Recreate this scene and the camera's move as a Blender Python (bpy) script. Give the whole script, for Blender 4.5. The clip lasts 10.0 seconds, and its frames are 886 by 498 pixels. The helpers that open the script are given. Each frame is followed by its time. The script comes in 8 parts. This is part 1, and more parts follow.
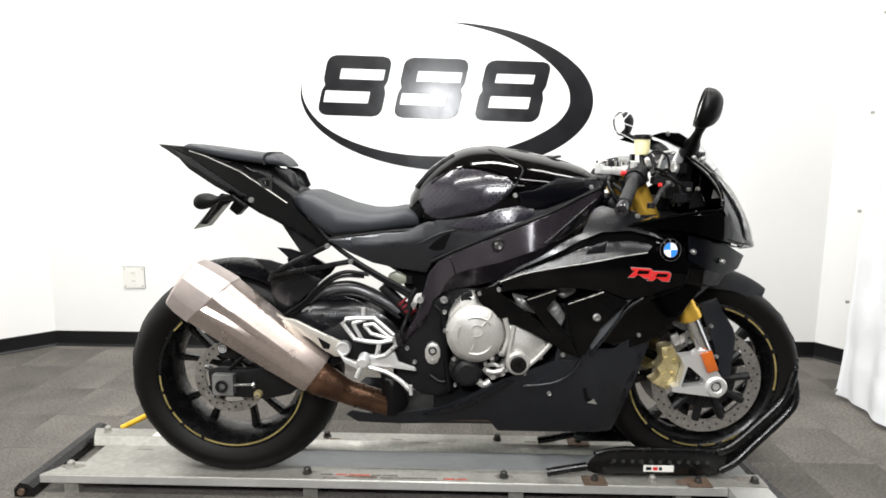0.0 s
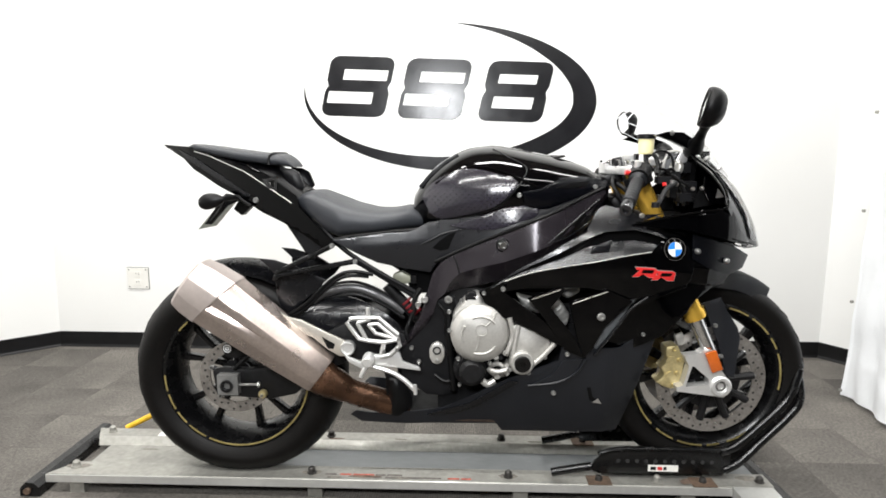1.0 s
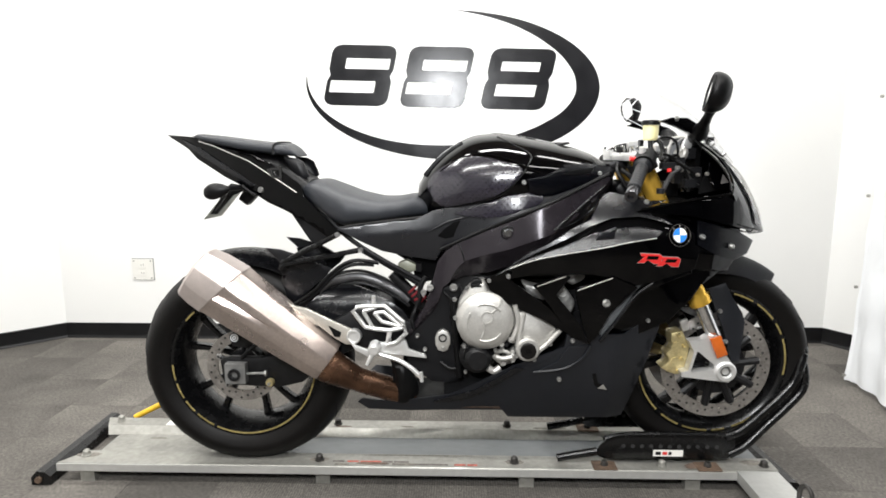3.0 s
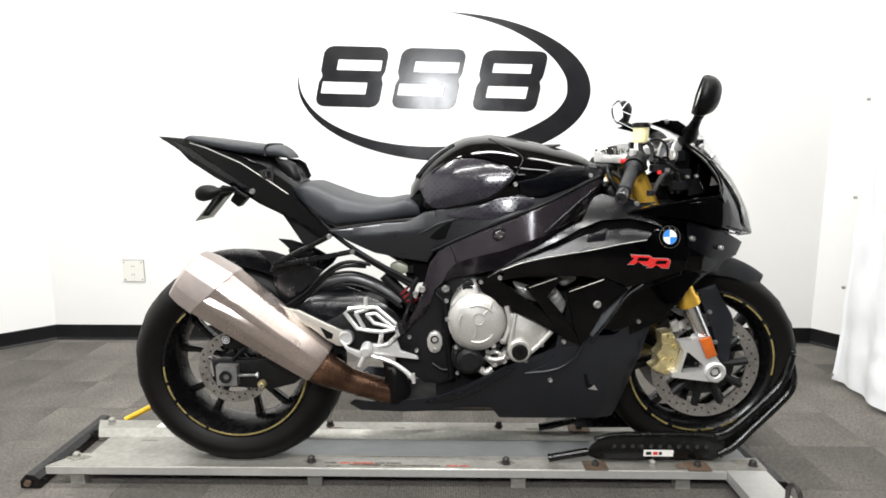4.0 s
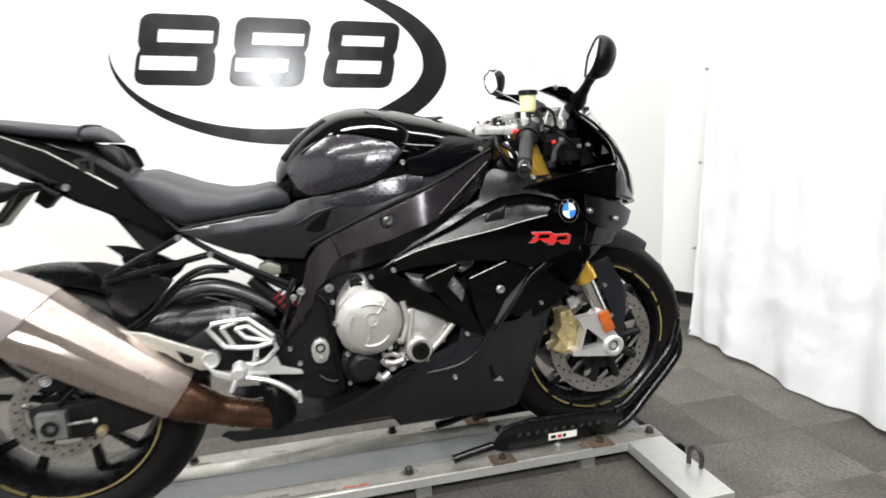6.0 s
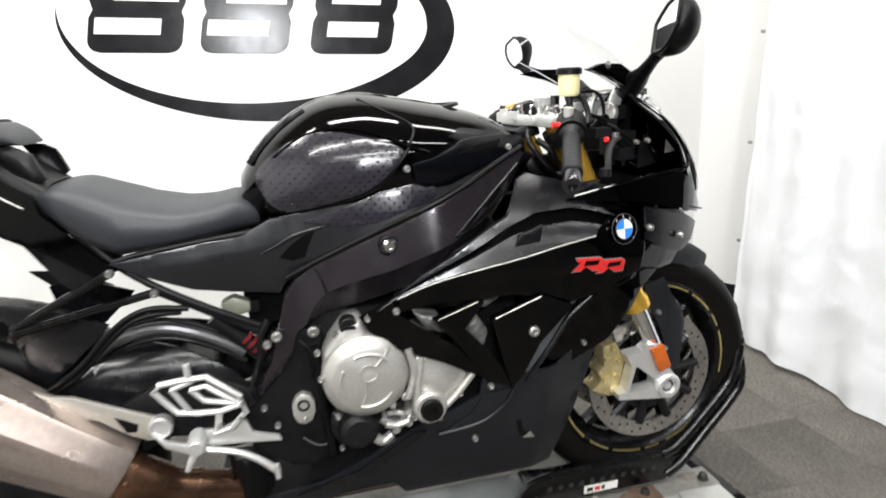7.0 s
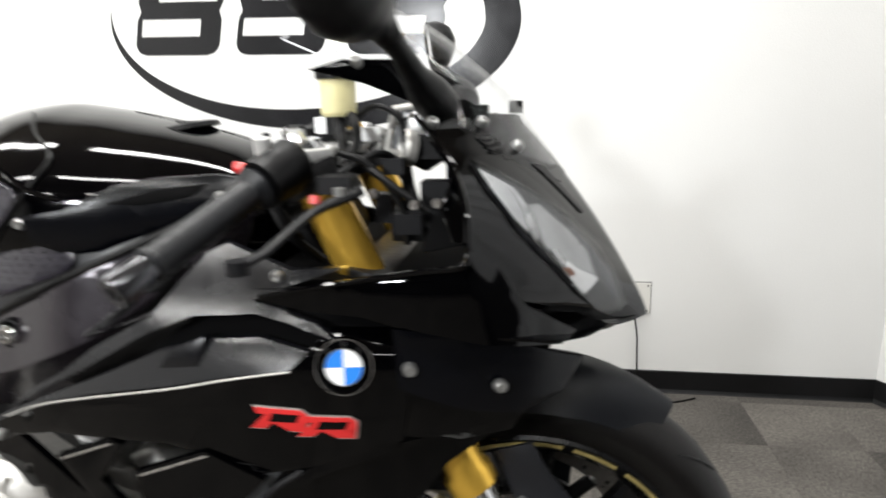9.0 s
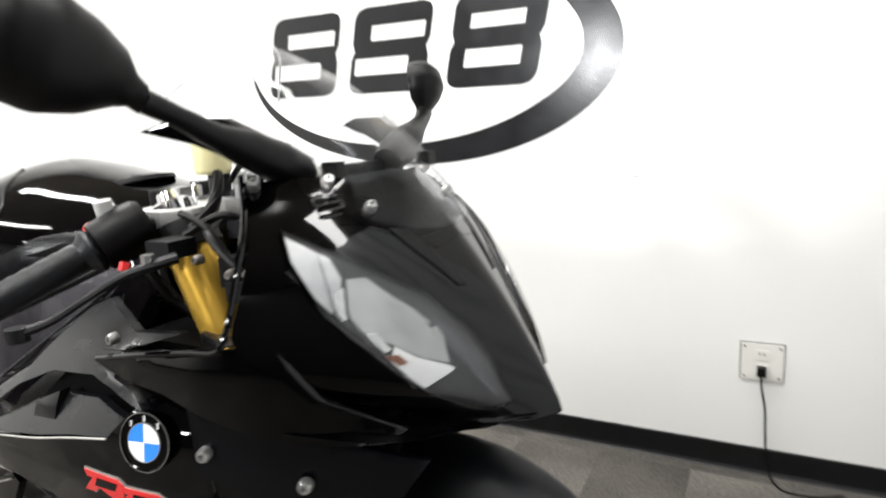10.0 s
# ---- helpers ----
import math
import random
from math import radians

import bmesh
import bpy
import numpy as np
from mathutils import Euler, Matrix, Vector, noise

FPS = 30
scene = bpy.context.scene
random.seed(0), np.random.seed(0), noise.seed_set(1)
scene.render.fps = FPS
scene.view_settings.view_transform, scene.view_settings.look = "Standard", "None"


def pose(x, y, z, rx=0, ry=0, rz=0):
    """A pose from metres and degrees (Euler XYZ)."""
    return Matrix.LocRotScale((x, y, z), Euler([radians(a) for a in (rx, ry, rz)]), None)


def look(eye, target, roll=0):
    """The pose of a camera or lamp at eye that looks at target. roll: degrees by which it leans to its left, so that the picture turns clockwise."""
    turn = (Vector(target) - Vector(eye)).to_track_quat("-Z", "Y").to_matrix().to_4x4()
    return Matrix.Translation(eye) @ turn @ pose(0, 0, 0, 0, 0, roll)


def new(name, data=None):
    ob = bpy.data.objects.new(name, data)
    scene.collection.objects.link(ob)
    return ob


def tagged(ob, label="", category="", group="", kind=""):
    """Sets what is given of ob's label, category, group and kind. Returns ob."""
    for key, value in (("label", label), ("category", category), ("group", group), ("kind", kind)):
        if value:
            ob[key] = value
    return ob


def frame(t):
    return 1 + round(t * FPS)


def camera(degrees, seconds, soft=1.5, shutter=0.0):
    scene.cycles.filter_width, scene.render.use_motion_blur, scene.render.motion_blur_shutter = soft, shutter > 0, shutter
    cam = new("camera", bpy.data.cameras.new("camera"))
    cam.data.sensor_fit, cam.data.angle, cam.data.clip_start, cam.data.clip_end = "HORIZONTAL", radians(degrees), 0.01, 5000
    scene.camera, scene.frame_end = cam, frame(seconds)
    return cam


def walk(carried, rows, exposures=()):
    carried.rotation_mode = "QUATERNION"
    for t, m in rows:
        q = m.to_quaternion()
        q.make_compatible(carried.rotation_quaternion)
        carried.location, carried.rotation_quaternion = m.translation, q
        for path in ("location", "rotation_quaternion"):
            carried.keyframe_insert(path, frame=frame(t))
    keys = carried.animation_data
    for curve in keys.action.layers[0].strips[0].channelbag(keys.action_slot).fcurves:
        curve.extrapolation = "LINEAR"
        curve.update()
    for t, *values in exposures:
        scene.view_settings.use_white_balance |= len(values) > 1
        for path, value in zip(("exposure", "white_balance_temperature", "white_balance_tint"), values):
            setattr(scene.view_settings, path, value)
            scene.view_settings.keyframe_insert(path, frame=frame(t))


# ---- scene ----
cam = camera(72.2, 10.0, soft=1.7, shutter=0.5)
PATH = [
    (0, (0.671, -1.689, 1.026), (0.627, 0.288, 0.73), 0.5),
    (0.5, (0.669, -1.688, 1.028), (0.625, 0.29, 0.734), 1.0),
    (1, (0.666, -1.692, 1.023), (0.614, 0.286, 0.73), 0.4),
    (1.5, (0.662, -1.693, 1.021), (0.593, 0.281, 0.712), 0.2),
    (2, (0.662, -1.693, 1.022), (0.585, 0.279, 0.695), 0.2),
    (2.5, (0.658, -1.694, 1.018), (0.589, 0.278, 0.691), 0.1),
    (4, (0.658, -1.702, 1.022), (0.626, 0.272, 0.698), 0.0),
    (4.5, (0.646, -1.702, 1.021), (0.65, 0.272, 0.699), 0.7),
    (5, (0.648, -1.702, 1.026), (0.705, 0.267, 0.683), 1.2),
    (5.5, (0.63, -1.641, 1.023), (0.781, 0.311, 0.614), 0.4),
    (5.7, (0.559, -1.593, 0.994), (0.9, 0.344, 0.634), -0.8),
    (6.8, (0.57, -1.167, 1.044), (1.132, 0.689, 0.556), -2.3),
    (7, (0.623, -1.121, 1.064), (1.09, 0.755, 0.554), -2.2),
    (7.3, (0.692, -1.001, 1.068), (1.152, 0.883, 0.58), -1.7),
    (7.5, (0.78, -0.914, 1.051), (1.186, 0.988, 0.585), -0.0),
    (7.7, (0.841, -0.829, 1.062), (1.228, 1.071, 0.572), 0.5),
    (8, (0.969, -0.77, 1.06), (1.208, 1.157, 0.578), -1.8),
    (8.2, (1.069, -0.751, 1.074), (1.148, 1.187, 0.586), -2.2),
    (8.5, (1.233, -0.752, 1.085), (1.072, 1.186, 0.616), -1.6),
    (8.8, (1.346, -0.717, 1.073), (1.068, 1.208, 0.607), -2.9),
    (9, (1.416, -0.668, 1.056), (1.105, 1.249, 0.578), -1.5),
    (9.2, (1.487, -0.609, 1.052), (1.188, 1.295, 0.519), 0.4),
    (9.5, (1.554, -0.545, 1.057), (1.099, 1.336, 0.55), -1.2),
    (9.7, (1.605, -0.501, 1.069), (0.947, 1.324, 0.582), -1.7),
    (10, (1.74, -0.46, 1.073), (0.809, 1.269, 0.694), -3.2),
]

walk(cam, [(t, look(eye, target, roll)) for t, eye, target, roll in PATH],
     exposures=[(0.0, 0.2), (5.5, 0.2), (7.0, 0.12), (8.0, 0.03), (9.0, 0.0), (10.0, 0.16)])

# ---- light ----
world = bpy.data.worlds.new("room_air")
world.use_nodes = True
world.node_tree.nodes["Background"].inputs[0].default_value = (0.9, 0.95, 1.0, 1)
world.node_tree.nodes["Background"].inputs[1].default_value = 0.05
scene.world = world
scene.view_settings.exposure = 0.0


def area_lamp(name, at, target, w, h, watts, colour=(1, 1, 1)):
    data = bpy.data.lights.new(name, "AREA")
    data.shape, data.size, data.size_y, data.energy, data.color = "RECTANGLE", w, h, watts, colour
    ob = new(name, data)
    ob.matrix_world = look(at, target)
    return ob


COOL = (1.0, 0.99, 0.965)
for px in (-0.9, 0.7, 2.3):
    for py in (-3.2, -1.3, 0.35):
        area_lamp("ceiling_tube_light", (px, py, 2.93), (px, py, 0), 1.25, 0.16, (40 if px < 0 else 42) if px < 2 else 21, COOL)
area_lamp("led_panel_light", (0.48, -1.95, 1.60), (0.7, 1.3, 1.1), 0.20, 0.14, 30, (0.96, 0.98, 1.0))

# ---- materials ----
MATS = {}


def mat(name, colour, rough=0.5, metal=0.0, grain=0.0, grain_size=60.0, bump=0.0, bump_size=120.0, stain=0.0, stain_size=5.0,
        coat=0.0, spec=0.5, per_object=0.0, stretch=(1, 1, 1), rough_var=0.0, ior=1.5):
    """A surface with fine grain, larger stains, relief and uneven gloss."""
    if name in MATS:
        return MATS[name]
    m = bpy.data.materials.new(name)
    m.use_nodes = True
    nt = m.node_tree
    n, l = nt.nodes, nt.links
    b = n["Principled BSDF"]
    b.inputs["Roughness"].default_value = rough
    b.inputs["Metallic"].default_value = metal
    b.inputs["IOR"].default_value = ior
    b.inputs["Specular IOR Level"].default_value = spec
    b.inputs["Coat Weight"].default_value = coat
    b.inputs["Coat Roughness"].default_value = 0.04
    tc = n.new("ShaderNodeTexCoord")
    mp = n.new("ShaderNodeMapping")
    mp.inputs["Scale"].default_value = stretch
    if per_object:
        place = n.new("ShaderNodeObjectInfo")
        shift = n.new("ShaderNodeVectorMath")
        shift.operation = "ADD"
        l.new(tc.outputs["Object"], shift.inputs[0])
        l.new(place.outputs["Location"], shift.inputs[1])
        l.new(shift.outputs["Vector"], mp.inputs["Vector"])
    else:
        l.new(tc.outputs["Object"], mp.inputs["Vector"])

    def noise_tex(scale, detail=4.0):
        t = n.new("ShaderNodeTexNoise")
        t.inputs["Scale"].default_value = scale
        t.inputs["Detail"].default_value = detail
        l.new(mp.outputs["Vector"], t.inputs["Vector"])
        return t

    def ramp(src, lo, hi, a=0.3, z=0.7):
        r = n.new("ShaderNodeMapRange")
        r.inputs["From Min"].default_value, r.inputs["From Max"].default_value = a, z
        r.inputs["To Min"].default_value, r.inputs["To Max"].default_value = lo, hi
        l.new(src, r.inputs["Value"])
        return r.outputs["Result"]

    factor = None
    for amount, size in ((grain, grain_size), (stain, stain_size)):
        if amount:
            f = ramp(noise_tex(size).outputs["Fac"], 1 - amount, 1 + amount)
            if factor is None:
                factor = f
            else:
                mu = n.new("ShaderNodeMath")
                mu.operation = "MULTIPLY"
                l.new(factor, mu.inputs[0])
                l.new(f, mu.inputs[1])
                factor = mu.outputs[0]
    if per_object:
        oi = n.new("ShaderNodeObjectInfo")
        f = ramp(oi.outputs["Random"], 1 - per_object, 1 + per_object, 0, 1)
        if factor is None:
            factor = f
        else:
            mu = n.new("ShaderNodeMath")
            mu.operation = "MULTIPLY"
            l.new(factor, mu.inputs[0])
            l.new(f, mu.inputs[1])
            factor = mu.outputs[0]
    if factor is None:
        b.inputs["Base Color"].default_value = (*colour, 1)
    else:
        v = n.new("ShaderNodeVectorMath")
        v.operation = "SCALE"
        v.inputs[0].default_value = colour
        l.new(factor, v.inputs["Scale"])
        l.new(v.outputs["Vector"], b.inputs["Base Color"])
    if rough_var:
        l.new(ramp(noise_tex(stain_size * 2.3).outputs["Fac"], max(0.0, rough - rough_var), min(1.0, rough + rough_var)), b.inputs["Roughness"])
    if bump:
        bp = n.new("ShaderNodeBump")
        bp.inputs["Strength"].default_value = 1.0
        bp.inputs["Distance"].default_value = bump
        l.new(noise_tex(bump_size, 3.0).outputs["Fac"], bp.inputs["Height"])
        l.new(bp.outputs["Normal"], b.inputs["Normal"])
    MATS[name] = m
    return m


def weave(m):
    """Crossed rows of loops over a carpet."""
    n, l = m.node_tree.nodes, m.node_tree.links
    b = n["Principled BSDF"]
    src = b.inputs["Base Color"].links[0].from_socket
    tc = n.new("ShaderNodeTexCoord")
    for way in ("X", "Y"):
        w = n.new("ShaderNodeTexWave")
        w.bands_direction = way
        w.inputs["Scale"].default_value = 42.0
        w.inputs["Distortion"].default_value = 2.5
        w.inputs["Detail"].default_value = 3.0
        w.inputs["Detail Scale"].default_value = 0.7
        l.new(tc.outputs["Object"], w.inputs["Vector"])
        r = n.new("ShaderNodeMapRange")
        r.inputs["To Min"].default_value, r.inputs["To Max"].default_value = 0.78, 1.13
        l.new(w.outputs["Fac"], r.inputs["Value"])
        v = n.new("ShaderNodeVectorMath")
        v.operation = "SCALE"
        l.new(src, v.inputs[0])
        l.new(r.outputs["Result"], v.inputs["Scale"])
        src = v.outputs["Vector"]
    l.new(src, b.inputs["Base Color"])
    return m


WALL = mat("white_wall_paint", (0.80, 0.80, 0.785), 0.42, bump=0.0006, bump_size=260, stain=0.02, stain_size=2.0, rough_var=0.06)
CEIL = mat("dull_ceiling_paint", (0.22, 0.19, 0.16), 0.8, grain=0.1, grain_size=40)
DARKW = mat("dark_grey_wall_paint", (0.038, 0.038, 0.040), 0.7, grain=0.05, stain=0.1, stain_size=2)
BASEB = mat("black_vinyl_base", (0.006, 0.006, 0.0065), 0.38, spec=0.25, grain=0.15, grain_size=30, stain=0.25, stain_size=6)
CARPET = mat("grey_carpet", (0.109, 0.100, 0.089), 0.95, grain=0.40, grain_size=150, bump=0.004, bump_size=330, stain=0.30, stain_size=4.5, per_object=0.25, stretch=(1, 0.55, 1))
weave(CARPET)
UNDER = mat("carpet_underlay", (0.10, 0.095, 0.09), 0.95, grain=0.2, grain_size=150)
VINYL = mat("black_wall_vinyl", (0.009, 0.009, 0.0105), 0.22, grain=0.2, grain_size=12, bump=0.00012, bump_size=45, stain=0.2, rough_var=0.03)
SHEET = mat("white_sheet", (0.74, 0.755, 0.775), 0.6, stain=0.04, stain_size=3, bump=0.006, bump_size=11)
PLATE_W = mat("white_plastic", (0.74, 0.73, 0.69), 0.35, stain=0.03)
SLOT = mat("dark_slot", (0.02, 0.02, 0.02), 0.6, grain=0.1)
SEAM = mat("plate_rim_shadow_gap", (0.10, 0.10, 0.10), 0.7, grain=0.1)
GALV = mat("lift_grey_steel", (0.29, 0.285, 0.26), 0.45, 0.5, grain=0.12, grain_size=60, stain=0.24, stain_size=7, bump=0.0004, bump_size=80, rough_var=0.12)
GALV_F = mat("lift_channel_steel", (0.21, 0.222, 0.23), 0.40, 0.5, grain=0.06, grain_size=60, stain=0.13, stain_size=6, rough_var=0.12, stretch=(0.4, 1, 1))
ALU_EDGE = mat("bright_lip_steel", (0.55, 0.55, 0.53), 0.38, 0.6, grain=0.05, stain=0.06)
BLACK_ST = mat("black_painted_steel", (0.003, 0.003, 0.0033), 0.24, 0.0, grain=0.2, grain_size=60, stain=0.3, stain_size=20, rough_var=0.08, spec=0.4)
GRIP_M = mat("blue_black_grip_rubber", (0.0038, 0.0044, 0.0058), 0.42, spec=0.35, grain=0.2, grain_size=90, stain=0.2, stain_size=14, bump=0.0004, bump_size=300)
RUBBER = mat("black_rubber", (0.0034, 0.0029, 0.0027), 0.5, spec=0.17, grain=0.2, grain_size=90, stain=0.25, stain_size=14, bump=0.0004, bump_size=300)
YELLOW = mat("yellow_grip", (0.66, 0.40, 0.02), 0.5, grain=0.08, stain=0.15, stain_size=20)
RUST = mat("rusty_tab", (0.12, 0.08, 0.055), 0.7, 0.3, grain=0.3, grain_size=80, stain=0.3)
BOLT_D = mat("dark_bolt", (0.05, 0.047, 0.044), 0.45, 0.6, grain=0.2)


# ---- mesh tools ----
def part(name, bm, material, parent=None, label="", smooth=30, at=None, bevel=0.0, segs=2):
    """Links a bmesh, given in world metres, as one mesh object under its thing or part."""
    if bevel:
        es = [e for e in bm.edges if len(e.link_faces) == 2 and e.calc_face_angle(0) > radians(28)]
        if es:
            bmesh.ops.bevel(bm, geom=es, offset=bevel, segments=segs, profile=0.5, affect="EDGES", clamp_overlap=True)
    base = Vector((0, 0, 0))
    if parent is not None:
        p = parent
        while p is not None:
            base += p.location
            p = p.parent
    elif at is not None:
        base = Vector(at)
    bmesh.ops.translate(bm, verts=bm.verts, vec=-base)
    bmesh.ops.recalc_face_normals(bm, faces=bm.faces)
    for f in bm.faces:
        f.smooth = smooth > 0
    if smooth > 0:
        for e in bm.edges:
            e.smooth = not (len(e.link_faces) == 2 and e.calc_face_angle(0) > radians(smooth))
    me = bpy.data.meshes.new(name)
    bm.to_mesh(me)
    bm.free()
    for mm in (material if isinstance(material, (list, tuple)) else [material]):
        me.materials.append(mm)
    ob = new(name, me)
    if parent is not None:
        ob.parent = parent
    elif at is not None:
        ob.location = base
    if label:
        ob["label"] = label
    return ob


def thing(name, at, label, category, group="", kind=""):
    ob = new(name)
    ob.location = at
    ob.empty_display_size = 0.1
    return tagged(ob, label, category, group, kind)


def box(bm, x0, x1, y0, y1, z0, z1):
    vs = [bm.verts.new(p) for p in ((x0, y0, z0), (x1, y0, z0), (x1, y1, z0), (x0, y1, z0), (x0, y0, z1), (x1, y0, z1), (x1, y1, z1), (x0, y1, z1))]
    for f in ((0, 3, 2, 1), (4, 5, 6, 7), (0, 1, 5, 4), (1, 2, 6, 5), (2, 3, 7, 6), (3, 0, 4, 7)):
        bm.faces.new([vs[i] for i in f])
    return vs


def cube(x0, x1, y0, y1, z0, z1):
    bm = bmesh.new()
    box(bm, x0, x1, y0, y1, z0, z1)
    return bm


def cyl(bm, a, b, r0, r1=None, n=20, caps=True):
    """A round bar from a to b."""
    a, b = Vector(a), Vector(b)
    r1 = r0 if r1 is None else r1
    q = (b - a).to_track_quat("Z", "Y")
    rings = []
    for c, r in ((a, r0), (b, r1)):
        rings.append([bm.verts.new(c + q @ Vector((r * math.cos(k * math.tau / n), r * math.sin(k * math.tau / n), 0))) for k in range(n)])
    for k in range(n):
        bm.faces.new((rings[0][k], rings[0][(k + 1) % n], rings[1][(k + 1) % n], rings[1][k]))
    if caps:
        bm.faces.new(rings[0][::-1])
        bm.faces.new(rings[1])
    return rings


def lathe(bm, c, axis, profile, n=48, closed=True, arc=(0.0, math.tau)):
    """Turns a profile of (along the axis, radius) round the axis through c. closed: the profile is a loop."""
    c = Vector(c)
    q = Vector(axis).to_track_quat("Z", "Y")
    full = abs(arc[1] - arc[0] - math.tau) < 1e-6
    m = n if full else n + 1
    rows = []
    for k in range(m):
        a = arc[0] + (arc[1] - arc[0]) * k / n
        rows.append([bm.verts.new(c + q @ Vector((r * math.cos(a), r * math.sin(a), h))) for h, r in profile])
    p = len(profile)
    for k in range(n):
        r0, r1 = rows[k], rows[(k + 1) % m]
        for j in range(p if closed else p - 1):
            bm.faces.new((r0[j], r0[(j + 1) % p], r1[(j + 1) % p], r1[j]))
    if closed and not full:
        bm.faces.new(rows[0])
        bm.faces.new(rows[-1][::-1])
    return rows


def spline(pts, n=6):
    """A smooth line through the points."""
    pts = [Vector(p) for p in pts]
    if len(pts) < 3:
        return pts
    e = [pts[0] * 2 - pts[1]] + pts + [pts[-1] * 2 - pts[-2]]
    out = []
    for i in range(1, len(e) - 2):
        for k in range(n):
            t = k / n
            out.append(0.5 * ((2 * e[i]) + (e[i + 1] - e[i - 1]) * t + (2 * e[i - 1] - 5 * e[i] + 4 * e[i + 1] - e[i + 2]) * t * t
                              + (3 * e[i] - e[i - 1] - 3 * e[i + 1] + e[i + 2]) * t ** 3))
    out.append(pts[-1])
    return out


def tube(bm, pts, r, n=12, smooth=6, flat=1.0):
    """A bent bar or hose through the points; r may be a list along it."""
    line = spline(pts, smooth) if smooth else [Vector(p) for p in pts]
    rings = []
    up = Vector((0.13, 0.2, 1)).normalized()
    for i, p in enumerate(line):
        d = (line[min(i + 1, len(line) - 1)] - line[max(i - 1, 0)]).normalized()
        s = d.cross(up)
        if s.length < 1e-3:
            s = d.cross(Vector((1, 0, 0)))
        s.normalize()
        u = s.cross(d)
        t = i / max(1, len(line) - 1)
        rr = r if not isinstance(r, (list, tuple)) else np.interp(t, np.linspace(0, 1, len(r)), r)
        rings.append([bm.verts.new(p + s * rr * math.cos(k * math.tau / n) + u * rr * flat * math.sin(k * math.tau / n)) for k in range(n)])
    for i in range(len(rings) - 1):
        for k in range(n):
            bm.faces.new((rings[i][k], rings[i][(k + 1) % n], rings[i + 1][(k + 1) % n], rings[i + 1][k]))
    bm.faces.new(rings[0][::-1])
    bm.faces.new(rings[-1])
    return rings


def loft(bm, sections, cap=True, loop=True):
    """A skin over rings with the same number of points."""
    rings = [[bm.verts.new(p) for p in s] for s in sections]
    m = len(rings[0])
    for i in range(len(rings) - 1):
        for k in range(m if loop else m - 1):
            bm.faces.new((rings[i][k], rings[i][(k + 1) % m], rings[i + 1][(k + 1) % m], rings[i + 1][k]))
    if cap and loop:
        bm.faces.new(rings[0][::-1])
        bm.faces.new(rings[-1])
    return rings


def prism(outline, y0, y1, round_n=0):
    """A flat plate with its outline in x and z, between two y."""
    bm = bmesh.new()
    pts = [(p.x, p.z) for p in spline([(x, 0, z) for x, z in outline] + [(outline[0][0], 0, outline[0][1])], round_n)[:-1]] if round_n else outline
    f = bm.faces.new([bm.verts.new((x, y0, z)) for x, z in pts])
    r = bmesh.ops.extrude_face_region(bm, geom=[f])
    for v in r["geom"]:
        if isinstance(v, bmesh.types.BMVert):
            v.co.y = y1
    bmesh.ops.triangulate(bm, faces=[g for g in bm.faces if len(g.verts) > 4])
    return bm


def edge_distance(x, z, outline):
    best = 9.0
    for i in range(len(outline)):
        ax, az = outline[i]
        bx, bz = outline[(i + 1) % len(outline)]
        dx, dz = bx - ax, bz - az
        t = max(0.0, min(1.0, ((x - ax) * dx + (z - az) * dz) / (dx * dx + dz * dz + 1e-12)))
        best = min(best, math.hypot(x - ax - t * dx, z - az - t * dz))
    return best


def panel(outline, face, thick=0.006, cell=0.02, edge=0.012, drop=0.006, smooth=0):
    """A curved shell: outline in x and z, its outer face at y = face(x, z), rolled inwards along its rim."""
    if smooth:
        outline = [(p.x, p.z) for p in spline([(x, 0, z) for x, z in outline] + [(outline[0][0], 0, outline[0][1])], smooth)[:-1]]
    bm = bmesh.new()
    bm.faces.new([bm.verts.new((x, 0, z)) for x, z in outline])
    bmesh.ops.triangulate(bm, faces=bm.faces[:])
    xs, zs = [p[0] for p in outline], [p[1] for p in outline]
    for lo, hi, no in ((min(xs), max(xs), (1, 0, 0)), (min(zs), max(zs), (0, 0, 1))):
        k = max(2, int((hi - lo) / cell))
        for i in range(1, k):
            c = lo + (hi - lo) * (i + 0.013) / k
            bmesh.ops.bisect_plane(bm, geom=bm.verts[:] + bm.edges[:] + bm.faces[:], plane_co=(c * no[0], 0, c * no[2]), plane_no=no)
    bmesh.ops.dissolve_degenerate(bm, edges=bm.edges[:], dist=0.0002)
    front = bm.faces[:]
    r = bmesh.ops.extrude_face_region(bm, geom=front)
    back = set(v for v in r["geom"] if isinstance(v, bmesh.types.BMVert))
    for v in bm.verts:
        x, z = v.co.x, v.co.z
        d = edge_distance(x, z, outline)
        roll = drop * max(0.0, 1 - d / edge) ** 2 if edge > 0.016 else 0.0
        v.co.y = face(x, z) + roll + (thick if v in back else 0.0)
    if drop and edge <= 0.016:
        bmesh.ops.recalc_face_normals(bm, faces=bm.faces)
        es = [e for e in bm.edges if len(e.link_faces) == 2 and e.calc_face_angle(0) > radians(50) and not any(v in back for v in e.verts)]
        bmesh.ops.bevel(bm, geom=es, offset=min(0.0022, 0.35 * thick), segments=2, profile=0.5, affect="EDGES", clamp_overlap=True)
    return bm


YM = 0.125


def mirrored(bm):
    """A copy on the far side of the machine's middle."""
    b2 = bm.copy()
    for v in b2.verts:
        v.co.y = 2 * YM - v.co.y
    bmesh.ops.reverse_faces(b2, faces=b2.faces)
    return b2


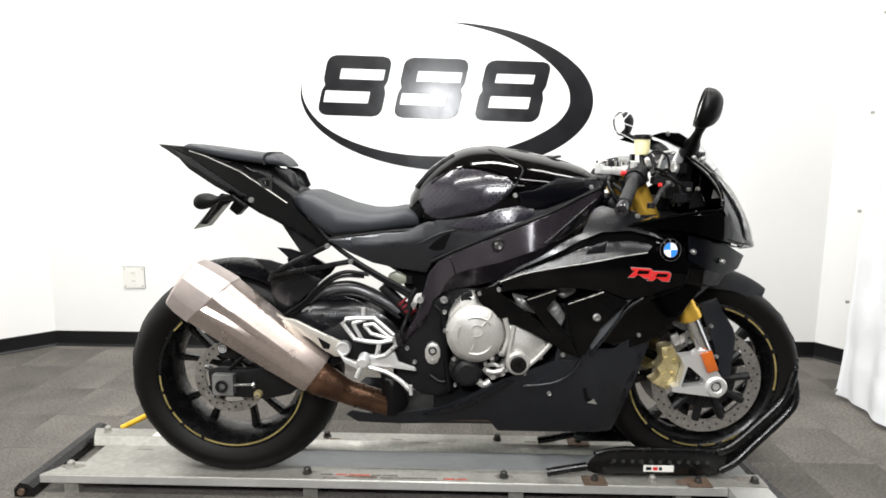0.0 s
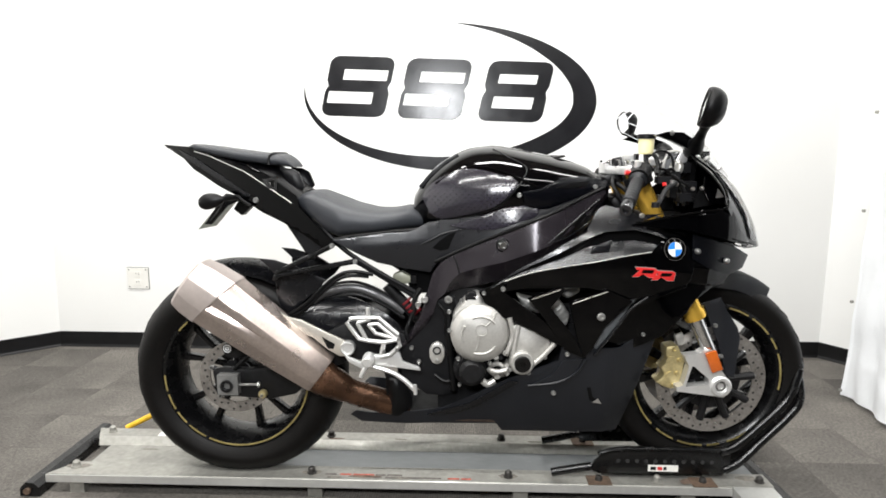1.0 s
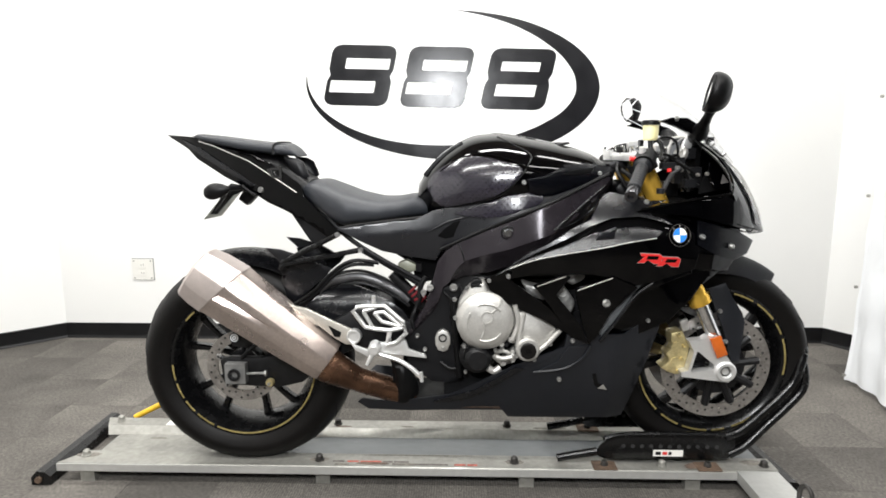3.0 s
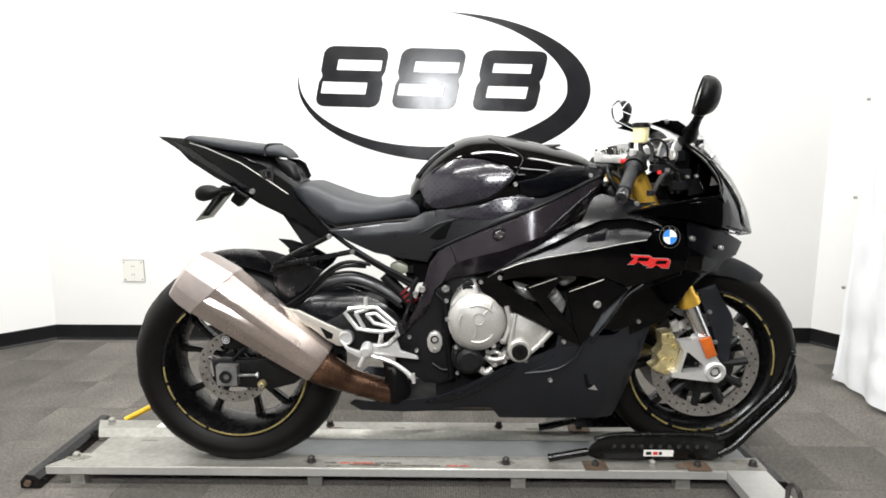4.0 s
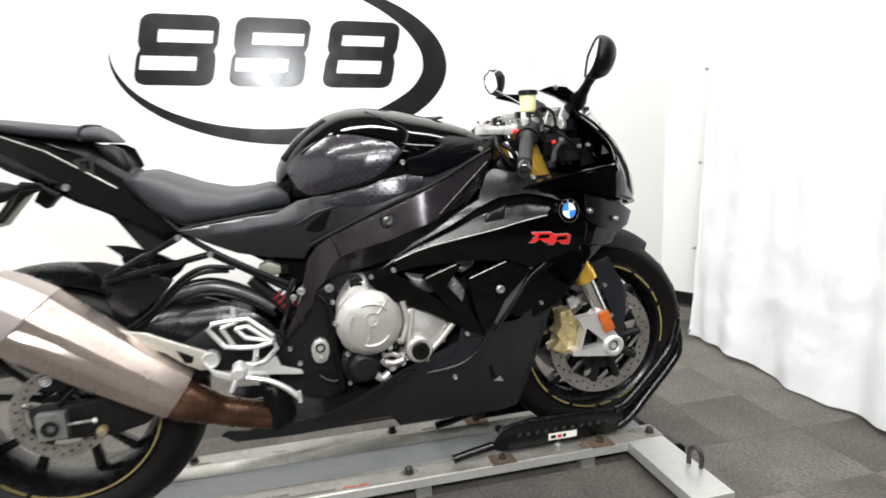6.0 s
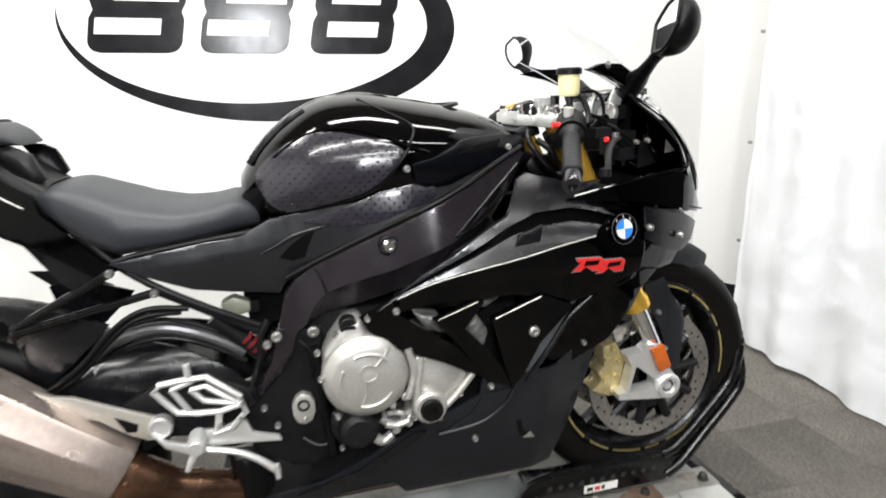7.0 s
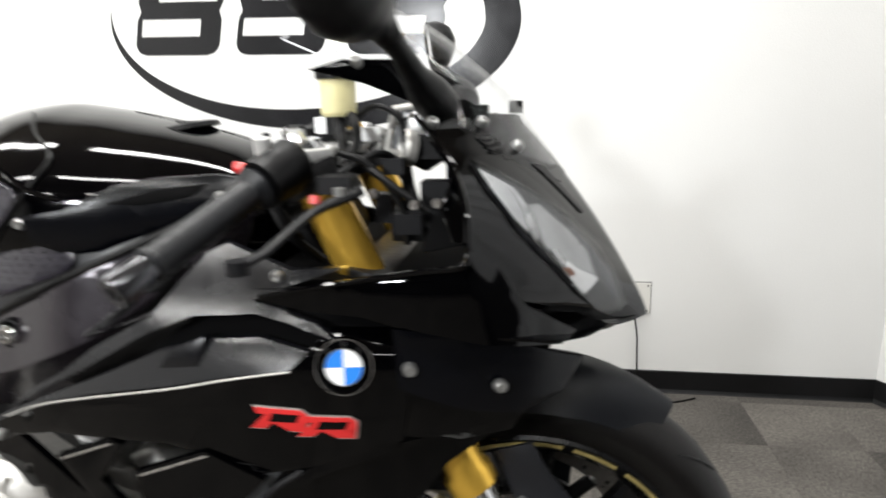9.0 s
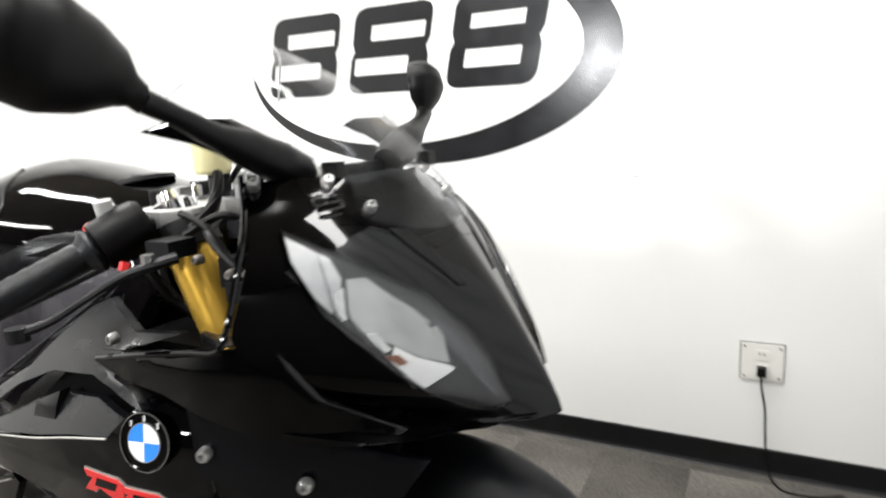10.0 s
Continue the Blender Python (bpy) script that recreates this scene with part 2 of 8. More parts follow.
# ---- room ----
BACK = 1.46
XL, XR = -1.50, 2.57
ZC = 3.0


def wall(name, a, b, label, thick=0.12, paint=None):
    """A plain wall with its inner face from a to b (room on the right of a to b)."""
    a, b = Vector((*a, 0)), Vector((*b, 0))
    d = (b - a).normalized()
    nrm = Vector((-d.y, d.x, 0)) * thick
    bm = bmesh.new()
    vs = [bm.verts.new(p + Vector((0, 0, z))) for z in (0, ZC) for p in (a, b, b + nrm, a + nrm)]
    for f in ((0, 3, 2, 1), (4, 5, 6, 7), (0, 1, 5, 4), (1, 2, 6, 5), (2, 3, 7, 6), (3, 0, 4, 7)):
        bm.faces.new([vs[i] for i in f])
    return tagged(part(name, bm, paint or WALL, smooth=0), label, "wall", kind="structure")


def baseboard(a, b, h=0.082):
    """Cove base along a wall: a thin black strip with a rounded top and a small toe."""
    a, b = Vector((*a, 0)), Vector((*b, 0))
    d = (b - a).normalized()
    inn = Vector((d.y, -d.x, 0))
    prof = [(-0.001, 0.0), (0.016, 0.0), (0.011, 0.004), (0.007, 0.012), (0.005, 0.03), (0.005, h - 0.003), (0.003, h), (-0.001, h)]
    bm = bmesh.new()
    loft(bm, [[p + inn * o + Vector((0, 0, z)) for o, z in prof] for p in (a, b)])
    return tagged(part("baseboard", bm, BASEB, smooth=20), "black vinyl cove baseboard along the white wall", "baseboard", kind="structure")


wall("wall_north", (XL, BACK), (XR, BACK), "plain white painted wall behind the motorcycle")
ring = [(XR, BACK), (2.93, 0.89), (2.93, -6.5), (-2.4, -6.5), (-2.4, 0.60), (XL, BACK)]
for i, nm in enumerate(("wall_north_east", "wall_east", "wall_south", "wall_west", "wall_north_west")):
    dark = nm in ("wall_south", "wall_east")
    wall(nm, ring[i], ring[i + 1], "plain dark grey wall behind the camera" if dark else "plain white painted side wall of the room", paint=DARKW if dark else None)

baseboard((XL, BACK), (XR, BACK))
for i in range(5):
    baseboard(ring[i], ring[i + 1])
tagged(part("ceiling", cube(-2.6, 3.1, -6.7, 1.7, ZC, ZC + 0.1), CEIL, smooth=0), "plain dull brown-grey ceiling above the showroom", "ceiling", kind="structure")
floor_ob = tagged(part("floor", cube(-2.6, 3.1, -6.7, 1.7, -0.1, -0.006), UNDER, smooth=0), "floor laid with square grey carpet tiles in mixed shades", "floor", kind="structure")


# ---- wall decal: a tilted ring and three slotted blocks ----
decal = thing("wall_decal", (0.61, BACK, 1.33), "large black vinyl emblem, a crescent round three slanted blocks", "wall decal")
TILT_D = radians(-1.6)


def on_wall(u, w):
    c, s = math.cos(TILT_D), math.sin(TILT_D)
    du, dw = u - 0.61, w - 1.33
    return 0.61 + du * c - dw * s, 1.33 + du * s + dw * c


def crescent():
    bm = bmesh.new()
    rows = []
    for k in range(121):
        a = radians(90 - 278 * k / 120)
        ox, oz = 0.611 + 0.74 * math.cos(a), 1.328 + 0.366 * math.sin(a)
        w = float(np.interp(-278 * k / 120 + 90, (-188, -165, -140, -115, -90, -65, -40, -15, 5, 25, 45, 65, 90), (0.0, 0.022, 0.040, 0.056, 0.074, 0.092, 0.112, 0.120, 0.117, 0.098, 0.068, 0.034, 0.0)))
        ix, iz = ox - w * math.cos(a), oz - w * math.sin(a)
        rows.append([on_wall(ox, oz), on_wall(ix, iz)])
    f = []
    for (ox, oz), (ix, iz) in rows:
        f.append([bm.verts.new(p) for p in ((ox, BACK + 0.0005, oz), (ox, BACK - 0.0015, oz), (ix, BACK - 0.0015, iz), (ix, BACK + 0.0005, iz))])
    for a, b in zip(f, f[1:]):
        for j in range(4):
            try:
                bm.faces.new((a[j], a[(j + 1) % 4], b[(j + 1) % 4], b[j]))
            except ValueError:
                pass
    return bm


part("ring", crescent(), VINYL, decal, smooth=20)


def slotted_block(x0, width, slots):
    """A slanted rounded block with two slots, one connected sheet of vinyl."""
    h, z0, n, m = 0.298, 1.221, 46, 66
    bm = bmesh.new()
    grid = {}

    def vert(i, k, y):
        if (i, k, y) not in grid:
            v = h * k / n
            e, r = min(v, h - v), 0.045
            ins = r - math.sqrt(max(0, r * r - (r - e) ** 2)) if e < r else 0.0
            ins += 0.012 * max(0.0, 1 - abs(v - h / 2) / 0.03)
            u = ins + (width - 2 * ins) * i / m
            x, z = on_wall(x0 + u + 0.19 * v, z0 + v)
            grid[(i, k, y)] = bm.verts.new((x, BACK - 0.0016 if y else BACK + 0.0005, z))
        return grid[(i, k, y)]

    def solid(i, k):
        if not (0 <= i < m and 0 <= k < n):
            return False
        u, v = width * (i + 0.5) / m, h * (k + 0.5) / n
        return not any(s0 <= u <= s1 and w0 <= v <= w1 for s0, s1, w0, w1 in slots)

    for i in range(m):
        for k in range(n):
            if not solid(i, k):
                continue
            bm.faces.new([vert(a, b, 1) for a, b in ((i, k), (i + 1, k), (i + 1, k + 1), (i, k + 1))])
            for di, dk, e in ((-1, 0, ((i, k), (i, k + 1))), (1, 0, ((i + 1, k), (i + 1, k + 1))), (0, -1, ((i, k), (i + 1, k))), (0, 1, ((i, k + 1), (i + 1, k + 1)))):
                if not solid(i + di, k + dk):
                    (a, b), (c, d) = e
                    bm.faces.new((vert(a, b, 1), vert(c, d, 1), vert(c, d, 0), vert(a, b, 0)))
    return bm


for bx, slots in ((-0.045, [(0.080, 0.302, 0.184, 0.234), (0.022, 0.245, 0.064, 0.120)]),
                  (0.343, [(0.080, 0.302, 0.184, 0.234), (0.022, 0.245, 0.064, 0.120)]),
                  (0.752, [(0.062, 0.255, 0.186, 0.236), (0.057, 0.262, 0.064, 0.124)])):
    part("slotted_block", slotted_block(bx, 0.325, slots), VINYL, decal, smooth=0)


# ---- outlets ----
def outlet(at, label, plug=False):
    x, z = at
    o = thing("wall_outlet", (x, BACK, z), label, "outlet")
    # dark square, slightly wider than the plate, paints its rim shadow
    part("gap", cube(x - 0.059, x + 0.059, BACK - 0.0012, BACK + 0.001, z - 0.059, z + 0.059), SEAM, o, smooth=0)
    part("cover_plate", cube(x - 0.056, x + 0.056, BACK - 0.007, BACK, z - 0.056, z + 0.056), PLATE_W, o, bevel=0.0025)
    for dz in (-0.022, 0.022):
        s = cube(x - 0.017, x + 0.017, BACK - 0.0095, BACK - 0.005, z + dz - 0.015, z + dz + 0.015)
        so = part("socket", s, PLATE_W, o, bevel=0.004)
        if plug and dz < 0:
            continue
        for dx in (-0.006, 0.006):
            part("slot", cube(x + dx - 0.0012, x + dx + 0.0012, BACK - 0.0102, BACK - 0.009, z + dz - 0.001, z + dz + 0.008), SLOT, so, smooth=0)
    for dx in (-0.046, 0.046):
        for dz in (-0.046, 0.046):
            bm = bmesh.new()
            cyl(bm, (x + dx, BACK - 0.0085, z + dz), (x + dx, BACK - 0.006, z + dz), 0.0032, n=10)
            part("screw", bm, BOLT_D, o)
    return o


outlet((-1.048, 0.381), "square white outlet plate on the wall with four screws")
outlet((1.751, 0.357), "square white outlet plate with a plugged-in cord", plug=True)
cord = thing("power_cord", (1.751, BACK, 0.0), "thin black power cord hanging from the outlet to the floor", "power cord")
part("plug", cube(1.739, 1.763, BACK - 0.034, BACK - 0.0096, 0.321, 0.346), RUBBER, cord, bevel=0.005)
bm = bmesh.new()
tube(bm, [(1.751, 1.432, 0.322), (1.753, 1.418, 0.29), (1.764, 1.428, 0.225), (1.768, 1.432, 0.15), (1.772, 1.43, 0.08), (1.785, 1.42, 0.02), (1.80, 1.40, 0.0035), (1.83, 1.37, 0.0035), (1.90, 1.375, 0.0035), (1.97, 1.41, 0.0035)], 0.0033, n=8)
part("cable", bm, RUBBER, cord)

bm = bmesh.new()
cyl(bm, (1.388, BACK - 0.003, 0.918), (1.388, BACK + 0.001, 0.918), 0.011, n=14)
tagged(part("wall_patch", bm, PLATE_W), "small round filled spot on the white wall", "wall patch")


# ---- hanging sheet ----
def sheet():
    bm = bmesh.new()
    nx, nz = 130, 190
    rng = random.Random(5)
    waves = [(rng.uniform(2, 9), rng.uniform(1, 5), rng.uniform(0, 6.28)) for _ in range(10)]
    rows = []
    for j in range(nz + 1):
        v = j / nz
        row = []
        for i in range(nx + 1):
            u = i / nx
            y = 0.885 - 1.25 * u - 0.10 * v * (1 - u)
            z = 0.018 + 2.75 * v + 0.012 * math.sin(9 * u)
            x = 2.325 + 0.02 * v
            x += 0.012 * math.sin(u * 21 + 0.6 * math.sin(v * 5)) + 0.007 * math.sin(u * 47 + 2 * v)
            for a, b, c in waves:
                x += 0.0016 * math.sin(a * 6 * u + b * 5 * v + c)
            x += 0.006 * noise.noise(Vector((y * 2.2, z * 7.0, 1.3))) + 0.009 * noise.noise(Vector((y * 1.1, z * 2.3, 4.3)))
            for q, (sc, amp) in enumerate(((3.1, 0.010), (7.3, 0.0055), (15.0, 0.0028))):
                x += amp * abs(noise.noise(Vector((y * sc * 1.2 + 0.5 * z * sc, z * sc - 0.3 * y * sc, 7.7 + q)))) 
            if u < 0.02:
                x += 0.006
            row.append(bm.verts.new((x, y, z)))
        rows.append(row)
    for j in range(nz):
        for i in range(nx):
            bm.faces.new((rows[j][i], rows[j][i + 1], rows[j + 1][i + 1], rows[j + 1][i]))
    r = bmesh.ops.extrude_face_region(bm, geom=bm.faces[:])
    for v in r["geom"]:
        if isinstance(v, bmesh.types.BMVert):
            v.co.x += 0.003
    return bm


curtain = thing("hanging_sheet", (2.33, 0.3, 0.0), "white plastic sheet hung as a curtain beside the wall, slightly creased", "curtain")
part("cloth", sheet(), SHEET, curtain, smooth=60)
for k, z in enumerate((0.045, 0.44, 0.825, 1.22, 1.6)):
    bm = bmesh.new()
    lathe(bm, (2.322, 0.870 - 0.036 * z, z), (1, 0, 0), [(-0.003, 0.003), (-0.003, 0.0065), (0.007, 0.0065), (0.007, 0.003)], n=14)
    part("grommet", bm, GALV, curtain)

# ---- lift ----
lift = thing("motorcycle_lift", (0.45, 0.16, 0.0), "low grey steel motorcycle dolly with a wheel channel", "motorcycle lift")


def rail_near():
    prof = [(0.006, 0.040), (0.006, 0.062), (0.009, 0.066), (0.086, 0.066), (0.086, 0.044), (0.082, 0.044), (0.082, 0.062), (0.010, 0.062), (0.010, 0.040)]
    bm = bmesh.new()
    ends = [[(x + (0.055 * (y - 0.006) / 0.08 if x < 0 else 0), y, z) for y, z in prof] for x in (-0.586, 1.484)]
    loft(bm, ends)
    return bm


part("rail", rail_near(), GALV, lift, smooth=25)
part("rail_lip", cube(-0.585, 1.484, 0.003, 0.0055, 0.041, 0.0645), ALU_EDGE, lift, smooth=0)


def rail_far():
    prof = [(0.236, 0.045), (0.262, 0.064), (0.266, 0.066), (0.325, 0.066), (0.328, 0.062), (0.328, 0.03), (0.322, 0.03), (0.322, 0.061), (0.268, 0.061), (0.24, 0.041)]
    bm = bmesh.new()
    loft(bm, [[(x + (0.05 * (0.33 - y) / 0.1 if x < 0 else 0), y, z) for y, z in prof] for x in (-0.605, 1.62)])
    return bm


part("rail", rail_far(), GALV, lift, smooth=25)
part("channel_floor", cube(-0.52, 1.60, 0.0865, 0.240, 0.038, 0.0438), GALV_F, lift, smooth=0)
part("ramp_plate", cube(-0.515, -0.10, 0.10, 0.2365, 0.0442, 0.047), GALV, lift, smooth=0)
part("cross_arm", cube(1.486, 1.605, -0.30, 0.085, 0.035, 0.066), ALU_EDGE, lift, bevel=0.003)
part("corner_plate", cube(1.42, 1.608, 0.012, 0.084, 0.0662, 0.0685), GALV, lift, bevel=0.001)
bm = bmesh.new()
tube(bm, [(1.597, -0.178, 0.066), (1.597, -0.178, 0.10), (1.592, -0.168, 0.118), (1.586, -0.155, 0.118), (1.583, -0.145, 0.10), (1.583, -0.145, 0.066)], 0.0065, n=10)
part("tie_ring", bm, BOLT_D, lift)
for x, lean in ((-0.627, -0.008), (1.64, -0.02)):
    bm = bmesh.new()
    loft(bm, [[(x + lean * k + dx, y, z) for dx, z in ((-0.030, 0.002), (0.030, 0.002), (0.030, 0.030), (0.012, 0.044), (-0.012, 0.046), (-0.030, 0.026))] for k, y in ((0.0, -0.012), (0.5, 0.20), (1.0, 0.41))])
    part("end_bar", bm, BLACK_ST, lift, "black angle bar across the end", bevel=0.003)
    bm = bmesh.new()
    cyl(bm, (x - 0.005, -0.020, 0.020), (x - 0.005, -0.010, 0.020), 0.010, n=12)
    part("end_bolt", bm, RUST, lift)
for x, y in ((-0.50, 0.03), (0.235, 0.035), (0.86, 0.03), (1.36, 0.03), (-0.5, 0.30), (1.4, 0.3)):
    part("foot", cube(x - 0.022, x + 0.022, y - 0.012, y + 0.02, 0.0, 0.0395), GALV, lift, bevel=0.003)
for x, y, dark in ((-0.52, 0.055, 0), (0.222, 0.045, 1), (0.824, 0.045, 1), (1.578, 0.04, 1), (-0.545, 0.30, 0), (0.23, 0.295, 1), (0.82, 0.295, 1), (1.27, 0.035, 0)):
    bm = bmesh.new()
    lathe(bm, (x, y, 0.066), (0, 0, 1), [(0.0, 0.0), (0.0, 0.015), (0.003, 0.015), (0.004, 0.0115), (0.016, 0.0105), (0.020, 0.006), (0.020, 0.0)], n=12, closed=False)
    part("bolt", bm, BOLT_D if dark else GALV, lift)
# smudged lettering along the rail, as bars
for k, (x0, x1, red) in enumerate(((0.265, 0.30, 0), (0.31, 0.345, 1), (0.35, 0.415, 1), (0.42, 0.45, 0), (0.455, 0.50, 0), (0.41, 0.44, 0), (0.45, 0.475, 0), (0.49, 0.62, 0), (0.64, 0.675, 1), (0.68, 0.71, 1))):
    y0 = 0.034 if k < 5 else 0.020
    part("mark", cube(x0, x1, y0, y0 + 0.009, 0.0660, 0.0664), mat("red_mark", (0.42, 0.10, 0.07), 0.6, stain=0.4, stain_size=60) if red else mat("worn_mark", (0.13, 0.115, 0.105), 0.6, stain=0.45, stain_size=60), lift, smooth=0)
def smudge(x0, x1, y0, y1, z, seed):
    """A thin worn patch with a ragged outline."""
    rng = random.Random(seed)
    bm = bmesh.new()
    top = []
    for k in range(18):
        a = math.tau * k / 18
        r = rng.uniform(0.72, 1.0)
        top.append(bm.verts.new(((x0 + x1) / 2 + (x1 - x0) / 2 * r * math.copysign(abs(math.cos(a)) ** 0.7, math.cos(a)), (y0 + y1) / 2 + (y1 - y0) / 2 * r * math.sin(a), z)))
    bm.faces.new(top)
    return bm


BROWN = mat("brown_grime", (0.115, 0.080, 0.060), 0.75, grain=0.3, grain_size=90, stain=0.5, stain_size=40)
GRIME = mat("grey_grime", (0.17, 0.155, 0.135), 0.75, grain=0.3, grain_size=90, stain=0.4, stain_size=40)
for k, (x0, x1, y0, y1, z, m) in enumerate(((0.333, 0.440, 0.020, 0.036, 0.0666, BROWN), (0.268, 0.322, 0.013, 0.026, 0.0666, GRIME), (0.455, 0.53, 0.016, 0.030, 0.0666, GRIME), (0.22, 0.285, 0.270, 0.282, 0.0664, BROWN),
                                             (0.45, 0.50, 0.272, 0.284, 0.0664, GRIME), (0.19, 0.255, 0.03, 0.062, 0.0664, GRIME), (0.33, 0.72, 0.076, 0.083, 0.0664, GRIME), (-0.405, -0.335, 0.205, 0.216, 0.0474, GRIME),
                                             (-0.56, -0.47, 0.04, 0.075, 0.0664, GRIME), (0.79, 0.86, 0.03, 0.062, 0.0664, GRIME), (1.33, 1.42, 0.014, 0.05, 0.0688, BROWN), (1.51, 1.58, 0.04, 0.075, 0.0688, GRIME), (0.90, 1.03, 0.27, 0.285, 0.0664, GRIME))):
    part("smudge", smudge(x0, x1, y0, y1, z, k), m, lift, smooth=0)
part("sticker", cube(-0.372, -0.275, 0.270, 0.316, 0.0661, 0.0667), PLATE_W, lift, smooth=0)
bm = bmesh.new()
tube(bm, [(-0.56, 0.40, 0.03), (-0.50, 0.42, 0.058), (-0.40, 0.44, 0.10), (-0.36, 0.46, 0.12)], 0.005, n=8)
lever = thing("lever_bar", (-0.47, 0.43, 0.0), "thin dark lever with a yellow rubber grip beside the dolly", "lever")
part("rod", bm, BOLT_D, lever)
bm = bmesh.new()
cyl(bm, (-0.555, 0.402, 0.032), (-0.44, 0.432, 0.085), 0.0095, 0.011, n=14)
part("grip", bm, YELLOW, lever, bevel=0.002)

# ---- motorcycle materials ----
GLOSS = mat("gloss_black_paint", (0.0004, 0.0004, 0.0006), 0.05, spec=0.23, stain=0.15, stain_size=10, rough_var=0.03)
SATIN = mat("satin_dark_grey_paint", (0.0046, 0.0048, 0.0060), 0.25, spec=0.46, grain=0.12, grain_size=200, stain=0.12, stain_size=9, bump=0.00012, bump_size=500, rough_var=0.06)
MATTE = mat("matt_black_plastic", (0.0042, 0.0043, 0.0052), 0.46, spec=0.24, grain=0.15, grain_size=260, stain=0.15, stain_size=12, bump=0.0002, bump_size=520, rough_var=0.07)
WING_M = mat("slate_black_plastic", (0.0012, 0.0014, 0.0024), 0.24, spec=0.22, grain=0.1, grain_size=260, stain=0.12, stain_size=12, bump=0.0002, bump_size=520)
SLATE_M = mat("blue_slate_plastic", (0.0080, 0.0090, 0.0120), 0.42, spec=0.42, grain=0.12, grain_size=260, stain=0.15, stain_size=10, bump=0.0002, bump_size=520, rough_var=0.06)
COVER_M = mat("satin_black_cover", (0.0075, 0.0079, 0.0100), 0.31, spec=0.52, grain=0.12, grain_size=220, stain=0.12, stain_size=9, bump=0.00015, bump_size=500, rough_var=0.05)
FRAME_M = mat("dark_anodised_frame", (0.020, 0.0165, 0.0205), 0.24, 0.45, spec=0.6, grain=0.12, grain_size=160, stain=0.1, stain_size=8, bump=0.00008, bump_size=400, rough_var=0.06)
SEAT_M = mat("black_grained_vinyl", (0.018, 0.020, 0.0245), 0.46, spec=0.45, grain=0.15, grain_size=220, stain=0.1, bump=0.0006, bump_size=420)
SILVER = mat("cast_alloy_cover", (0.50, 0.49, 0.465), 0.46, 0.7, grain=0.07, grain_size=160, stain=0.1, stain_size=12, bump=0.0003, bump_size=420, rough_var=0.08)
BRIGHT = mat("bright_machined_alloy", (0.72, 0.72, 0.71), 0.36, 0.7, grain=0.02, grain_size=160, stain=0.04, stain_size=20, rough_var=0.03)
BOLT_S = mat("steel_bolt_head", (0.42, 0.42, 0.41), 0.32, 0.85, grain=0.08, stain=0.15, stain_size=60)
CHROME = mat("polished_steel", (0.72, 0.72, 0.72), 0.14, 1.0, grain=0.05, stain=0.06, stain_size=30)
DISC_M = mat("brake_disc_steel", (0.36, 0.34, 0.32), 0.36, 0.85, grain=0.2, grain_size=90, stain=0.15, stain_size=20, rough_var=0.1)
GOLD = mat("gold_anodised", (0.82, 0.50, 0.075), 0.24, 0.72, grain=0.04, stain=0.05, stain_size=25, rough_var=0.03)
CALIPER_M = mat("pale_gold_caliper", (0.62, 0.52, 0.27), 0.36, 0.7, grain=0.1, grain_size=120, stain=0.15, stain_size=30, bump=0.0004, bump_size=260)
GOLD_GLINT = mat("gold_rim_glint", (0.36, 0.29, 0.11), 0.33, 0.5, grain=0.1, stain=0.25, stain_size=30)
TITAN = mat("brushed_titanium", (0.46, 0.39, 0.355), 0.30, 0.85, grain=0.08, grain_size=110, stain=0.14, stain_size=4, bump=0.00015, bump_size=300, stretch=(1, 1, 1), rough_var=0.07)
TITAN_L = mat("pale_exhaust_cap", (0.50, 0.44, 0.415), 0.40, 0.7, grain=0.05, stain=0.08, stain_size=8)
PIPE_M = mat("heat_browned_pipe", (0.105, 0.056, 0.034), 0.28, 0.85, grain=0.2, grain_size=40, stain=0.4, stain_size=12, rough_var=0.1)
ENG_D = mat("dark_engine_metal", (0.0075, 0.0075, 0.0082), 0.42, 0.25, spec=0.35, grain=0.25, grain_size=70, stain=0.3, stain_size=16, bump=0.0008, bump_size=140)
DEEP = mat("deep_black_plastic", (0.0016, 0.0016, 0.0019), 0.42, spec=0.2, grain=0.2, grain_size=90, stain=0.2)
INNER = mat("black_inner_lining", (0.0012, 0.0012, 0.0014), 0.8, spec=0.08, grain=0.2, grain_size=90)
WHEEL_M = mat("black_wheel_paint", (0.0025, 0.0025, 0.0028), 0.26, spec=0.35, stain=0.2, stain_size=14, rough_var=0.08)
ORANGE = mat("orange_reflector", (0.46, 0.095, 0.010), 0.2, coat=0.6, bump=0.0012, bump_size=300, grain=0.1)
RED = mat("red_paint", (0.60, 0.02, 0.02), 0.3, coat=0.4, stain=0.1)
BLUE = mat("blue_enamel", (0.03, 0.22, 0.78), 0.25, coat=0.5, grain=0.03)
WHITE = mat("white_enamel", (0.85, 0.86, 0.87), 0.25, coat=0.5, grain=0.03)
CREAM = mat("cream_reservoir_plastic", (0.72, 0.66, 0.36), 0.4, stain=0.1, stain_size=25)
SWING_G = mat("champagne_bracket_alloy", (0.60, 0.57, 0.51), 0.34, 0.7, grain=0.06, grain_size=120, stain=0.1)
MIRROR = mat("mirror_glass", (0.92, 0.92, 0.92), 0.015, 1.0, grain=0.01)
GUARD = mat("radiator_mesh_grey", (0.15, 0.16, 0.17), 0.45, 0.5, grain=0.15)
PLATE_M = mat("dull_plate_metal", (0.42, 0.43, 0.40), 0.4, 0.5, grain=0.1, stain=0.15, stain_size=20)


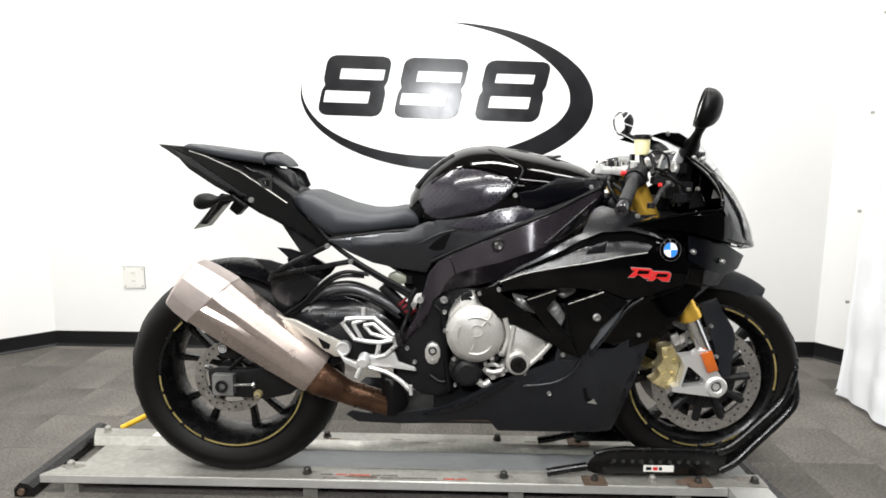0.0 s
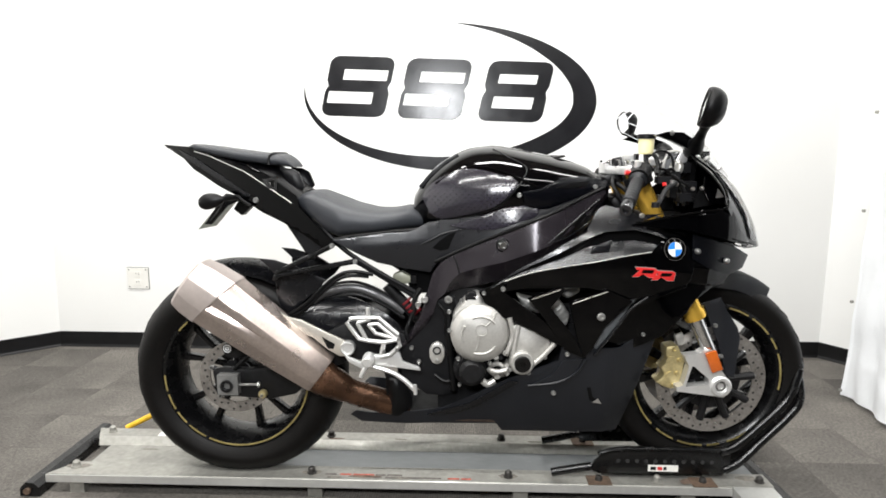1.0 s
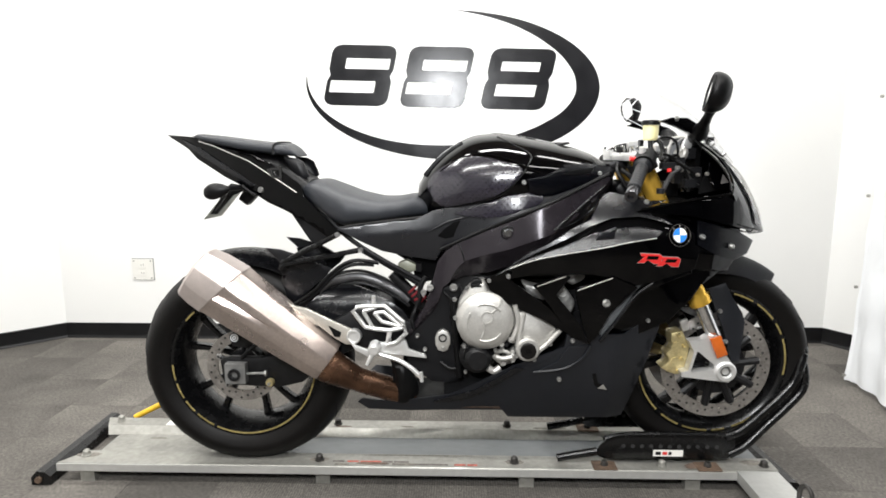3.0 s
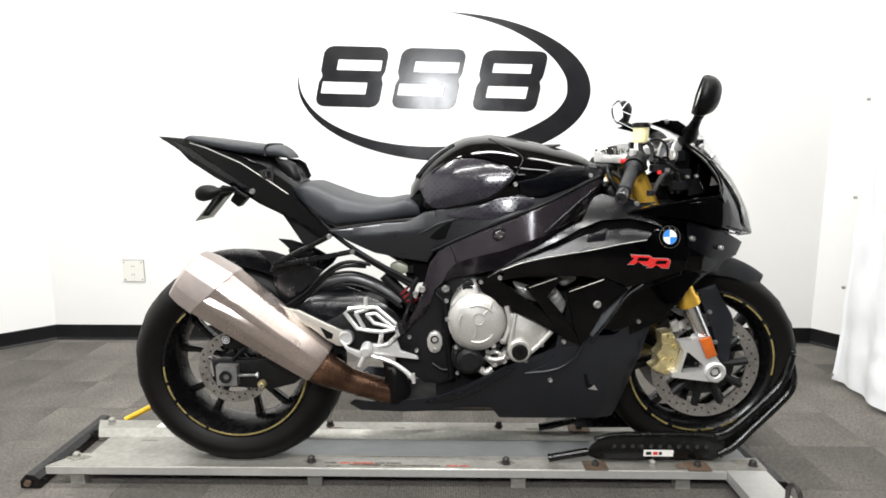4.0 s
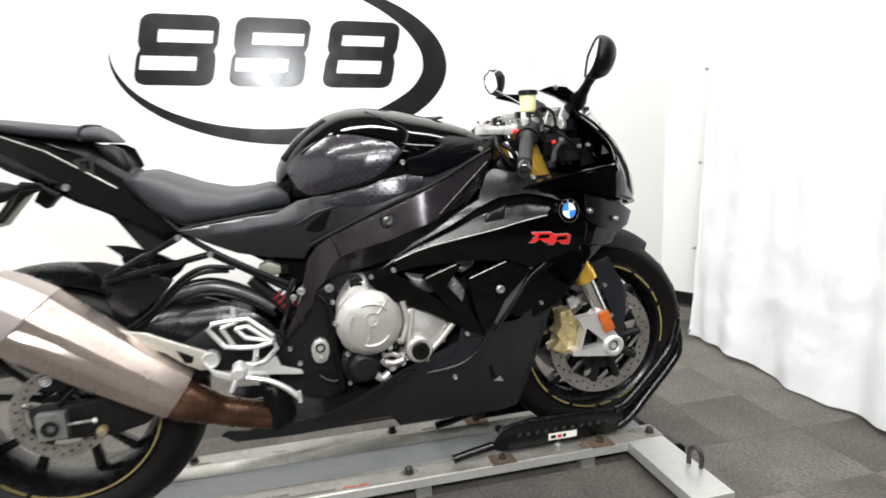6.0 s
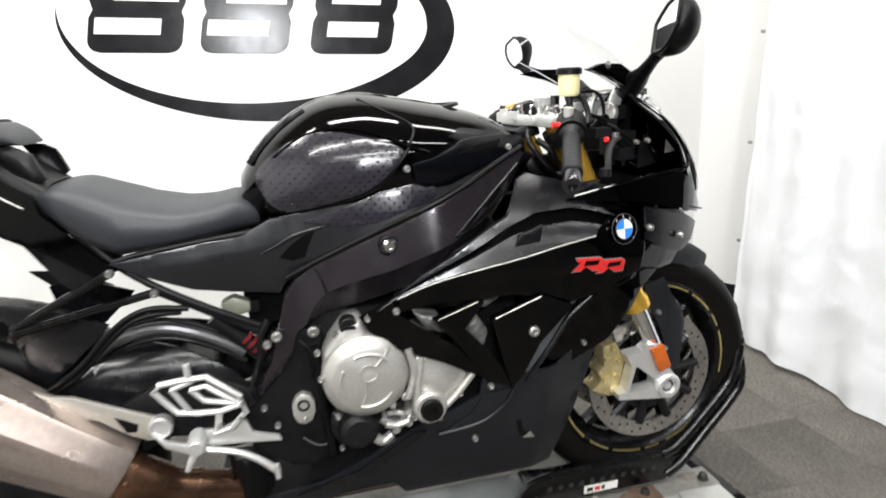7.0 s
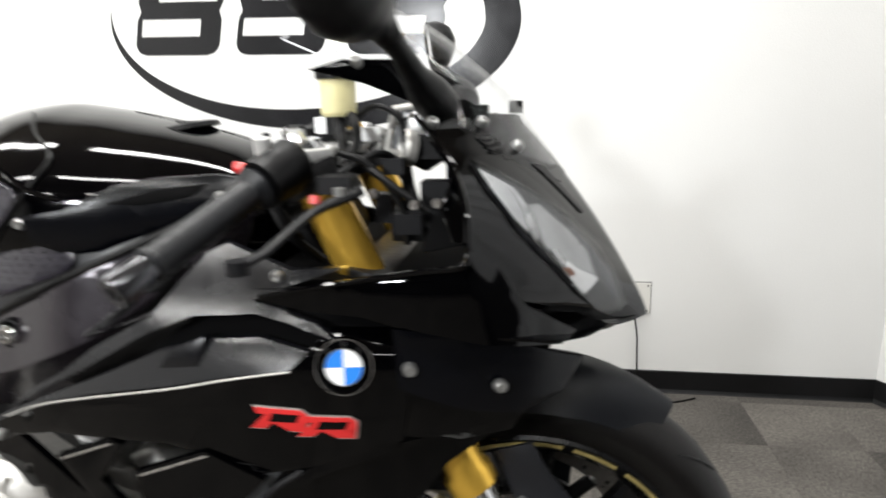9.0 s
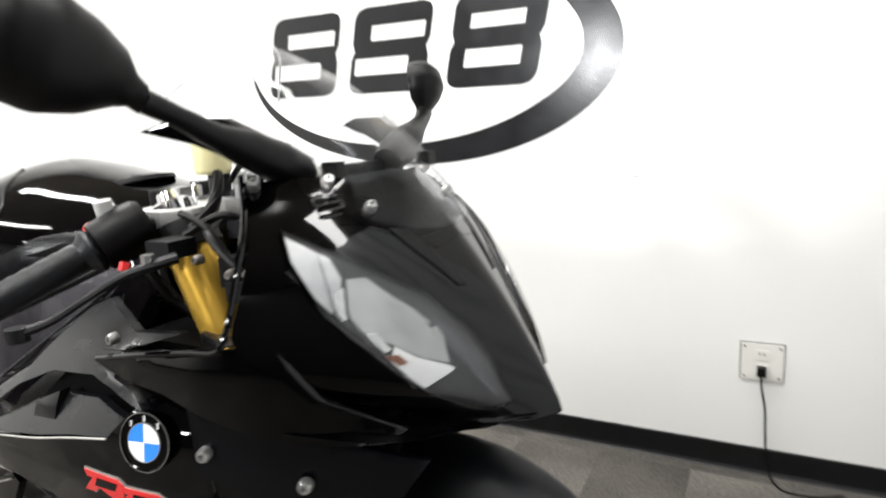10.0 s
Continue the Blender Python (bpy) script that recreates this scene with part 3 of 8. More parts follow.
def dotted(name, base, rough):
    """Clear black rubber covered in small round pips."""
    m = mat(name, base, rough, coat=0.25, grain=0.12, grain_size=80, stain=0.3, stain_size=9)
    n, l = m.node_tree.nodes, m.node_tree.links
    tc = n.new("ShaderNodeTexCoord")
    mp = n.new("ShaderNodeMapping")
    mp.inputs["Rotation"].default_value = (0, radians(45), 0)
    v = n.new("ShaderNodeTexVoronoi")
    v.inputs["Scale"].default_value = 84.0
    v.inputs["Randomness"].default_value = 0.0
    r = n.new("ShaderNodeMapRange")
    r.inputs["From Min"].default_value, r.inputs["From Max"].default_value = 0.10, 0.20
    r.inputs["To Min"].default_value, r.inputs["To Max"].default_value = 0.0, 1.0
    mul = n.new("ShaderNodeVectorMath")
    mul.operation = "SCALE"
    src = n["Principled BSDF"].inputs["Base Color"].links[0].from_socket
    dk = n.new("ShaderNodeMapRange")
    dk.inputs["From Min"].default_value, dk.inputs["From Max"].default_value = 0.12, 0.24
    dk.inputs["To Min"].default_value, dk.inputs["To Max"].default_value = 0.2, 1.0
    l.new(v.outputs["Distance"], dk.inputs["Value"])
    l.new(src, mul.inputs[0])
    l.new(dk.outputs["Result"], mul.inputs["Scale"])
    l.new(mul.outputs["Vector"], n["Principled BSDF"].inputs["Base Color"])
    b = n.new("ShaderNodeBump")
    b.inputs["Strength"].default_value, b.inputs["Distance"].default_value = 0.9, 0.002
    v.voronoi_dimensions = "2D"
    sep, com = n.new("ShaderNodeSeparateXYZ"), n.new("ShaderNodeCombineXYZ")
    l.new(tc.outputs["Object"], mp.inputs["Vector"])
    l.new(mp.outputs["Vector"], sep.inputs["Vector"])
    l.new(sep.outputs["X"], com.inputs["X"])
    l.new(sep.outputs["Z"], com.inputs["Y"])
    l.new(com.outputs["Vector"], v.inputs["Vector"])
    l.new(v.outputs["Distance"], r.inputs["Value"])
    l.new(r.outputs["Result"], b.inputs["Height"])
    l.new(b.outputs["Normal"], n["Principled BSDF"].inputs["Normal"])
    return m


PAD_M = dotted("pipped_grip_rubber", (0.0140, 0.0124, 0.0185), 0.22)


def clear(name, tint, rough=0.02, haze=0.0, edge=0.28, base=0.022):
    m = bpy.data.materials.new(name)
    m.use_nodes = True
    n, l = m.node_tree.nodes, m.node_tree.links
    b = n["Principled BSDF"]
    b.inputs["Base Color"].default_value = (*tint, 1)
    b.inputs["Roughness"].default_value = rough
    b.inputs["IOR"].default_value = 1.45
    t = n.new("ShaderNodeBsdfTransparent")
    t.inputs["Color"].default_value = (*tint, 1)
    mix = n.new("ShaderNodeMixShader")
    g = n.new("ShaderNodeBsdfGlossy")
    g.inputs["Roughness"].default_value = rough
    fr = n.new("ShaderNodeLayerWeight")
    fr.inputs["Blend"].default_value = 0.5
    pw = n.new("ShaderNodeMath")
    pw.operation = "POWER"
    pw.inputs[1].default_value = 4.0
    ma = n.new("ShaderNodeMath")
    ma.operation = "MULTIPLY_ADD"
    ma.inputs[1].default_value, ma.inputs[2].default_value = edge, base
    l.new(fr.outputs["Facing"], pw.inputs[0])
    l.new(pw.outputs[0], ma.inputs[0])
    l.new(ma.outputs[0], mix.inputs["Fac"])
    l.new(t.outputs["BSDF"], mix.inputs[1])
    l.new(g.outputs["BSDF"], mix.inputs[2])
    df = n.new("ShaderNodeBsdfDiffuse")
    df.inputs["Color"].default_value = (0.8, 0.8, 0.8, 1)
    mh = n.new("ShaderNodeMixShader")
    mh.inputs["Fac"].default_value = haze
    l.new(mix.outputs["Shader"], mh.inputs[1])
    l.new(df.outputs["BSDF"], mh.inputs[2])
    l.new(mh.outputs["Shader"], n["Material Output"].inputs["Surface"])
    return m


SCREEN = clear("clear_windscreen", (0.985, 0.987, 0.99), haze=0.001, edge=0.34, base=0.008)
LENS = clear("smoked_headlight_lens", (0.84, 0.84, 0.84), edge=0.55, base=0.02)

bike = thing("motorcycle", (0.70, YM, 0.044), "black sport motorcycle with gold fork tubes standing on the dolly", "motorcycle")


def lerp(x, xs, ys):
    return float(np.interp(x, xs, ys))


def bolt(at, r=0.007, d=(0, -1, 0), m=None, parent=None, h=0.006):
    """A round-headed socket bolt."""
    r *= 0.86
    bm = bmesh.new()
    c = Vector(at)
    lathe(bm, c, d, [(-0.004, 0.0), (-0.004, r), (h * 0.4, r), (h, r * 0.72), (h, r * 0.42), (h * 0.45, r * 0.38), (h * 0.45, 0.0)], n=14, closed=False)
    bmesh.ops.remove_doubles(bm, verts=bm.verts, dist=0.00005)
    return part("bolt", bm, (BOLT_S if m in (None, BRIGHT) else m), parent or bike)


def both(name, make, material, label="", **kw):
    """The same part on the near and the far side."""
    a = make()
    b = mirrored(a)
    part(name, a, material, bike, label, **kw)
    part(name, b, material, bike, label, **kw)


# ---- wheels ----
RW, FW = (0.0, YM, 0.370), (1.413, YM, 0.383)


def wheel(name, c, R, width, rim_r, rim_w, pairs, start, label):
    cx, cy, cz = c
    hw, rw = width / 2, rim_w / 2
    bm = bmesh.new()
    prof = [(-rw, rim_r + 0.006), (-rw - 0.003, rim_r + 0.001), (-rw, rim_r - 0.006), (-rw * 0.82, rim_r - 0.014), (-rw * 0.42, rim_r - 0.03), (0.0, rim_r - 0.034),
            (rw * 0.42, rim_r - 0.03), (rw * 0.82, rim_r - 0.014), (rw, rim_r - 0.006), (rw + 0.003, rim_r + 0.001), (rw, rim_r + 0.006), (rw * 0.5, rim_r - 0.012), (-rw * 0.5, rim_r - 0.012)]
    lathe(bm, c, (0, 1, 0), prof, n=72)
    lathe(bm, c, (0, 1, 0), [(-0.05, 0.022), (-0.05, 0.042), (-0.025, 0.052), (0.025, 0.052), (0.05, 0.042), (0.05, 0.022)], n=32)
    w = part(name, bm, WHEEL_M, bike, label, smooth=35)
    for k in range(pairs):
        for sgn in (-1, 1):
            a0 = radians(start + 360 / pairs * k + sgn * 9)
            a1 = radians(start + 360 / pairs * k + sgn * 15)
            bm = bmesh.new()
            sec = []
            for t in np.linspace(0, 1, 7):
                a = a0 + (a1 - a0) * t
                r = 0.045 + (rim_r - 0.03 - 0.045) * t
                d = Vector((math.cos(a), 0, math.sin(a)))
                n_ = Vector((-math.sin(a), 0, math.cos(a)))
                hw2 = (0.0125 - 0.004 * math.sin(math.pi * t)) * (1.0 if width > 0.15 else 1.35)
                dy = 0.021 - 0.006 * t
                p = Vector(c) + d * r
                sec.append([p + n_ * hw2 * u + Vector((0, dy * v, 0)) for u, v in ((-1, -0.6), (-0.6, -1), (0.6, -1), (1, -0.6), (1, 0.6), (0.6, 1), (-0.6, 1), (-1, 0.6))])
            loft(bm, sec)
            part("spoke", bm, WHEEL_M, w, smooth=22)
    # tyre
    bm = bmesh.new()
    tp = [(-rw + 0.004, rim_r + 0.001), (-rw - 0.004, rim_r + 0.012), (-hw * 0.97, rim_r + 0.032), (-hw, R - hw * 0.60), (-hw * 0.93, R - hw * 0.41), (-hw * 0.78, R - hw * 0.255), (-hw * 0.55, R - hw * 0.115),
          (-hw * 0.28, R - hw * 0.03), (0, R), (hw * 0.28, R - hw * 0.03), (hw * 0.55, R - hw * 0.115), (hw * 0.78, R - hw * 0.255), (hw * 0.93, R - hw * 0.41), (hw, R - hw * 0.60), (hw * 0.97, rim_r + 0.032),
          (rw + 0.004, rim_r + 0.012), (rw - 0.004, rim_r + 0.001)]
    lathe(bm, c, (0, 1, 0), tp, n=96)
    ty = part("tyre", bm, RUBBER, w, "worn black road tyre", smooth=50)
    # tread grooves: shallow dark sipes
    for k in range(20):
        a = math.tau * k / 20
        for sgn in (-1, 1):
            bm = bmesh.new()
            pts = []
            for t in np.linspace(0, 1, 5):
                u = sgn * (0.25 + 0.55 * t) * hw
                rr = R - hw * lerp(abs(u) / hw, (0, 0.28, 0.55, 0.78, 0.93), (0, 0.03, 0.115, 0.255, 0.41)) + 0.0004
                aa = a + 0.22 * t + (0.08 if sgn > 0 else 0)
                pts.append((cx + rr * math.cos(aa), cy + u, cz + rr * math.sin(aa)))
            tube(bm, pts, 0.0022, n=6, smooth=0, flat=0.35)
            part("groove", bm, DEEP, ty)
    return w


rear = wheel("rear_wheel", RW, 0.325, 0.19, 0.222, 0.152, 5, -62, "black cast wheel with gold reflections painted on its rim")
front = wheel("front_wheel", FW, 0.300, 0.12, 0.222, 0.092, 5, 100, "black cast wheel with gold reflections painted on its rim")


# Gold arcs laid on the rim as painted reflections.
def rim_tape(w, c, r, y, arcs, wide=0.0038):
    for a0, a1 in arcs:
        bm = bmesh.new()
        lathe(bm, (c[0], y, c[2]), (0, 1, 0), [(0.0, r - wide), (-0.0012, r - wide), (-0.0012, r + wide * 0.3), (0.0, r + wide * 0.3)], n=max(4, int((a1 - a0) / 5)), arc=(radians(a0), radians(a1)))
        part("rim_tape", bm, GOLD_GLINT, w, "gold strip painted as a rim reflection")


rim_tape(rear, RW, 0.219, YM - 0.0795, [(a - 90, b - 90) for a, b in ((-60, 25), (28, 44), (47, 58), (61, 74), (77, 90), (130, 140), (180, 215), (218, 226), (252, 262), (264, 300))])
rim_tape(front, FW, 0.219, YM - 0.0495, [(a - 90, b - 90) for a, b in ((-50, -20), (-14, -4), (0, 20), (24, 40), (46, 110), (115, 128), (150, 190), (194, 210), (214, 232), (236, 246), (250, 280))])


def disc(w, c, y, r_out, r_in, holes, spokes):
    bm = bmesh.new()
    lathe(bm, (c[0], y, c[2]), (0, 1, 0), [(-0.0025, r_in), (-0.0025, r_out), (0.0025, r_out), (0.0025, r_in)], n=64)
    d = part("brake_disc", bm, DISC_M, w, "drilled steel brake disc", smooth=30)
    for k in range(holes):
        a = math.tau * k / holes
        r = r_in + (r_out - r_in) * (0.28, 0.72, 0.5)[k % 3]
        bm = bmesh.new()
        q = (c[0] + r * math.cos(a), y - 0.0027, c[2] + r * math.sin(a))
        cyl(bm, q, (q[0], y + 0.0027, q[2]), 0.0038, n=8)
        part("drill_hole", bm, SLOT, d)
    bm = bmesh.new()
    rc = 0.052 if r_out < 0.15 else 0.088
    lathe(bm, (c[0], y + 0.004, c[2]), (0, 1, 0), [(-0.003, 0.03), (-0.003, rc), (0.003, rc), (0.003, 0.03)], n=32)
    part("disc_carrier", bm, ENG_D, w)
    for k in range(spokes):
        a = math.tau * (k + 0.2) / spokes
        ca, sa = math.cos(a), math.sin(a)
        bm = bmesh.new()
        tube(bm, [(c[0] + 0.045 * ca, y, c[2] + 0.045 * sa), (c[0] + (r_in + 0.004) * ca, y, c[2] + (r_in + 0.004) * sa)], 0.0075 if r_out < 0.15 else 0.0115, n=8, smooth=0)
        part("carrier_arm", bm, ENG_D, w)
    for k in range(spokes):
        a = math.tau * (k + 0.2) / spokes
        bolt((c[0] + r_in * math.cos(a), y - 0.003, c[2] + r_in * math.sin(a)), 0.010, m=BRIGHT, parent=w, h=0.004)


disc(rear, RW, 0.045, 0.110, 0.078, 30, 5)
disc(front, FW, 0.050, 0.160, 0.122, 44, 10)
disc(front, FW, 2 * YM - 0.050, 0.160, 0.122, 20, 10)

# axles
bm = bmesh.new()
lathe(bm, (RW[0], -0.028, RW[2]), (0, -1, 0), [(-0.2, 0.012), (0.004, 0.012), (0.004, 0.018), (0.009, 0.018), (0.009, 0.011), (-0.02, 0.011)], n=24)
part("rear_axle", bm, ENG_D, bike)
bm = bmesh.new()
box(bm, -0.030, 0.030, -0.026, 0.004, RW[2] - 0.030, RW[2] + 0.030)
part("axle_block", bm, mat("dull_axle_alloy", (0.24, 0.24, 0.235), 0.4, 0.6, grain=0.1, stain=0.15, stain_size=20), bike, "square grey axle adjuster block", bevel=0.004)
bm = bmesh.new()
cyl(bm, (0.03, -0.012, 0.367), (0.088, -0.012, 0.369), 0.004, n=10)
cyl(bm, (0.084, -0.012, 0.369), (0.090, -0.012, 0.369), 0.009, n=6)
part("chain_adjuster", bm, BOLT_S, bike)
bolt((0.098, -0.010, 0.340), 0.015, m=CALIPER_M, h=0.012)
bolt((0.098, -0.022, 0.340), 0.006, m=BRIGHT, h=0.008)


# ---- swingarm ----
def swingarm_side(y0, y1):
    ol = [(-0.055, 0.405), (-0.02, 0.412), (0.06, 0.410), (0.14, 0.425), (0.24, 0.50), (0.36, 0.565), (0.44, 0.56), (0.52, 0.52), (0.53, 0.45), (0.46, 0.43), (0.36, 0.445), (0.27, 0.40), (0.19, 0.335), (0.12, 0.318), (0.04, 0.322), (-0.045, 0.325)]
    return prism(ol, y0, y1)


part("swingarm", swingarm_side(0.0, 0.030), ENG_D, bike, bevel=0.008)
part("swingarm", swingarm_side(0.225, 0.255), ENG_D, bike, bevel=0.008)
bm = bmesh.new()
tube(bm, [(0.40, 0.02, 0.53), (0.40, 0.23, 0.53)], 0.05, n=16, smooth=0)
part("swingarm_bridge", bm, ENG_D, bike)
# rear brake caliper with its round mark
bm = prism([(0.015, 0.435), (0.06, 0.445), (0.085, 0.48), (0.05, 0.505), (0.0, 0.50), (-0.03, 0.47), (-0.02, 0.44)], 0.014, 0.058)
part("rear_caliper", bm, ENG_D, bike, bevel=0.006)
bm = bmesh.new()
lathe(bm, (-0.008, 0.010, 0.470), (0, -1, 0), [(0.0, 0.0), (0.004, 0.0), (0.004, 0.006), (0.002, 0.006), (0.002, 0.010), (0.004, 0.010), (0.004, 0.014), (-0.004, 0.014)], n=20, closed=False)
part("caliper_cap", bm, DEEP, bike)
bm = bmesh.new()
lathe(bm, (-0.008, 0.0055, 0.470), (0, -1, 0), [(0.0, 0.0095), (0.001, 0.0095), (0.001, 0.012), (0.0, 0.012)], n=20)
lathe(bm, (-0.008, 0.0055, 0.470), (0, -1, 0), [(0.0, 0.003), (0.001, 0.003), (0.001, 0.006), (0.0, 0.006)], n=16)
part("cap_ring", bm, WHITE, bike)
bm = bmesh.new()
tube(bm, [(0.012, 0.0, 0.41), (0.05, 0.0, 0.445), (0.07, 0.01, 0.46)], 0.006, n=8)
part("brake_hose", bm, DEEP, bike)


# ---- hugger over the rear wheel ----
def hugger():
    bm = bmesh.new()
    secs = []
    for k in range(15):
        a = radians(112 - 88 * k / 14)
        r = 0.338
        half = lerp(k, (0, 3, 9, 14), (0.055, 0.085, 0.10, 0.10))
        ring_ = []
        for u in np.linspace(-1, 1, 11):
            rr = r + 0.012 - 0.035 * abs(u) ** 2.5
            ring_.append((RW[0] + rr * math.cos(a), YM + half * u, RW[2] + rr * math.sin(a)))
        secs.append(ring_)
    loft(bm, secs, cap=False, loop=False)
    bmesh.ops.solidify(bm, geom=bm.faces[:], thickness=0.004)
    return bm


part("rear_hugger", hugger(), SATIN, bike, "satin black mudguard over the rear tyre", smooth=50)
both("hugger_arm", lambda: panel([(0.128, 0.703), (0.18, 0.715), (0.284, 0.676), (0.268, 0.655), (0.248, 0.64), (0.21, 0.605), (0.174, 0.577), (0.149, 0.599), (0.137, 0.644), (0.150, 0.672)], lambda x, z: 0.018 + 0.03 * abs(z - 0.62)), SATIN)
both("guard_fin", lambda: panel([(0.094, 0.737), (0.137, 0.733), (0.205, 0.712), (0.245, 0.69), (0.21, 0.672), (0.165, 0.69), (0.147, 0.675), (0.127, 0.706)], lambda x, z: 0.012, edge=0.008, drop=0.003), MATTE)


# swingarm brace tubes seen over the hugger
BRACE_M = mat("dull_brace_alloy", (0.13, 0.13, 0.135), 0.34, 0.6, grain=0.1, grain_size=120, stain=0.15, stain_size=14)
for dz, mm, r in ((0.012, ENG_D, 0.0045), (-0.006, BRACE_M, 0.0125), (-0.026, ENG_D, 0.0050)):
    bm = bmesh.new()
    tube(bm, [(0.225, 0.06, 0.588 + dz), (0.245, 0.06, 0.608 + dz), (0.271, 0.06, 0.631 + dz), (0.313, 0.06, 0.646 + dz), (0.363, 0.06, 0.650 + dz), (0.414, 0.06, 0.635 + dz), (0.464, 0.06, 0.609 + dz), (0.505, 0.06, 0.581 + dz)], r, n=12)
    part("brace_tube", bm, mm, bike)
bm = bmesh.new()
tube(bm, [(0.175, -0.01, 0.574), (0.237, -0.012, 0.616), (0.287, -0.012, 0.666), (0.328, -0.010, 0.696), (0.368, -0.008, 0.706), (0.424, 0.0, 0.697)], 0.0055, n=8)
part("brake_hose", bm, DEEP, bike)
bm = bmesh.new()
tube(bm, [(0.170, -0.008, 0.562), (0.236, -0.010, 0.603), (0.286, -0.012, 0.653), (0.326, -0.010, 0.684), (0.362, -0.006, 0.694), (0.41, 0.004, 0.690)], 0.005, n=8)
part("brake_hose", bm, DEEP, bike)
# arched swingarm top, glossy
both("swingarm_cover", lambda: panel([(0.205, 0.565), (0.235, 0.592), (0.266, 0.610), (0.319, 0.621), (0.389, 0.607), (0.459, 0.576), (0.50, 0.54), (0.50, 0.49), (0.40, 0.47), (0.32, 0.495), (0.25, 0.52)], lambda x, z: 0.012 + 2.2 * max(0, z - 0.56) ** 2 * 6, edge=0.016, drop=0.004, smooth=3), SATIN)

part("battery_box", cube(0.52, 0.60, 0.065, 0.185, 0.635, 0.78), INNER, bike, bevel=0.01)
# shock and rear brake reservoir
bm = bmesh.new()
for k in range(4):
    lathe(bm, (0.512 + 0.009 * k, 0.06, 0.606 - 0.011 * k), (0.64, 0, -0.77), [(-0.003, 0.012), (-0.003, 0.020), (0.003, 0.020), (0.003, 0.012)], n=20)
part("shock_spring", bm, mat("dull_red_spring", (0.16, 0.008, 0.012), 0.35, grain=0.1, stain=0.2), bike, "red coil spring")
bm = bmesh.new()
cyl(bm, (0.455, 0.06, 0.655), (0.60, 0.06, 0.50), 0.017, n=16)
part("shock_body", bm, ENG_D, bike)
part("fluid_reservoir", prism([(0.475, 0.692), (0.50, 0.703), (0.530, 0.688), (0.53, 0.670), (0.50, 0.662), (0.48, 0.672)], 0.02, 0.05), mat("dusty_green_reservoir", (0.15, 0.155, 0.12), 0.4, grain=0.1, stain=0.2, stain_size=20), bike, bevel=0.006)
part("reservoir_cap", cube(0.528, 0.545, 0.020, 0.050, 0.668, 0.692), DEEP, bike, bevel=0.005)


# ---- subframe rails and footrest stays ----
for pts, r in (([(0.250, 0.045, 0.850), (0.312, 0.020, 0.788), (0.376, 0.004, 0.742), (0.46, 0.0, 0.692), (0.545, 0.005, 0.645)], 0.007),
               ([(0.368, 0.010, 0.738), (0.45, 0.008, 0.690), (0.54, 0.010, 0.634)], 0.009)):
    bm = bmesh.new()
    tube(bm, pts, r, n=10)
    part("subframe_rail", bm, MATTE, bike)
    b2 = bmesh.new()
    tube(b2, [(x, 2 * YM - y, z) for x, y, z in pts], r, n=10)
    part("subframe_rail", b2, MATTE, bike)
for a, b in (((0.312, -0.014, 0.781), (0.150, -0.02, 0.700)), ((0.376, -0.012, 0.737), (0.155, -0.022, 0.694))):
    bm = bmesh.new()
    cyl(bm, a, b, 0.0075, n=12)
    part("exhaust_stay", bm, BLACK_ST, bike)
    bolt((a[0], a[1] - 0.008, a[2]), 0.0085)
part("stay_lug", prism([(0.140, 0.682), (0.150, 0.676), (0.164, 0.690), (0.160, 0.702), (0.146, 0.697)], -0.026, -0.016), BLACK_ST, bike, bevel=0.004)


# ---- exhaust ----
CAN = ((-0.55, 1.0), (0.1, 1.0), (0.46, 0.965), (0.53, 0.92), (0.975, 0.43), (1.0, 0.35), (1.0, -0.26), (0.97, -0.33), (0.70, -0.84), (0.3, -1.0), (-0.55, -1.0), (-0.9, -0.55), (-1.0, 0.0), (-0.9, 0.6))


def can():
    """Six-sided silencer, tapering forward, with soft edges."""
    bm = bmesh.new()
    a, b = Vector((0.279, -0.040, 0.415)), Vector((-0.008, -0.050, 0.629))
    ax = (b - a).normalized()
    up = Vector((0, 1, 0)).cross(ax).normalized()
    if up.z < 0:
        up = -up
    secs = []
    for t in (0.0, 0.02, 0.2, 0.35, 0.44, 0.52, 0.6, 0.68, 0.76, 0.84, 0.92, 1.0):
        h = lerp(t, (0.0, 0.02, 0.35, 0.7, 1.0), (0.055, 0.058, 0.067, 0.077, 0.084))
        w = lerp(t, (0.0, 0.02, 0.35, 0.7, 1.0), (0.050, 0.053, 0.060, 0.065, 0.066))
        g = max(0.0, (t - 0.44) / 0.56)
        v0 = lerp(t, (0.44, 1.0), (0.13, -0.02))
        c = a + (b - a) * t
        prof = CAN[:6] + ((1.0, v0 + 0.11), (1.0 - 0.17 * g, v0 + 0.05), (1.0 - 0.05 * g, v0 - 0.07), (1.0, v0 - 0.14)) + CAN[6:]
        secs.append([c + Vector((0, -1, 0)) * w * u + up * h * v - ax * 0.018 * v * t ** 3 for u, v in prof])
    loft(bm, secs)
    return bm, a, b, ax, up


bm, ca, cb, cax, cup = can()
can_ob = part("silencer", bm, TITAN, bike, "brushed titanium silencer with faceted sides", smooth=22, bevel=0.004)
bm = bmesh.new()
secs = []
for t, h, w in ((0.0, 0.0850, 0.067), (0.03, 0.0865, 0.0685), (0.6, 0.083, 0.064), (0.93, 0.077, 0.055), (1.0, 0.070, 0.047)):
    c = cb + cax * (-0.004 + 0.098 * t) + cup * (-0.004 * t)
    secs.append([c + Vector((0, -1, 0)) * w * u + cup * h * v - cax * 0.018 * v * (1 - t) ** 2 for u, v in CAN])
loft(bm, secs)
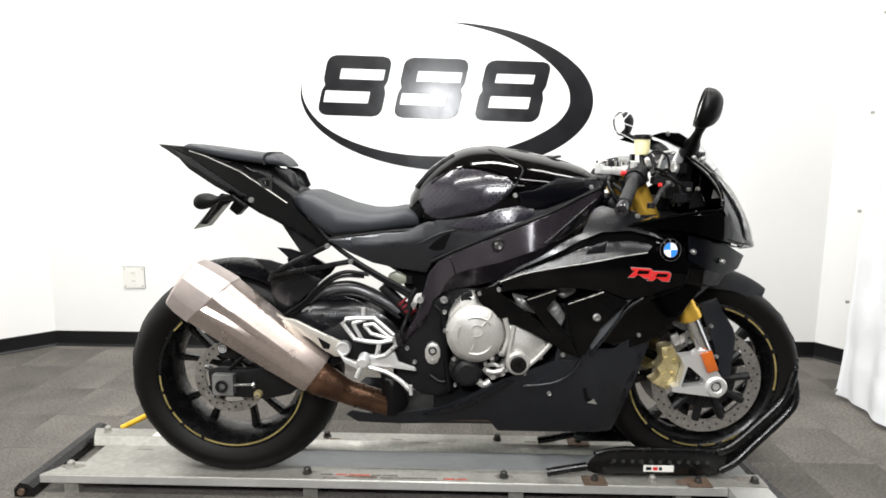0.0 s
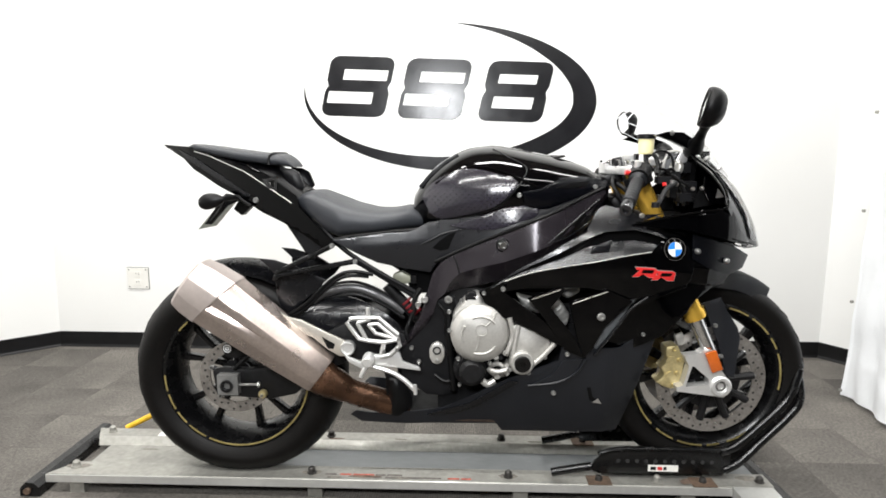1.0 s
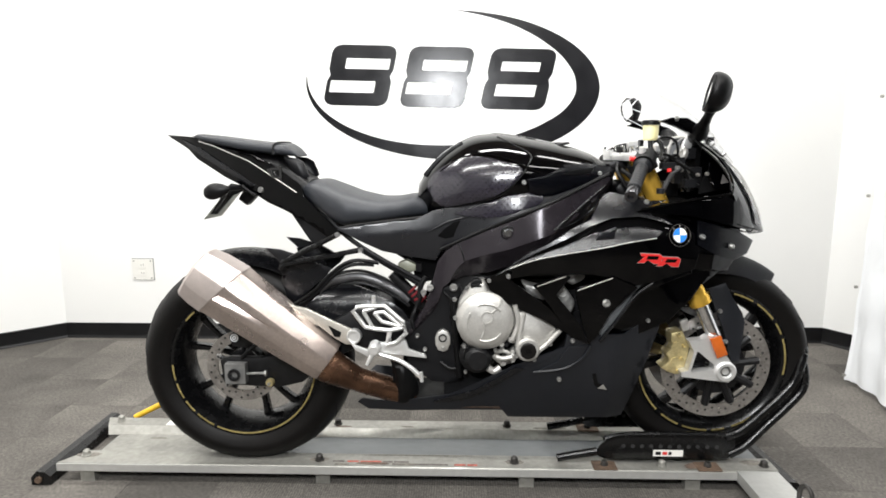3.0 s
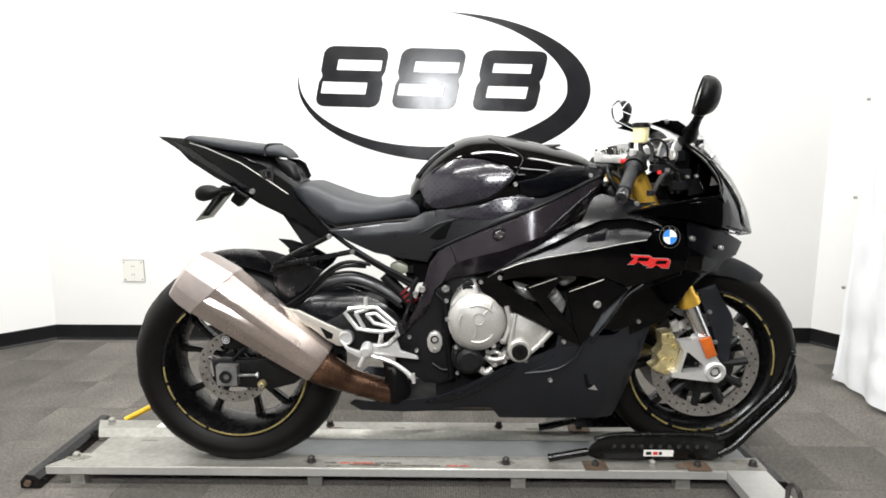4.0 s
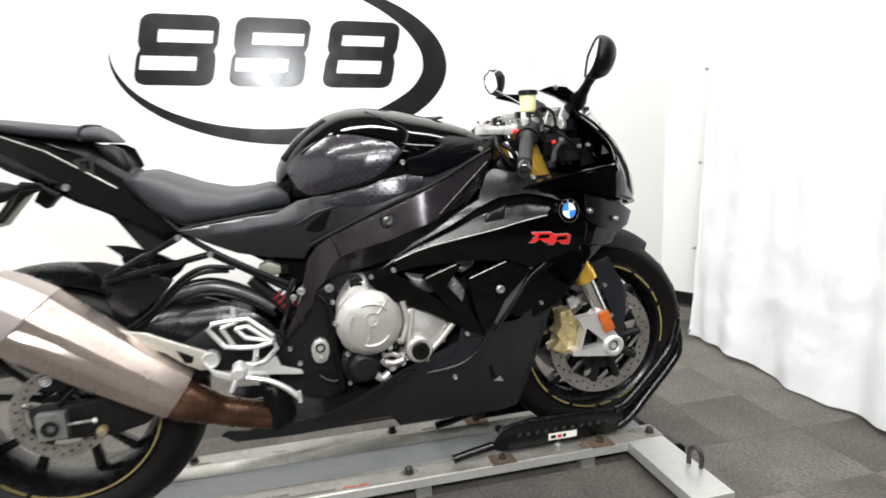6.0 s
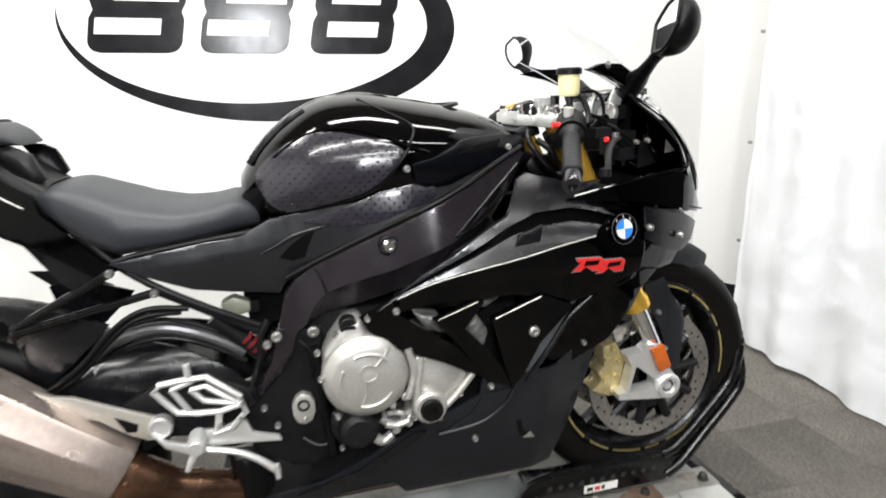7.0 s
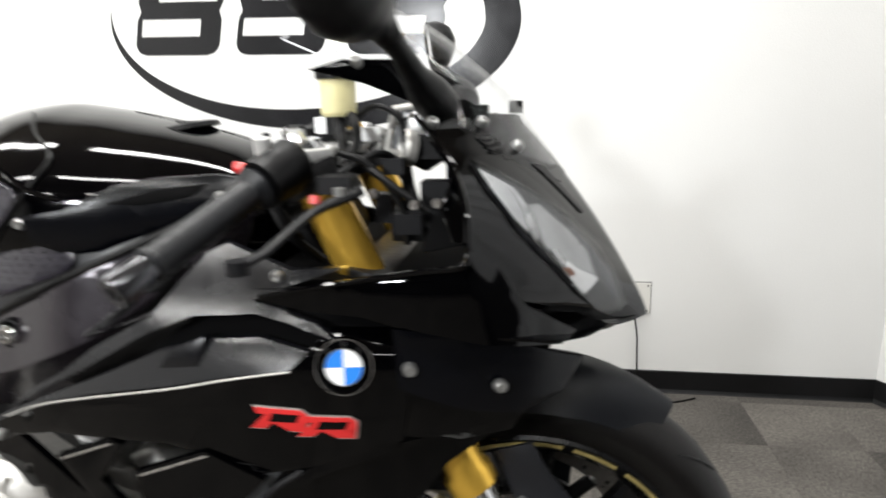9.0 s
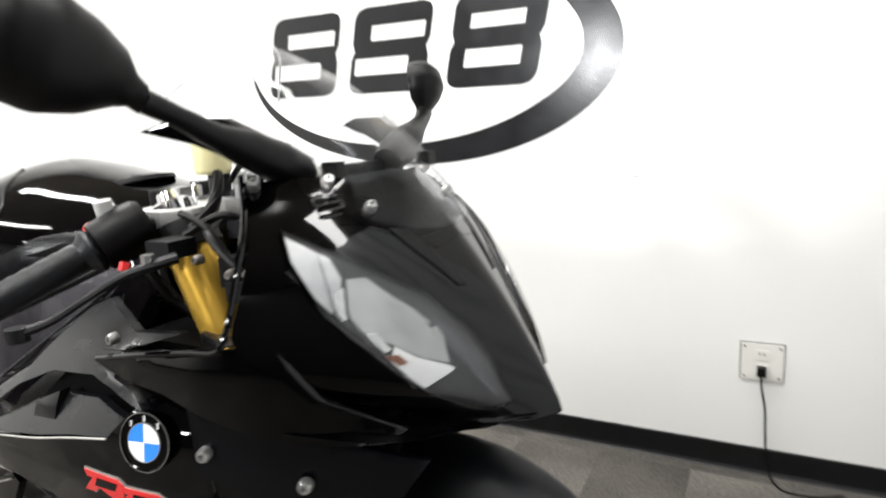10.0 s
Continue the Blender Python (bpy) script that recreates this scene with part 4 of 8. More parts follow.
part("end_cap", bm, TITAN_L, can_ob, "pale exhaust end cap", smooth=22, bevel=0.004)
bm = bmesh.new()
c = cb + cax * 0.085
cyl(bm, c - cax * 0.02, c + cax * 0.004, 0.030, n=24)
part("outlet", bm, DEEP, can_ob)
bm = bmesh.new()
tube(bm, [(0.262, -0.036, 0.418), (0.288, -0.036, 0.398), (0.322, -0.033, 0.380), (0.36, -0.028, 0.360), (0.40, -0.020, 0.344), (0.47, -0.004, 0.317), (0.52, 0.01, 0.304)], [0.052, 0.050, 0.043, 0.036, 0.035, 0.035, 0.035], n=20)
part("link_pipe", bm, PIPE_M, bike, "heat-browned steel exhaust pipe")
bm = bmesh.new()
lathe(bm, (0.395, -0.021, 0.346), (0.91, 0.1, -0.36), [(-0.003, 0.030), (-0.003, 0.0375), (0.003, 0.0375), (0.003, 0.030)], n=24)
part("pipe_clamp", bm, PIPE_M, bike)
bolt((0.290, -0.080, 0.412), 0.010, m=PIPE_M)
both("heat_shield", lambda: panel([(0.455, 0.42), (0.50, 0.40), (0.53, 0.36), (0.535, 0.315), (0.50, 0.29), (0.465, 0.295), (0.47, 0.34)], lambda x, z: -0.045 + 0.3 * abs(x - 0.495), edge=0.02, drop=0.012, smooth=3), DEEP)

# champagne bracket between the can and the footrest
part("exhaust_hanger", prism([(0.150, 0.600), (0.188, 0.578), (0.223, 0.570), (0.30, 0.532), (0.355, 0.508), (0.372, 0.488), (0.36, 0.466), (0.33, 0.466), (0.298, 0.484), (0.256, 0.519), (0.20, 0.54)], -0.036, -0.026), SWING_G, bike, "champagne alloy hanger plate", bevel=0.002)
part("hanger_slot", prism([(0.281, 0.523), (0.318, 0.502), (0.314, 0.488), (0.298, 0.489)], -0.0375, -0.0365), DEEP, bike, smooth=0)


# ---- footrest assembly ----
def outline_ring(name, outer, inner, y0, y1, m, label=""):
    """A plate with a window: outer and inner outlines of equal count."""
    bm = bmesh.new()
    for f0, f1 in ((y0, y1),):
        A = [[bm.verts.new((x, y, z)) for x, z in ol] for ol in (outer, inner) for y in (f0, f1)]
        n_ = len(outer)
        o0, o1, i0, i1 = A
        for k in range(n_):
            j = (k + 1) % n_
            bm.faces.new((o0[k], o0[j], i0[j], i0[k]))
            bm.faces.new((o1[k], i1[k], i1[j], o1[j]))
            bm.faces.new((o0[k], o1[k], o1[j], o0[j]))
            bm.faces.new((i0[k], i0[j], i1[j], i1[k]))
    return part(name, bm, m, bike, label, bevel=0.002)


bm = bmesh.new()
tube(bm, [(x, -0.064, z) for x, z in ((0.477, 0.482), (0.505, 0.509), (0.499, 0.541), (0.446, 0.588), (0.400, 0.587), (0.368, 0.584), (0.358, 0.572), (0.372, 0.553), (0.392, 0.527), (0.425, 0.521), (0.461, 0.518), (0.502, 0.527))], 0.0072, n=8, smooth=0, flat=0.85)
part("heel_guard", bm, BRIGHT, bike, "bright machined alloy heel guard")
for pts in ([(0.387, 0.572), (0.411, 0.527)], [(0.387, 0.572), (0.423, 0.584)], [(0.418, 0.567), (0.443, 0.571), (0.492, 0.530)], [(0.418, 0.567), (0.438, 0.543), (0.488, 0.530)], [(0.461, 0.518), (0.453, 0.479)], [(0.477, 0.482), (0.448, 0.476)]):
    bm = bmesh.new()
    tube(bm, [(x, -0.0635, z) for x, z in pts], 0.0066, n=8, smooth=0, flat=0.85)
    part("guard_bar", bm, BRIGHT, bike)
bm = bmesh.new()
cyl(bm, (0.417, -0.064, 0.584), (0.417, -0.064, 0.616), 0.0060, n=10)
part("guard_post", bm, BRIGHT, bike, bevel=0.001)
bm = bmesh.new()
lathe(bm, (0.355, -0.038, 0.492), (0, -1, 0), [(-0.01, 0.0), (-0.01, 0.021), (0.008, 0.021), (0.012, 0.018), (0.012, 0.016), (0.008, 0.015), (0.008, 0.0)], n=28, closed=False)
part("pivot_boss", bm, BRIGHT, bike)
part("footrest_bracket", prism([(0.340, 0.487), (0.360, 0.470), (0.395, 0.456), (0.408, 0.470), (0.425, 0.480), (0.460, 0.478), (0.491, 0.492), (0.503, 0.487), (0.512, 0.460), (0.558, 0.444), (0.563, 0.433), (0.491, 0.442), (0.427, 0.446), (0.395, 0.436), (0.360, 0.455)], -0.056, -0.044), BRIGHT, bike, "bright alloy footrest bracket", bevel=0.003)
bm = bmesh.new()
tube(bm, [(0.415, -0.064, 0.450), (0.477, -0.068, 0.435), (0.517, -0.070, 0.412), (0.548, -0.072, 0.384)], [0.006, 0.006, 0.0065, 0.0075], n=10)
part("brake_pedal", bm, BRIGHT, bike, "bright alloy brake pedal")
bm = bmesh.new()
cyl(bm, (0.548, -0.085, 0.404), (0.550, -0.085, 0.376), 0.0055, n=10)
cyl(bm, (0.549, -0.085, 0.384), (0.549, -0.068, 0.384), 0.0055, n=10)
part("pedal_toe", bm, BRIGHT, bike, bevel=0.0015)
bm = bmesh.new()
lathe(bm, (0.418, -0.050, 0.472), (0, -1, -0.05), [(0.0, 0.0), (0.0, 0.014)] + [(0.006 + 0.006 * k + e, r) for k in range(7) for e, r in ((0.0, 0.0135), (0.001, 0.0165), (0.004, 0.0165), (0.005, 0.0135))] + [(0.05, 0.012), (0.05, 0.0)], n=18, closed=False)
part("footrest", bm, BRIGHT, bike, "knurled alloy footrest", smooth=20)
bm = bmesh.new()
tube(bm, [(0.420, -0.085, 0.465), (0.408, -0.088, 0.445), (0.398, -0.090, 0.425)], [0.009, 0.007, 0.005], n=8)
part("return_arm", bm, BRIGHT, bike)
for x, z in ((0.500, 0.530), (0.497, 0.500), (0.460, 0.492)):
    bolt((x, -0.068, z), 0.006)
for x, z in ((0.535, 0.492), (0.556, 0.452)):
    bolt((x, -0.03, z), 0.0075)


# ---- engine ----
bm = bmesh.new()
box(bm, 0.61, 0.98, 0.0, 0.25, 0.30, 0.66)
part("crankcase", bm, ENG_D, bike, bevel=0.02)
bm = bmesh.new()
box(bm, 0.80, 1.05, 0.0, 0.25, 0.50, 0.78)
part("cylinder_block", bm, ENG_D, bike, bevel=0.02)
for k in range(6):
    part("cooling_rib", cube(0.83, 1.04, -0.006, 0.0, 0.55 + 0.03 * k, 0.562 + 0.03 * k), ENG_D, bike, smooth=0)
part("clutch_housing", prism([(0.648, 0.535), (0.652, 0.60), (0.675, 0.63), (0.695, 0.655), (0.728, 0.66), (0.735, 0.63), (0.78, 0.597), (0.805, 0.575), (0.80, 0.53), (0.775, 0.485), (0.735, 0.462), (0.69, 0.468), (0.66, 0.492)], -0.070, 0.01), SILVER, bike, "cast alloy clutch cover", bevel=0.012, segs=3)
bm = bmesh.new()
lathe(bm, (0.726, -0.070, 0.552), (0, -1, 0), [(-0.01, 0.0), (-0.01, 0.082), (0.012, 0.080), (0.026, 0.068), (0.030, 0.060), (0.032, 0.0)], n=48, closed=False)
part("clutch_dome", bm, SILVER, bike, smooth=25)
for a0, a1, r in ((-1.9, -0.6, 0.052), (0.7, 2.0, 0.052), (2.6, 3.6, 0.05)):
    bm = bmesh.new()
    tube(bm, [(0.726 + r * math.cos(a), -0.1016, 0.552 + r * math.sin(a)) for a in np.linspace(a0, a1, 7)], 0.0035, n=6)
    part("cover_rib", bm, SILVER, bike)
bm = bmesh.new()
lathe(bm, (0.730, -0.102, 0.566), (0, -1, 0), [(-0.002, 0.014), (-0.002, 0.018), (0.002, 0.018), (0.002, 0.014)], n=24)
tube(bm, [(0.742, -0.102, 0.578), (0.762, -0.1, 0.60), (0.768, -0.099, 0.615)], 0.0028, n=6)
tube(bm, [(0.720, -0.102, 0.551), (0.722, -0.102, 0.53), (0.715, -0.102, 0.51)], 0.003, n=6)
part("cover_emblem", bm, SILVER, bike)
bm = bmesh.new()
lathe(bm, (0.702, -0.062, 0.648), (0, -1, 0), [(-0.02, 0.0), (-0.02, 0.017), (0.004, 0.017), (0.006, 0.015), (0.006, 0.0)], n=20, closed=False)
box(bm, 0.690, 0.714, -0.074, -0.066, 0.645, 0.651)
part("oil_filler_cap", bm, ENG_D, bike)
part("water_pump_cover", prism([(0.81, 0.575), (0.845, 0.585), (0.905, 0.555), (0.925, 0.52), (0.90, 0.49), (0.862, 0.455), (0.83, 0.44), (0.812, 0.47), (0.805, 0.52)], -0.085, 0.01), SILVER, bike, "cast alloy generator cover", bevel=0.008)
bm = bmesh.new()
lathe(bm, (0.842, -0.085, 0.475), (0, -1, 0), [(-0.02, 0.0), (-0.02, 0.034), (0.012, 0.033), (0.018, 0.028), (0.018, 0.0)], n=32, closed=False)
part("side_boss", bm, SILVER, bike)
bm = bmesh.new()
lathe(bm, (0.842, -0.105, 0.475), (0, -1, 0), [(-0.01, 0.0), (-0.01, 0.022), (0.006, 0.022), (0.008, 0.02), (0.008, 0.009), (0.002, 0.008), (0.002, 0.0)], n=28, closed=False)
part("rubber_plug", bm, RUBBER, bike)
for pts in ([(0.805, 0.60), (0.815, 0.55), (0.80, 0.50)], [(0.83, 0.58), (0.822, 0.53), (0.815, 0.48)], [(0.80, 0.452), (0.775, 0.447), (0.755, 0.452)], [(0.86, 0.46), (0.895, 0.49), (0.93, 0.53)]):
    bm = bmesh.new()
    tube(bm, [(x, -0.09, z) for x, z in pts], 0.007, n=8)
    part("case_rib", bm, SILVER, bike)
bm = bmesh.new()
lathe(bm, (0.706, -0.045, 0.440), (0, -1, 0), [(-0.03, 0.0), (-0.03, 0.052), (0.0, 0.052), (0.012, 0.04), (0.035, 0.036), (0.045, 0.026), (0.045, 0.0)], n=32, closed=False)
part("starter_cover", bm, ENG_D, bike, "dark round starter cover")
for x, z in ((0.675, 0.643), (0.735, 0.665), (0.641, 0.612), (0.643, 0.560), (0.668, 0.480), (0.755, 0.468), (0.808, 0.588), (0.822, 0.590), (0.925, 0.528), (0.905, 0.488), (0.862, 0.443), (0.812, 0.452), (0.79, 0.45)):
    bolt((x, -0.082, z), 0.0068, m=BRIGHT, h=0.008)
for x, z in ((0.671, 0.455), (0.70, 0.455), (0.722, 0.452), (0.672, 0.393), (0.735, 0.415), (0.745, 0.404)):
    bolt((x, -0.05, z), 0.0062, m=BRIGHT, h=0.006)
bm = bmesh.new()
tube(bm, [(0.638, -0.02, 0.60), (0.640, -0.03, 0.52), (0.648, -0.03, 0.45), (0.655, -0.03, 0.37)], 0.010, n=10)
part("drain_tube", bm, DEEP, bike)
# hoses under the engine
for pts, m in (([(0.752, -0.05, 0.445), (0.775, -0.055, 0.428), (0.80, -0.055, 0.432)], SILVER), ([(0.735, -0.06, 0.41), (0.752, -0.06, 0.40), (0.77, -0.058, 0.41)], SILVER)):
    bm = bmesh.new()
    tube(bm, pts, 0.010, n=10)
    part("coolant_elbow", bm, m, bike)

rng_e = random.Random(3)
for k in range(16):
    x, z = rng_e.uniform(0.762, 0.815), rng_e.uniform(0.425, 0.50)
    bm = bmesh.new()
    r = rng_e.uniform(0.004, 0.010)
    lathe(bm, (x, -0.05, z), (rng_e.uniform(-0.2, 0.2), -1, rng_e.uniform(-0.2, 0.2)), [(-0.02, 0.0), (-0.02, r), (rng_e.uniform(0.005, 0.03), r), (0.032, r * 0.7), (0.032, 0.0)], n=10, closed=False)
    part("case_boss", bm, (SILVER, BOLT_S, SILVER, ENG_D)[k % 4], bike)
for pts, r, m in (([(0.61, -0.03, 0.62), (0.628, -0.035, 0.60), (0.632, -0.035, 0.57), (0.63, -0.03, 0.54)], 0.0045, DEEP), ([(0.60, -0.018, 0.41), (0.63, -0.03, 0.395), (0.66, -0.03, 0.40)], 0.005, DEEP),
                  ([(0.755, -0.06, 0.455), (0.78, -0.07, 0.462), (0.80, -0.07, 0.452)], 0.006, SILVER), ([(0.66, -0.05, 0.47), (0.69, -0.06, 0.462), (0.72, -0.06, 0.458)], 0.005, ENG_D), ([(0.545, -0.015, 0.60), (0.53, -0.02, 0.57), (0.52, -0.03, 0.54), (0.525, -0.035, 0.515)], 0.006, DEEP),
                  ([(0.56, -0.01, 0.66), (0.545, -0.015, 0.635), (0.54, -0.02, 0.60)], 0.008, DEEP)):
    bm = bmesh.new()
    tube(bm, pts, r, n=8)
    part("engine_hose", bm, m, bike)
both("pivot_plate", lambda: panel([(0.498, 0.475), (0.536, 0.521), (0.574, 0.58), (0.60, 0.63), (0.655, 0.64), (0.665, 0.606), (0.645, 0.539), (0.646, 0.454), (0.668, 0.359), (0.626, 0.345), (0.576, 0.350), (0.535, 0.378), (0.505, 0.40)], lambda x, z: -0.012, thick=0.02), MATTE)
part("pivot_cover", prism([(0.607, 0.509), (0.621, 0.503), (0.629, 0.488), (0.629, 0.468), (0.621, 0.449), (0.608, 0.443), (0.594, 0.448), (0.586, 0.464), (0.585, 0.486), (0.593, 0.502)], -0.028, -0.010), SILVER, bike, "grey oval pivot cover", bevel=0.003)
bm = bmesh.new()
lathe(bm, (0.607, -0.028, 0.485), (0, -1, 0), [(-0.004, 0.0), (-0.004, 0.012), (0.003, 0.012), (0.003, 0.008), (-0.002, 0.008), (-0.002, 0.0)], n=20, closed=False)
part("pivot_axle", bm, ENG_D, bike)
bolt((0.608, -0.029, 0.455), 0.006)
bolt((0.638, -0.03, 0.633), 0.013, m=BRIGHT)
bolt((0.572, -0.03, 0.632), 0.012)
bolt((0.553, -0.028, 0.618), 0.0095)


# ---- frame spar ----
def fold_z(x):
    return lerp(x, (0.50, 0.60, 0.627, 0.640, 0.655, 0.67, 0.71, 0.79, 0.866, 0.904, 0.95, 1.0, 1.04, 1.07), (0.48, 0.60, 0.650, 0.678, 0.698, 0.712, 0.727, 0.750, 0.781, 0.796, 0.825, 0.86, 0.90, 0.935))


def frame_y(x, z):
    base = sum(lerp(x + d, (0.50, 0.60, 0.70, 0.79, 0.866, 0.892, 0.95, 1.0, 1.08), (-0.018, -0.028, -0.052, -0.076, -0.096, -0.095, -0.070, -0.040, 0.003)) for d in (-0.016, -0.008, 0, 0.008, 0.016)) / 5
    dz = z - fold_z(x)
    return base + (0.22 * dz * lerp(x, (0.6, 0.68), (0.4, 1.0)) if dz > 0 else -0.75 * dz)


FOLD = [(0.627, 0.650), (0.640, 0.678), (0.655, 0.698), (0.67, 0.712), (0.71, 0.727), (0.79, 0.750), (0.866, 0.781), (0.904, 0.796), (0.95, 0.825), (1.0, 0.86), (1.04, 0.90), (1.07, 0.935)]
both("frame_spar", lambda: panel([(1.063, 0.948), (1.002, 0.918), (0.929, 0.884), (0.854, 0.851), (0.779, 0.817), (0.703, 0.785), (0.650, 0.760), (0.616, 0.735), (0.593, 0.703), (0.579, 0.652), (0.570, 0.612), (0.556, 0.575), (0.529, 0.530), (0.503, 0.494), (0.522, 0.478), (0.564, 0.523), (0.591, 0.580), (0.608, 0.633)] + FOLD,
                                frame_y, thick=0.03, cell=0.009, edge=0.005, drop=0.002), FRAME_M, "dark anodised aluminium frame spar", smooth=22)
both("frame_spar", lambda: panel(FOLD[::-1] + [(0.681, 0.662), (0.735, 0.676), (0.789, 0.695), (0.85, 0.715), (0.93, 0.76), (0.985, 0.80), (1.03, 0.845), (1.06, 0.89), (1.076, 0.925)],
                                lambda x, z: frame_y(x, min(z, fold_z(x) - 0.0001)), thick=0.03, cell=0.009, edge=0.005, drop=0.002), FRAME_M, smooth=22)
both("frame_window", lambda: panel([(0.905, 0.806), (1.008, 0.884), (1.050, 0.916), (1.046, 0.893), (1.018, 0.853), (0.961, 0.820)], lambda x, z: frame_y(x, z) - 0.0015, thick=0.006, edge=0.006, drop=-0.002), DEEP)
for pts in ([(0.905, 0.804), (1.008, 0.884), (1.052, 0.918)], [(0.905, 0.804), (0.961, 0.818), (1.018, 0.850), (1.05, 0.90)]):
    bm = bmesh.new()
    tube(bm, [(x, frame_y(x, z) - 0.002, z) for x, z in pts], 0.0024, n=6)
    part("window_rim", bm, SATIN, bike)
bolt((0.785, frame_y(0.785, 0.794) - 0.004, 0.794), 0.015, m=CHROME, h=0.010)
bm = bmesh.new()
lathe(bm, (0.785, frame_y(0.785, 0.794) - 0.0015, 0.794), (0, -1, 0), [(-0.01, 0.014), (-0.01, 0.019), (0.002, 0.019), (0.003, 0.016)], n=24)
part("bolt_recess", bm, DEEP, bike)
bm = bmesh.new()
tube(bm, [(0.652, frame_y(0.652, 0.755) - 0.001, 0.757), (0.662, frame_y(0.662, 0.735) - 0.002, 0.735), (0.668, frame_y(0.668, 0.71) - 0.001, 0.712)], 0.0022, n=6)
part("frame_joint", bm, DEEP, bike)


# ---- tank ----
def z_top(x):
    return lerp(x, (0.53, 0.543, 0.581, 0.622, 0.663, 0.704, 0.769, 0.85, 0.931, 0.997, 1.046, 1.085), (0.90, 0.940, 0.988, 1.021, 1.045, 1.059, 1.065, 1.052, 1.035, 1.018, 1.000, 0.968))


def w_max(x):
    return lerp(x, (0.53, 0.56, 0.60, 0.66, 0.74, 0.83, 0.92, 1.0, 1.085), (0.05, 0.095, 0.125, 0.158, 0.182, 0.190, 0.168, 0.135, 0.098))


def z_wide(x):
    return lerp(x, (0.53, 0.65, 0.83, 1.085), (0.865, 0.90, 0.925, 0.935))


def tank_w(x, z):
    zt, zw, wm = z_top(x), z_wide(x), w_max(x)
    if z >= zw:
        t = min(1.0, (z - zw) / max(1e-4, zt - zw))
        return wm * max(0.0, 1 - t ** 2.3) ** (1 / 1.75)
    return wm * (1 - 0.85 * ((zw - z) / 0.12) ** 2)


def smooth_w(x, z, f=tank_w):
    return (f(x - 0.012, z) + 2 * f(x, z) + f(x + 0.012, z)) / 4


def tank():
    bm = bmesh.new()
    secs = []
    for x in np.linspace(0.534, 1.083, 44):
        zt, zw, wm = (sum(f(x + d) for d in (-0.014, 0.0, 0.014)) / 3 for f in (z_top, z_wide, w_max))
        half = []
        for t in np.linspace(0, 1, 16):
            u = math.sin(t * math.pi / 2)
            half.append((wm * max(0.0, 1 - u ** 2.3) ** (1 / 1.75), zw + (zt - zw) * u))
        low = [(wm * (1 - 0.85 * (d / 0.12) ** 2), zw - d) for d in (0.10, 0.08, 0.06, 0.04, 0.02)]
        prof = low + half
        ring_ = [(x, YM - w, z) for w, z in prof] + [(x, YM + w, z) for w, z in reversed(prof[:-1])]
        secs.append(ring_)
    loft(bm, secs)
    return bm


part("fuel_tank", tank(), GLOSS, bike, "gloss black fuel tank", smooth=60)


def on_tank(x, z, d=0.002):
    return YM - smooth_w(x, z) - d


both("tank_grip_pad", lambda: panel([(0.585, 0.872), (0.562, 0.915), (0.582, 0.948), (0.626, 0.980), (0.671, 0.996), (0.716, 0.996), (0.777, 0.982), (0.822, 0.962), (0.801, 0.930), (0.763, 0.898), (0.718, 0.881), (0.620, 0.858)],
                                   lambda x, z: on_tank(x, z, 0.004), thick=0.003, cell=0.014, edge=0.006, drop=0.002, smooth=3), PAD_M, "black rubber knee grip covered in small pips")
bm = bmesh.new()
tube(bm, [(x, on_tank(x, z, 0.002), z) for x, z in ((0.760, 1.052), (0.80, 1.030), (0.845, 1.003), (0.838, 0.975), (0.812, 0.938), (0.77, 0.898), (0.715, 0.876), (0.63, 0.855))], 0.0022, n=6)
part("tank_seam", bm, DEEP, bike)
bm = bmesh.new()
tube(bm, [(x, on_tank(x, z, 0.003), z) for x, z in ((0.60, 0.955), (0.66, 0.995), (0.72, 1.004), (0.78, 0.992), (0.835, 0.968), (0.87, 0.955))], 0.003, n=6)
part("tank_crease", bm, GLOSS, bike)
both("tank_edge_strip", lambda: panel([(0.548, 0.945), (0.585, 0.988), (0.63, 1.022), (0.66, 1.038), (0.664, 1.032), (0.632, 1.012), (0.59, 0.976), (0.556, 0.938)], lambda x, z: YM - 0.055, thick=0.004, edge=0.004, drop=0.002), MATTE)
bolt((0.826, on_tank(0.826, 0.929, 0.001), 0.929), 0.008, m=BRIGHT)
# recess at the front of the tank, towards the steering head
bm = bmesh.new()
lathe(bm, (0.93, YM, z_top(0.93) - 0.012), (-0.18, 0, 1), [(0.0, 0.0), (0.0, 0.048), (0.006, 0.046), (0.008, 0.036), (0.008, 0.0)], n=36, closed=False)
part("fuel_cap", bm, DEEP, bike)
part("fuel_cap_latch", cube(0.915, 0.95, YM - 0.012, YM + 0.012, z_top(0.93) - 0.008, z_top(0.93) + 0.001), ENG_D, bike, bevel=0.002)


# ---- side cover under the tank ----
def cover_raw(x, z):
    return lerp(x, (0.31, 0.45, 0.58, 0.66, 0.74, 0.82, 0.90, 1.0, 1.08), (-0.020, -0.006, 0.002, -0.022, -0.052, -0.071, -0.068, -0.035, 0.0)) - 0.06 * max(0.0, 0.80 - z) + 1.2 * (z - 0.79) ** 2


def cover_y(x, z):
    """The side cover: a soft bulge with a fold that runs from the seat's nose past the vent."""
    fold = lerp(x, (0.32, 0.46, 0.57, 0.66, 0.75), (0.774, 0.784, 0.796, 0.826, 0.845))
    k = lerp(x, (0.33, 0.42, 0.60, 0.72), (0.0, 1.0, 1.0, 0.0))
    return sum(cover_raw(x + d, z) for d in (-0.09, -0.06, -0.03, 0, 0.03, 0.06, 0.09)) / 7 + k * (0.10 * max(0.0, z - fold) + 0.20 * max(0.0, fold - 0.004 - z))


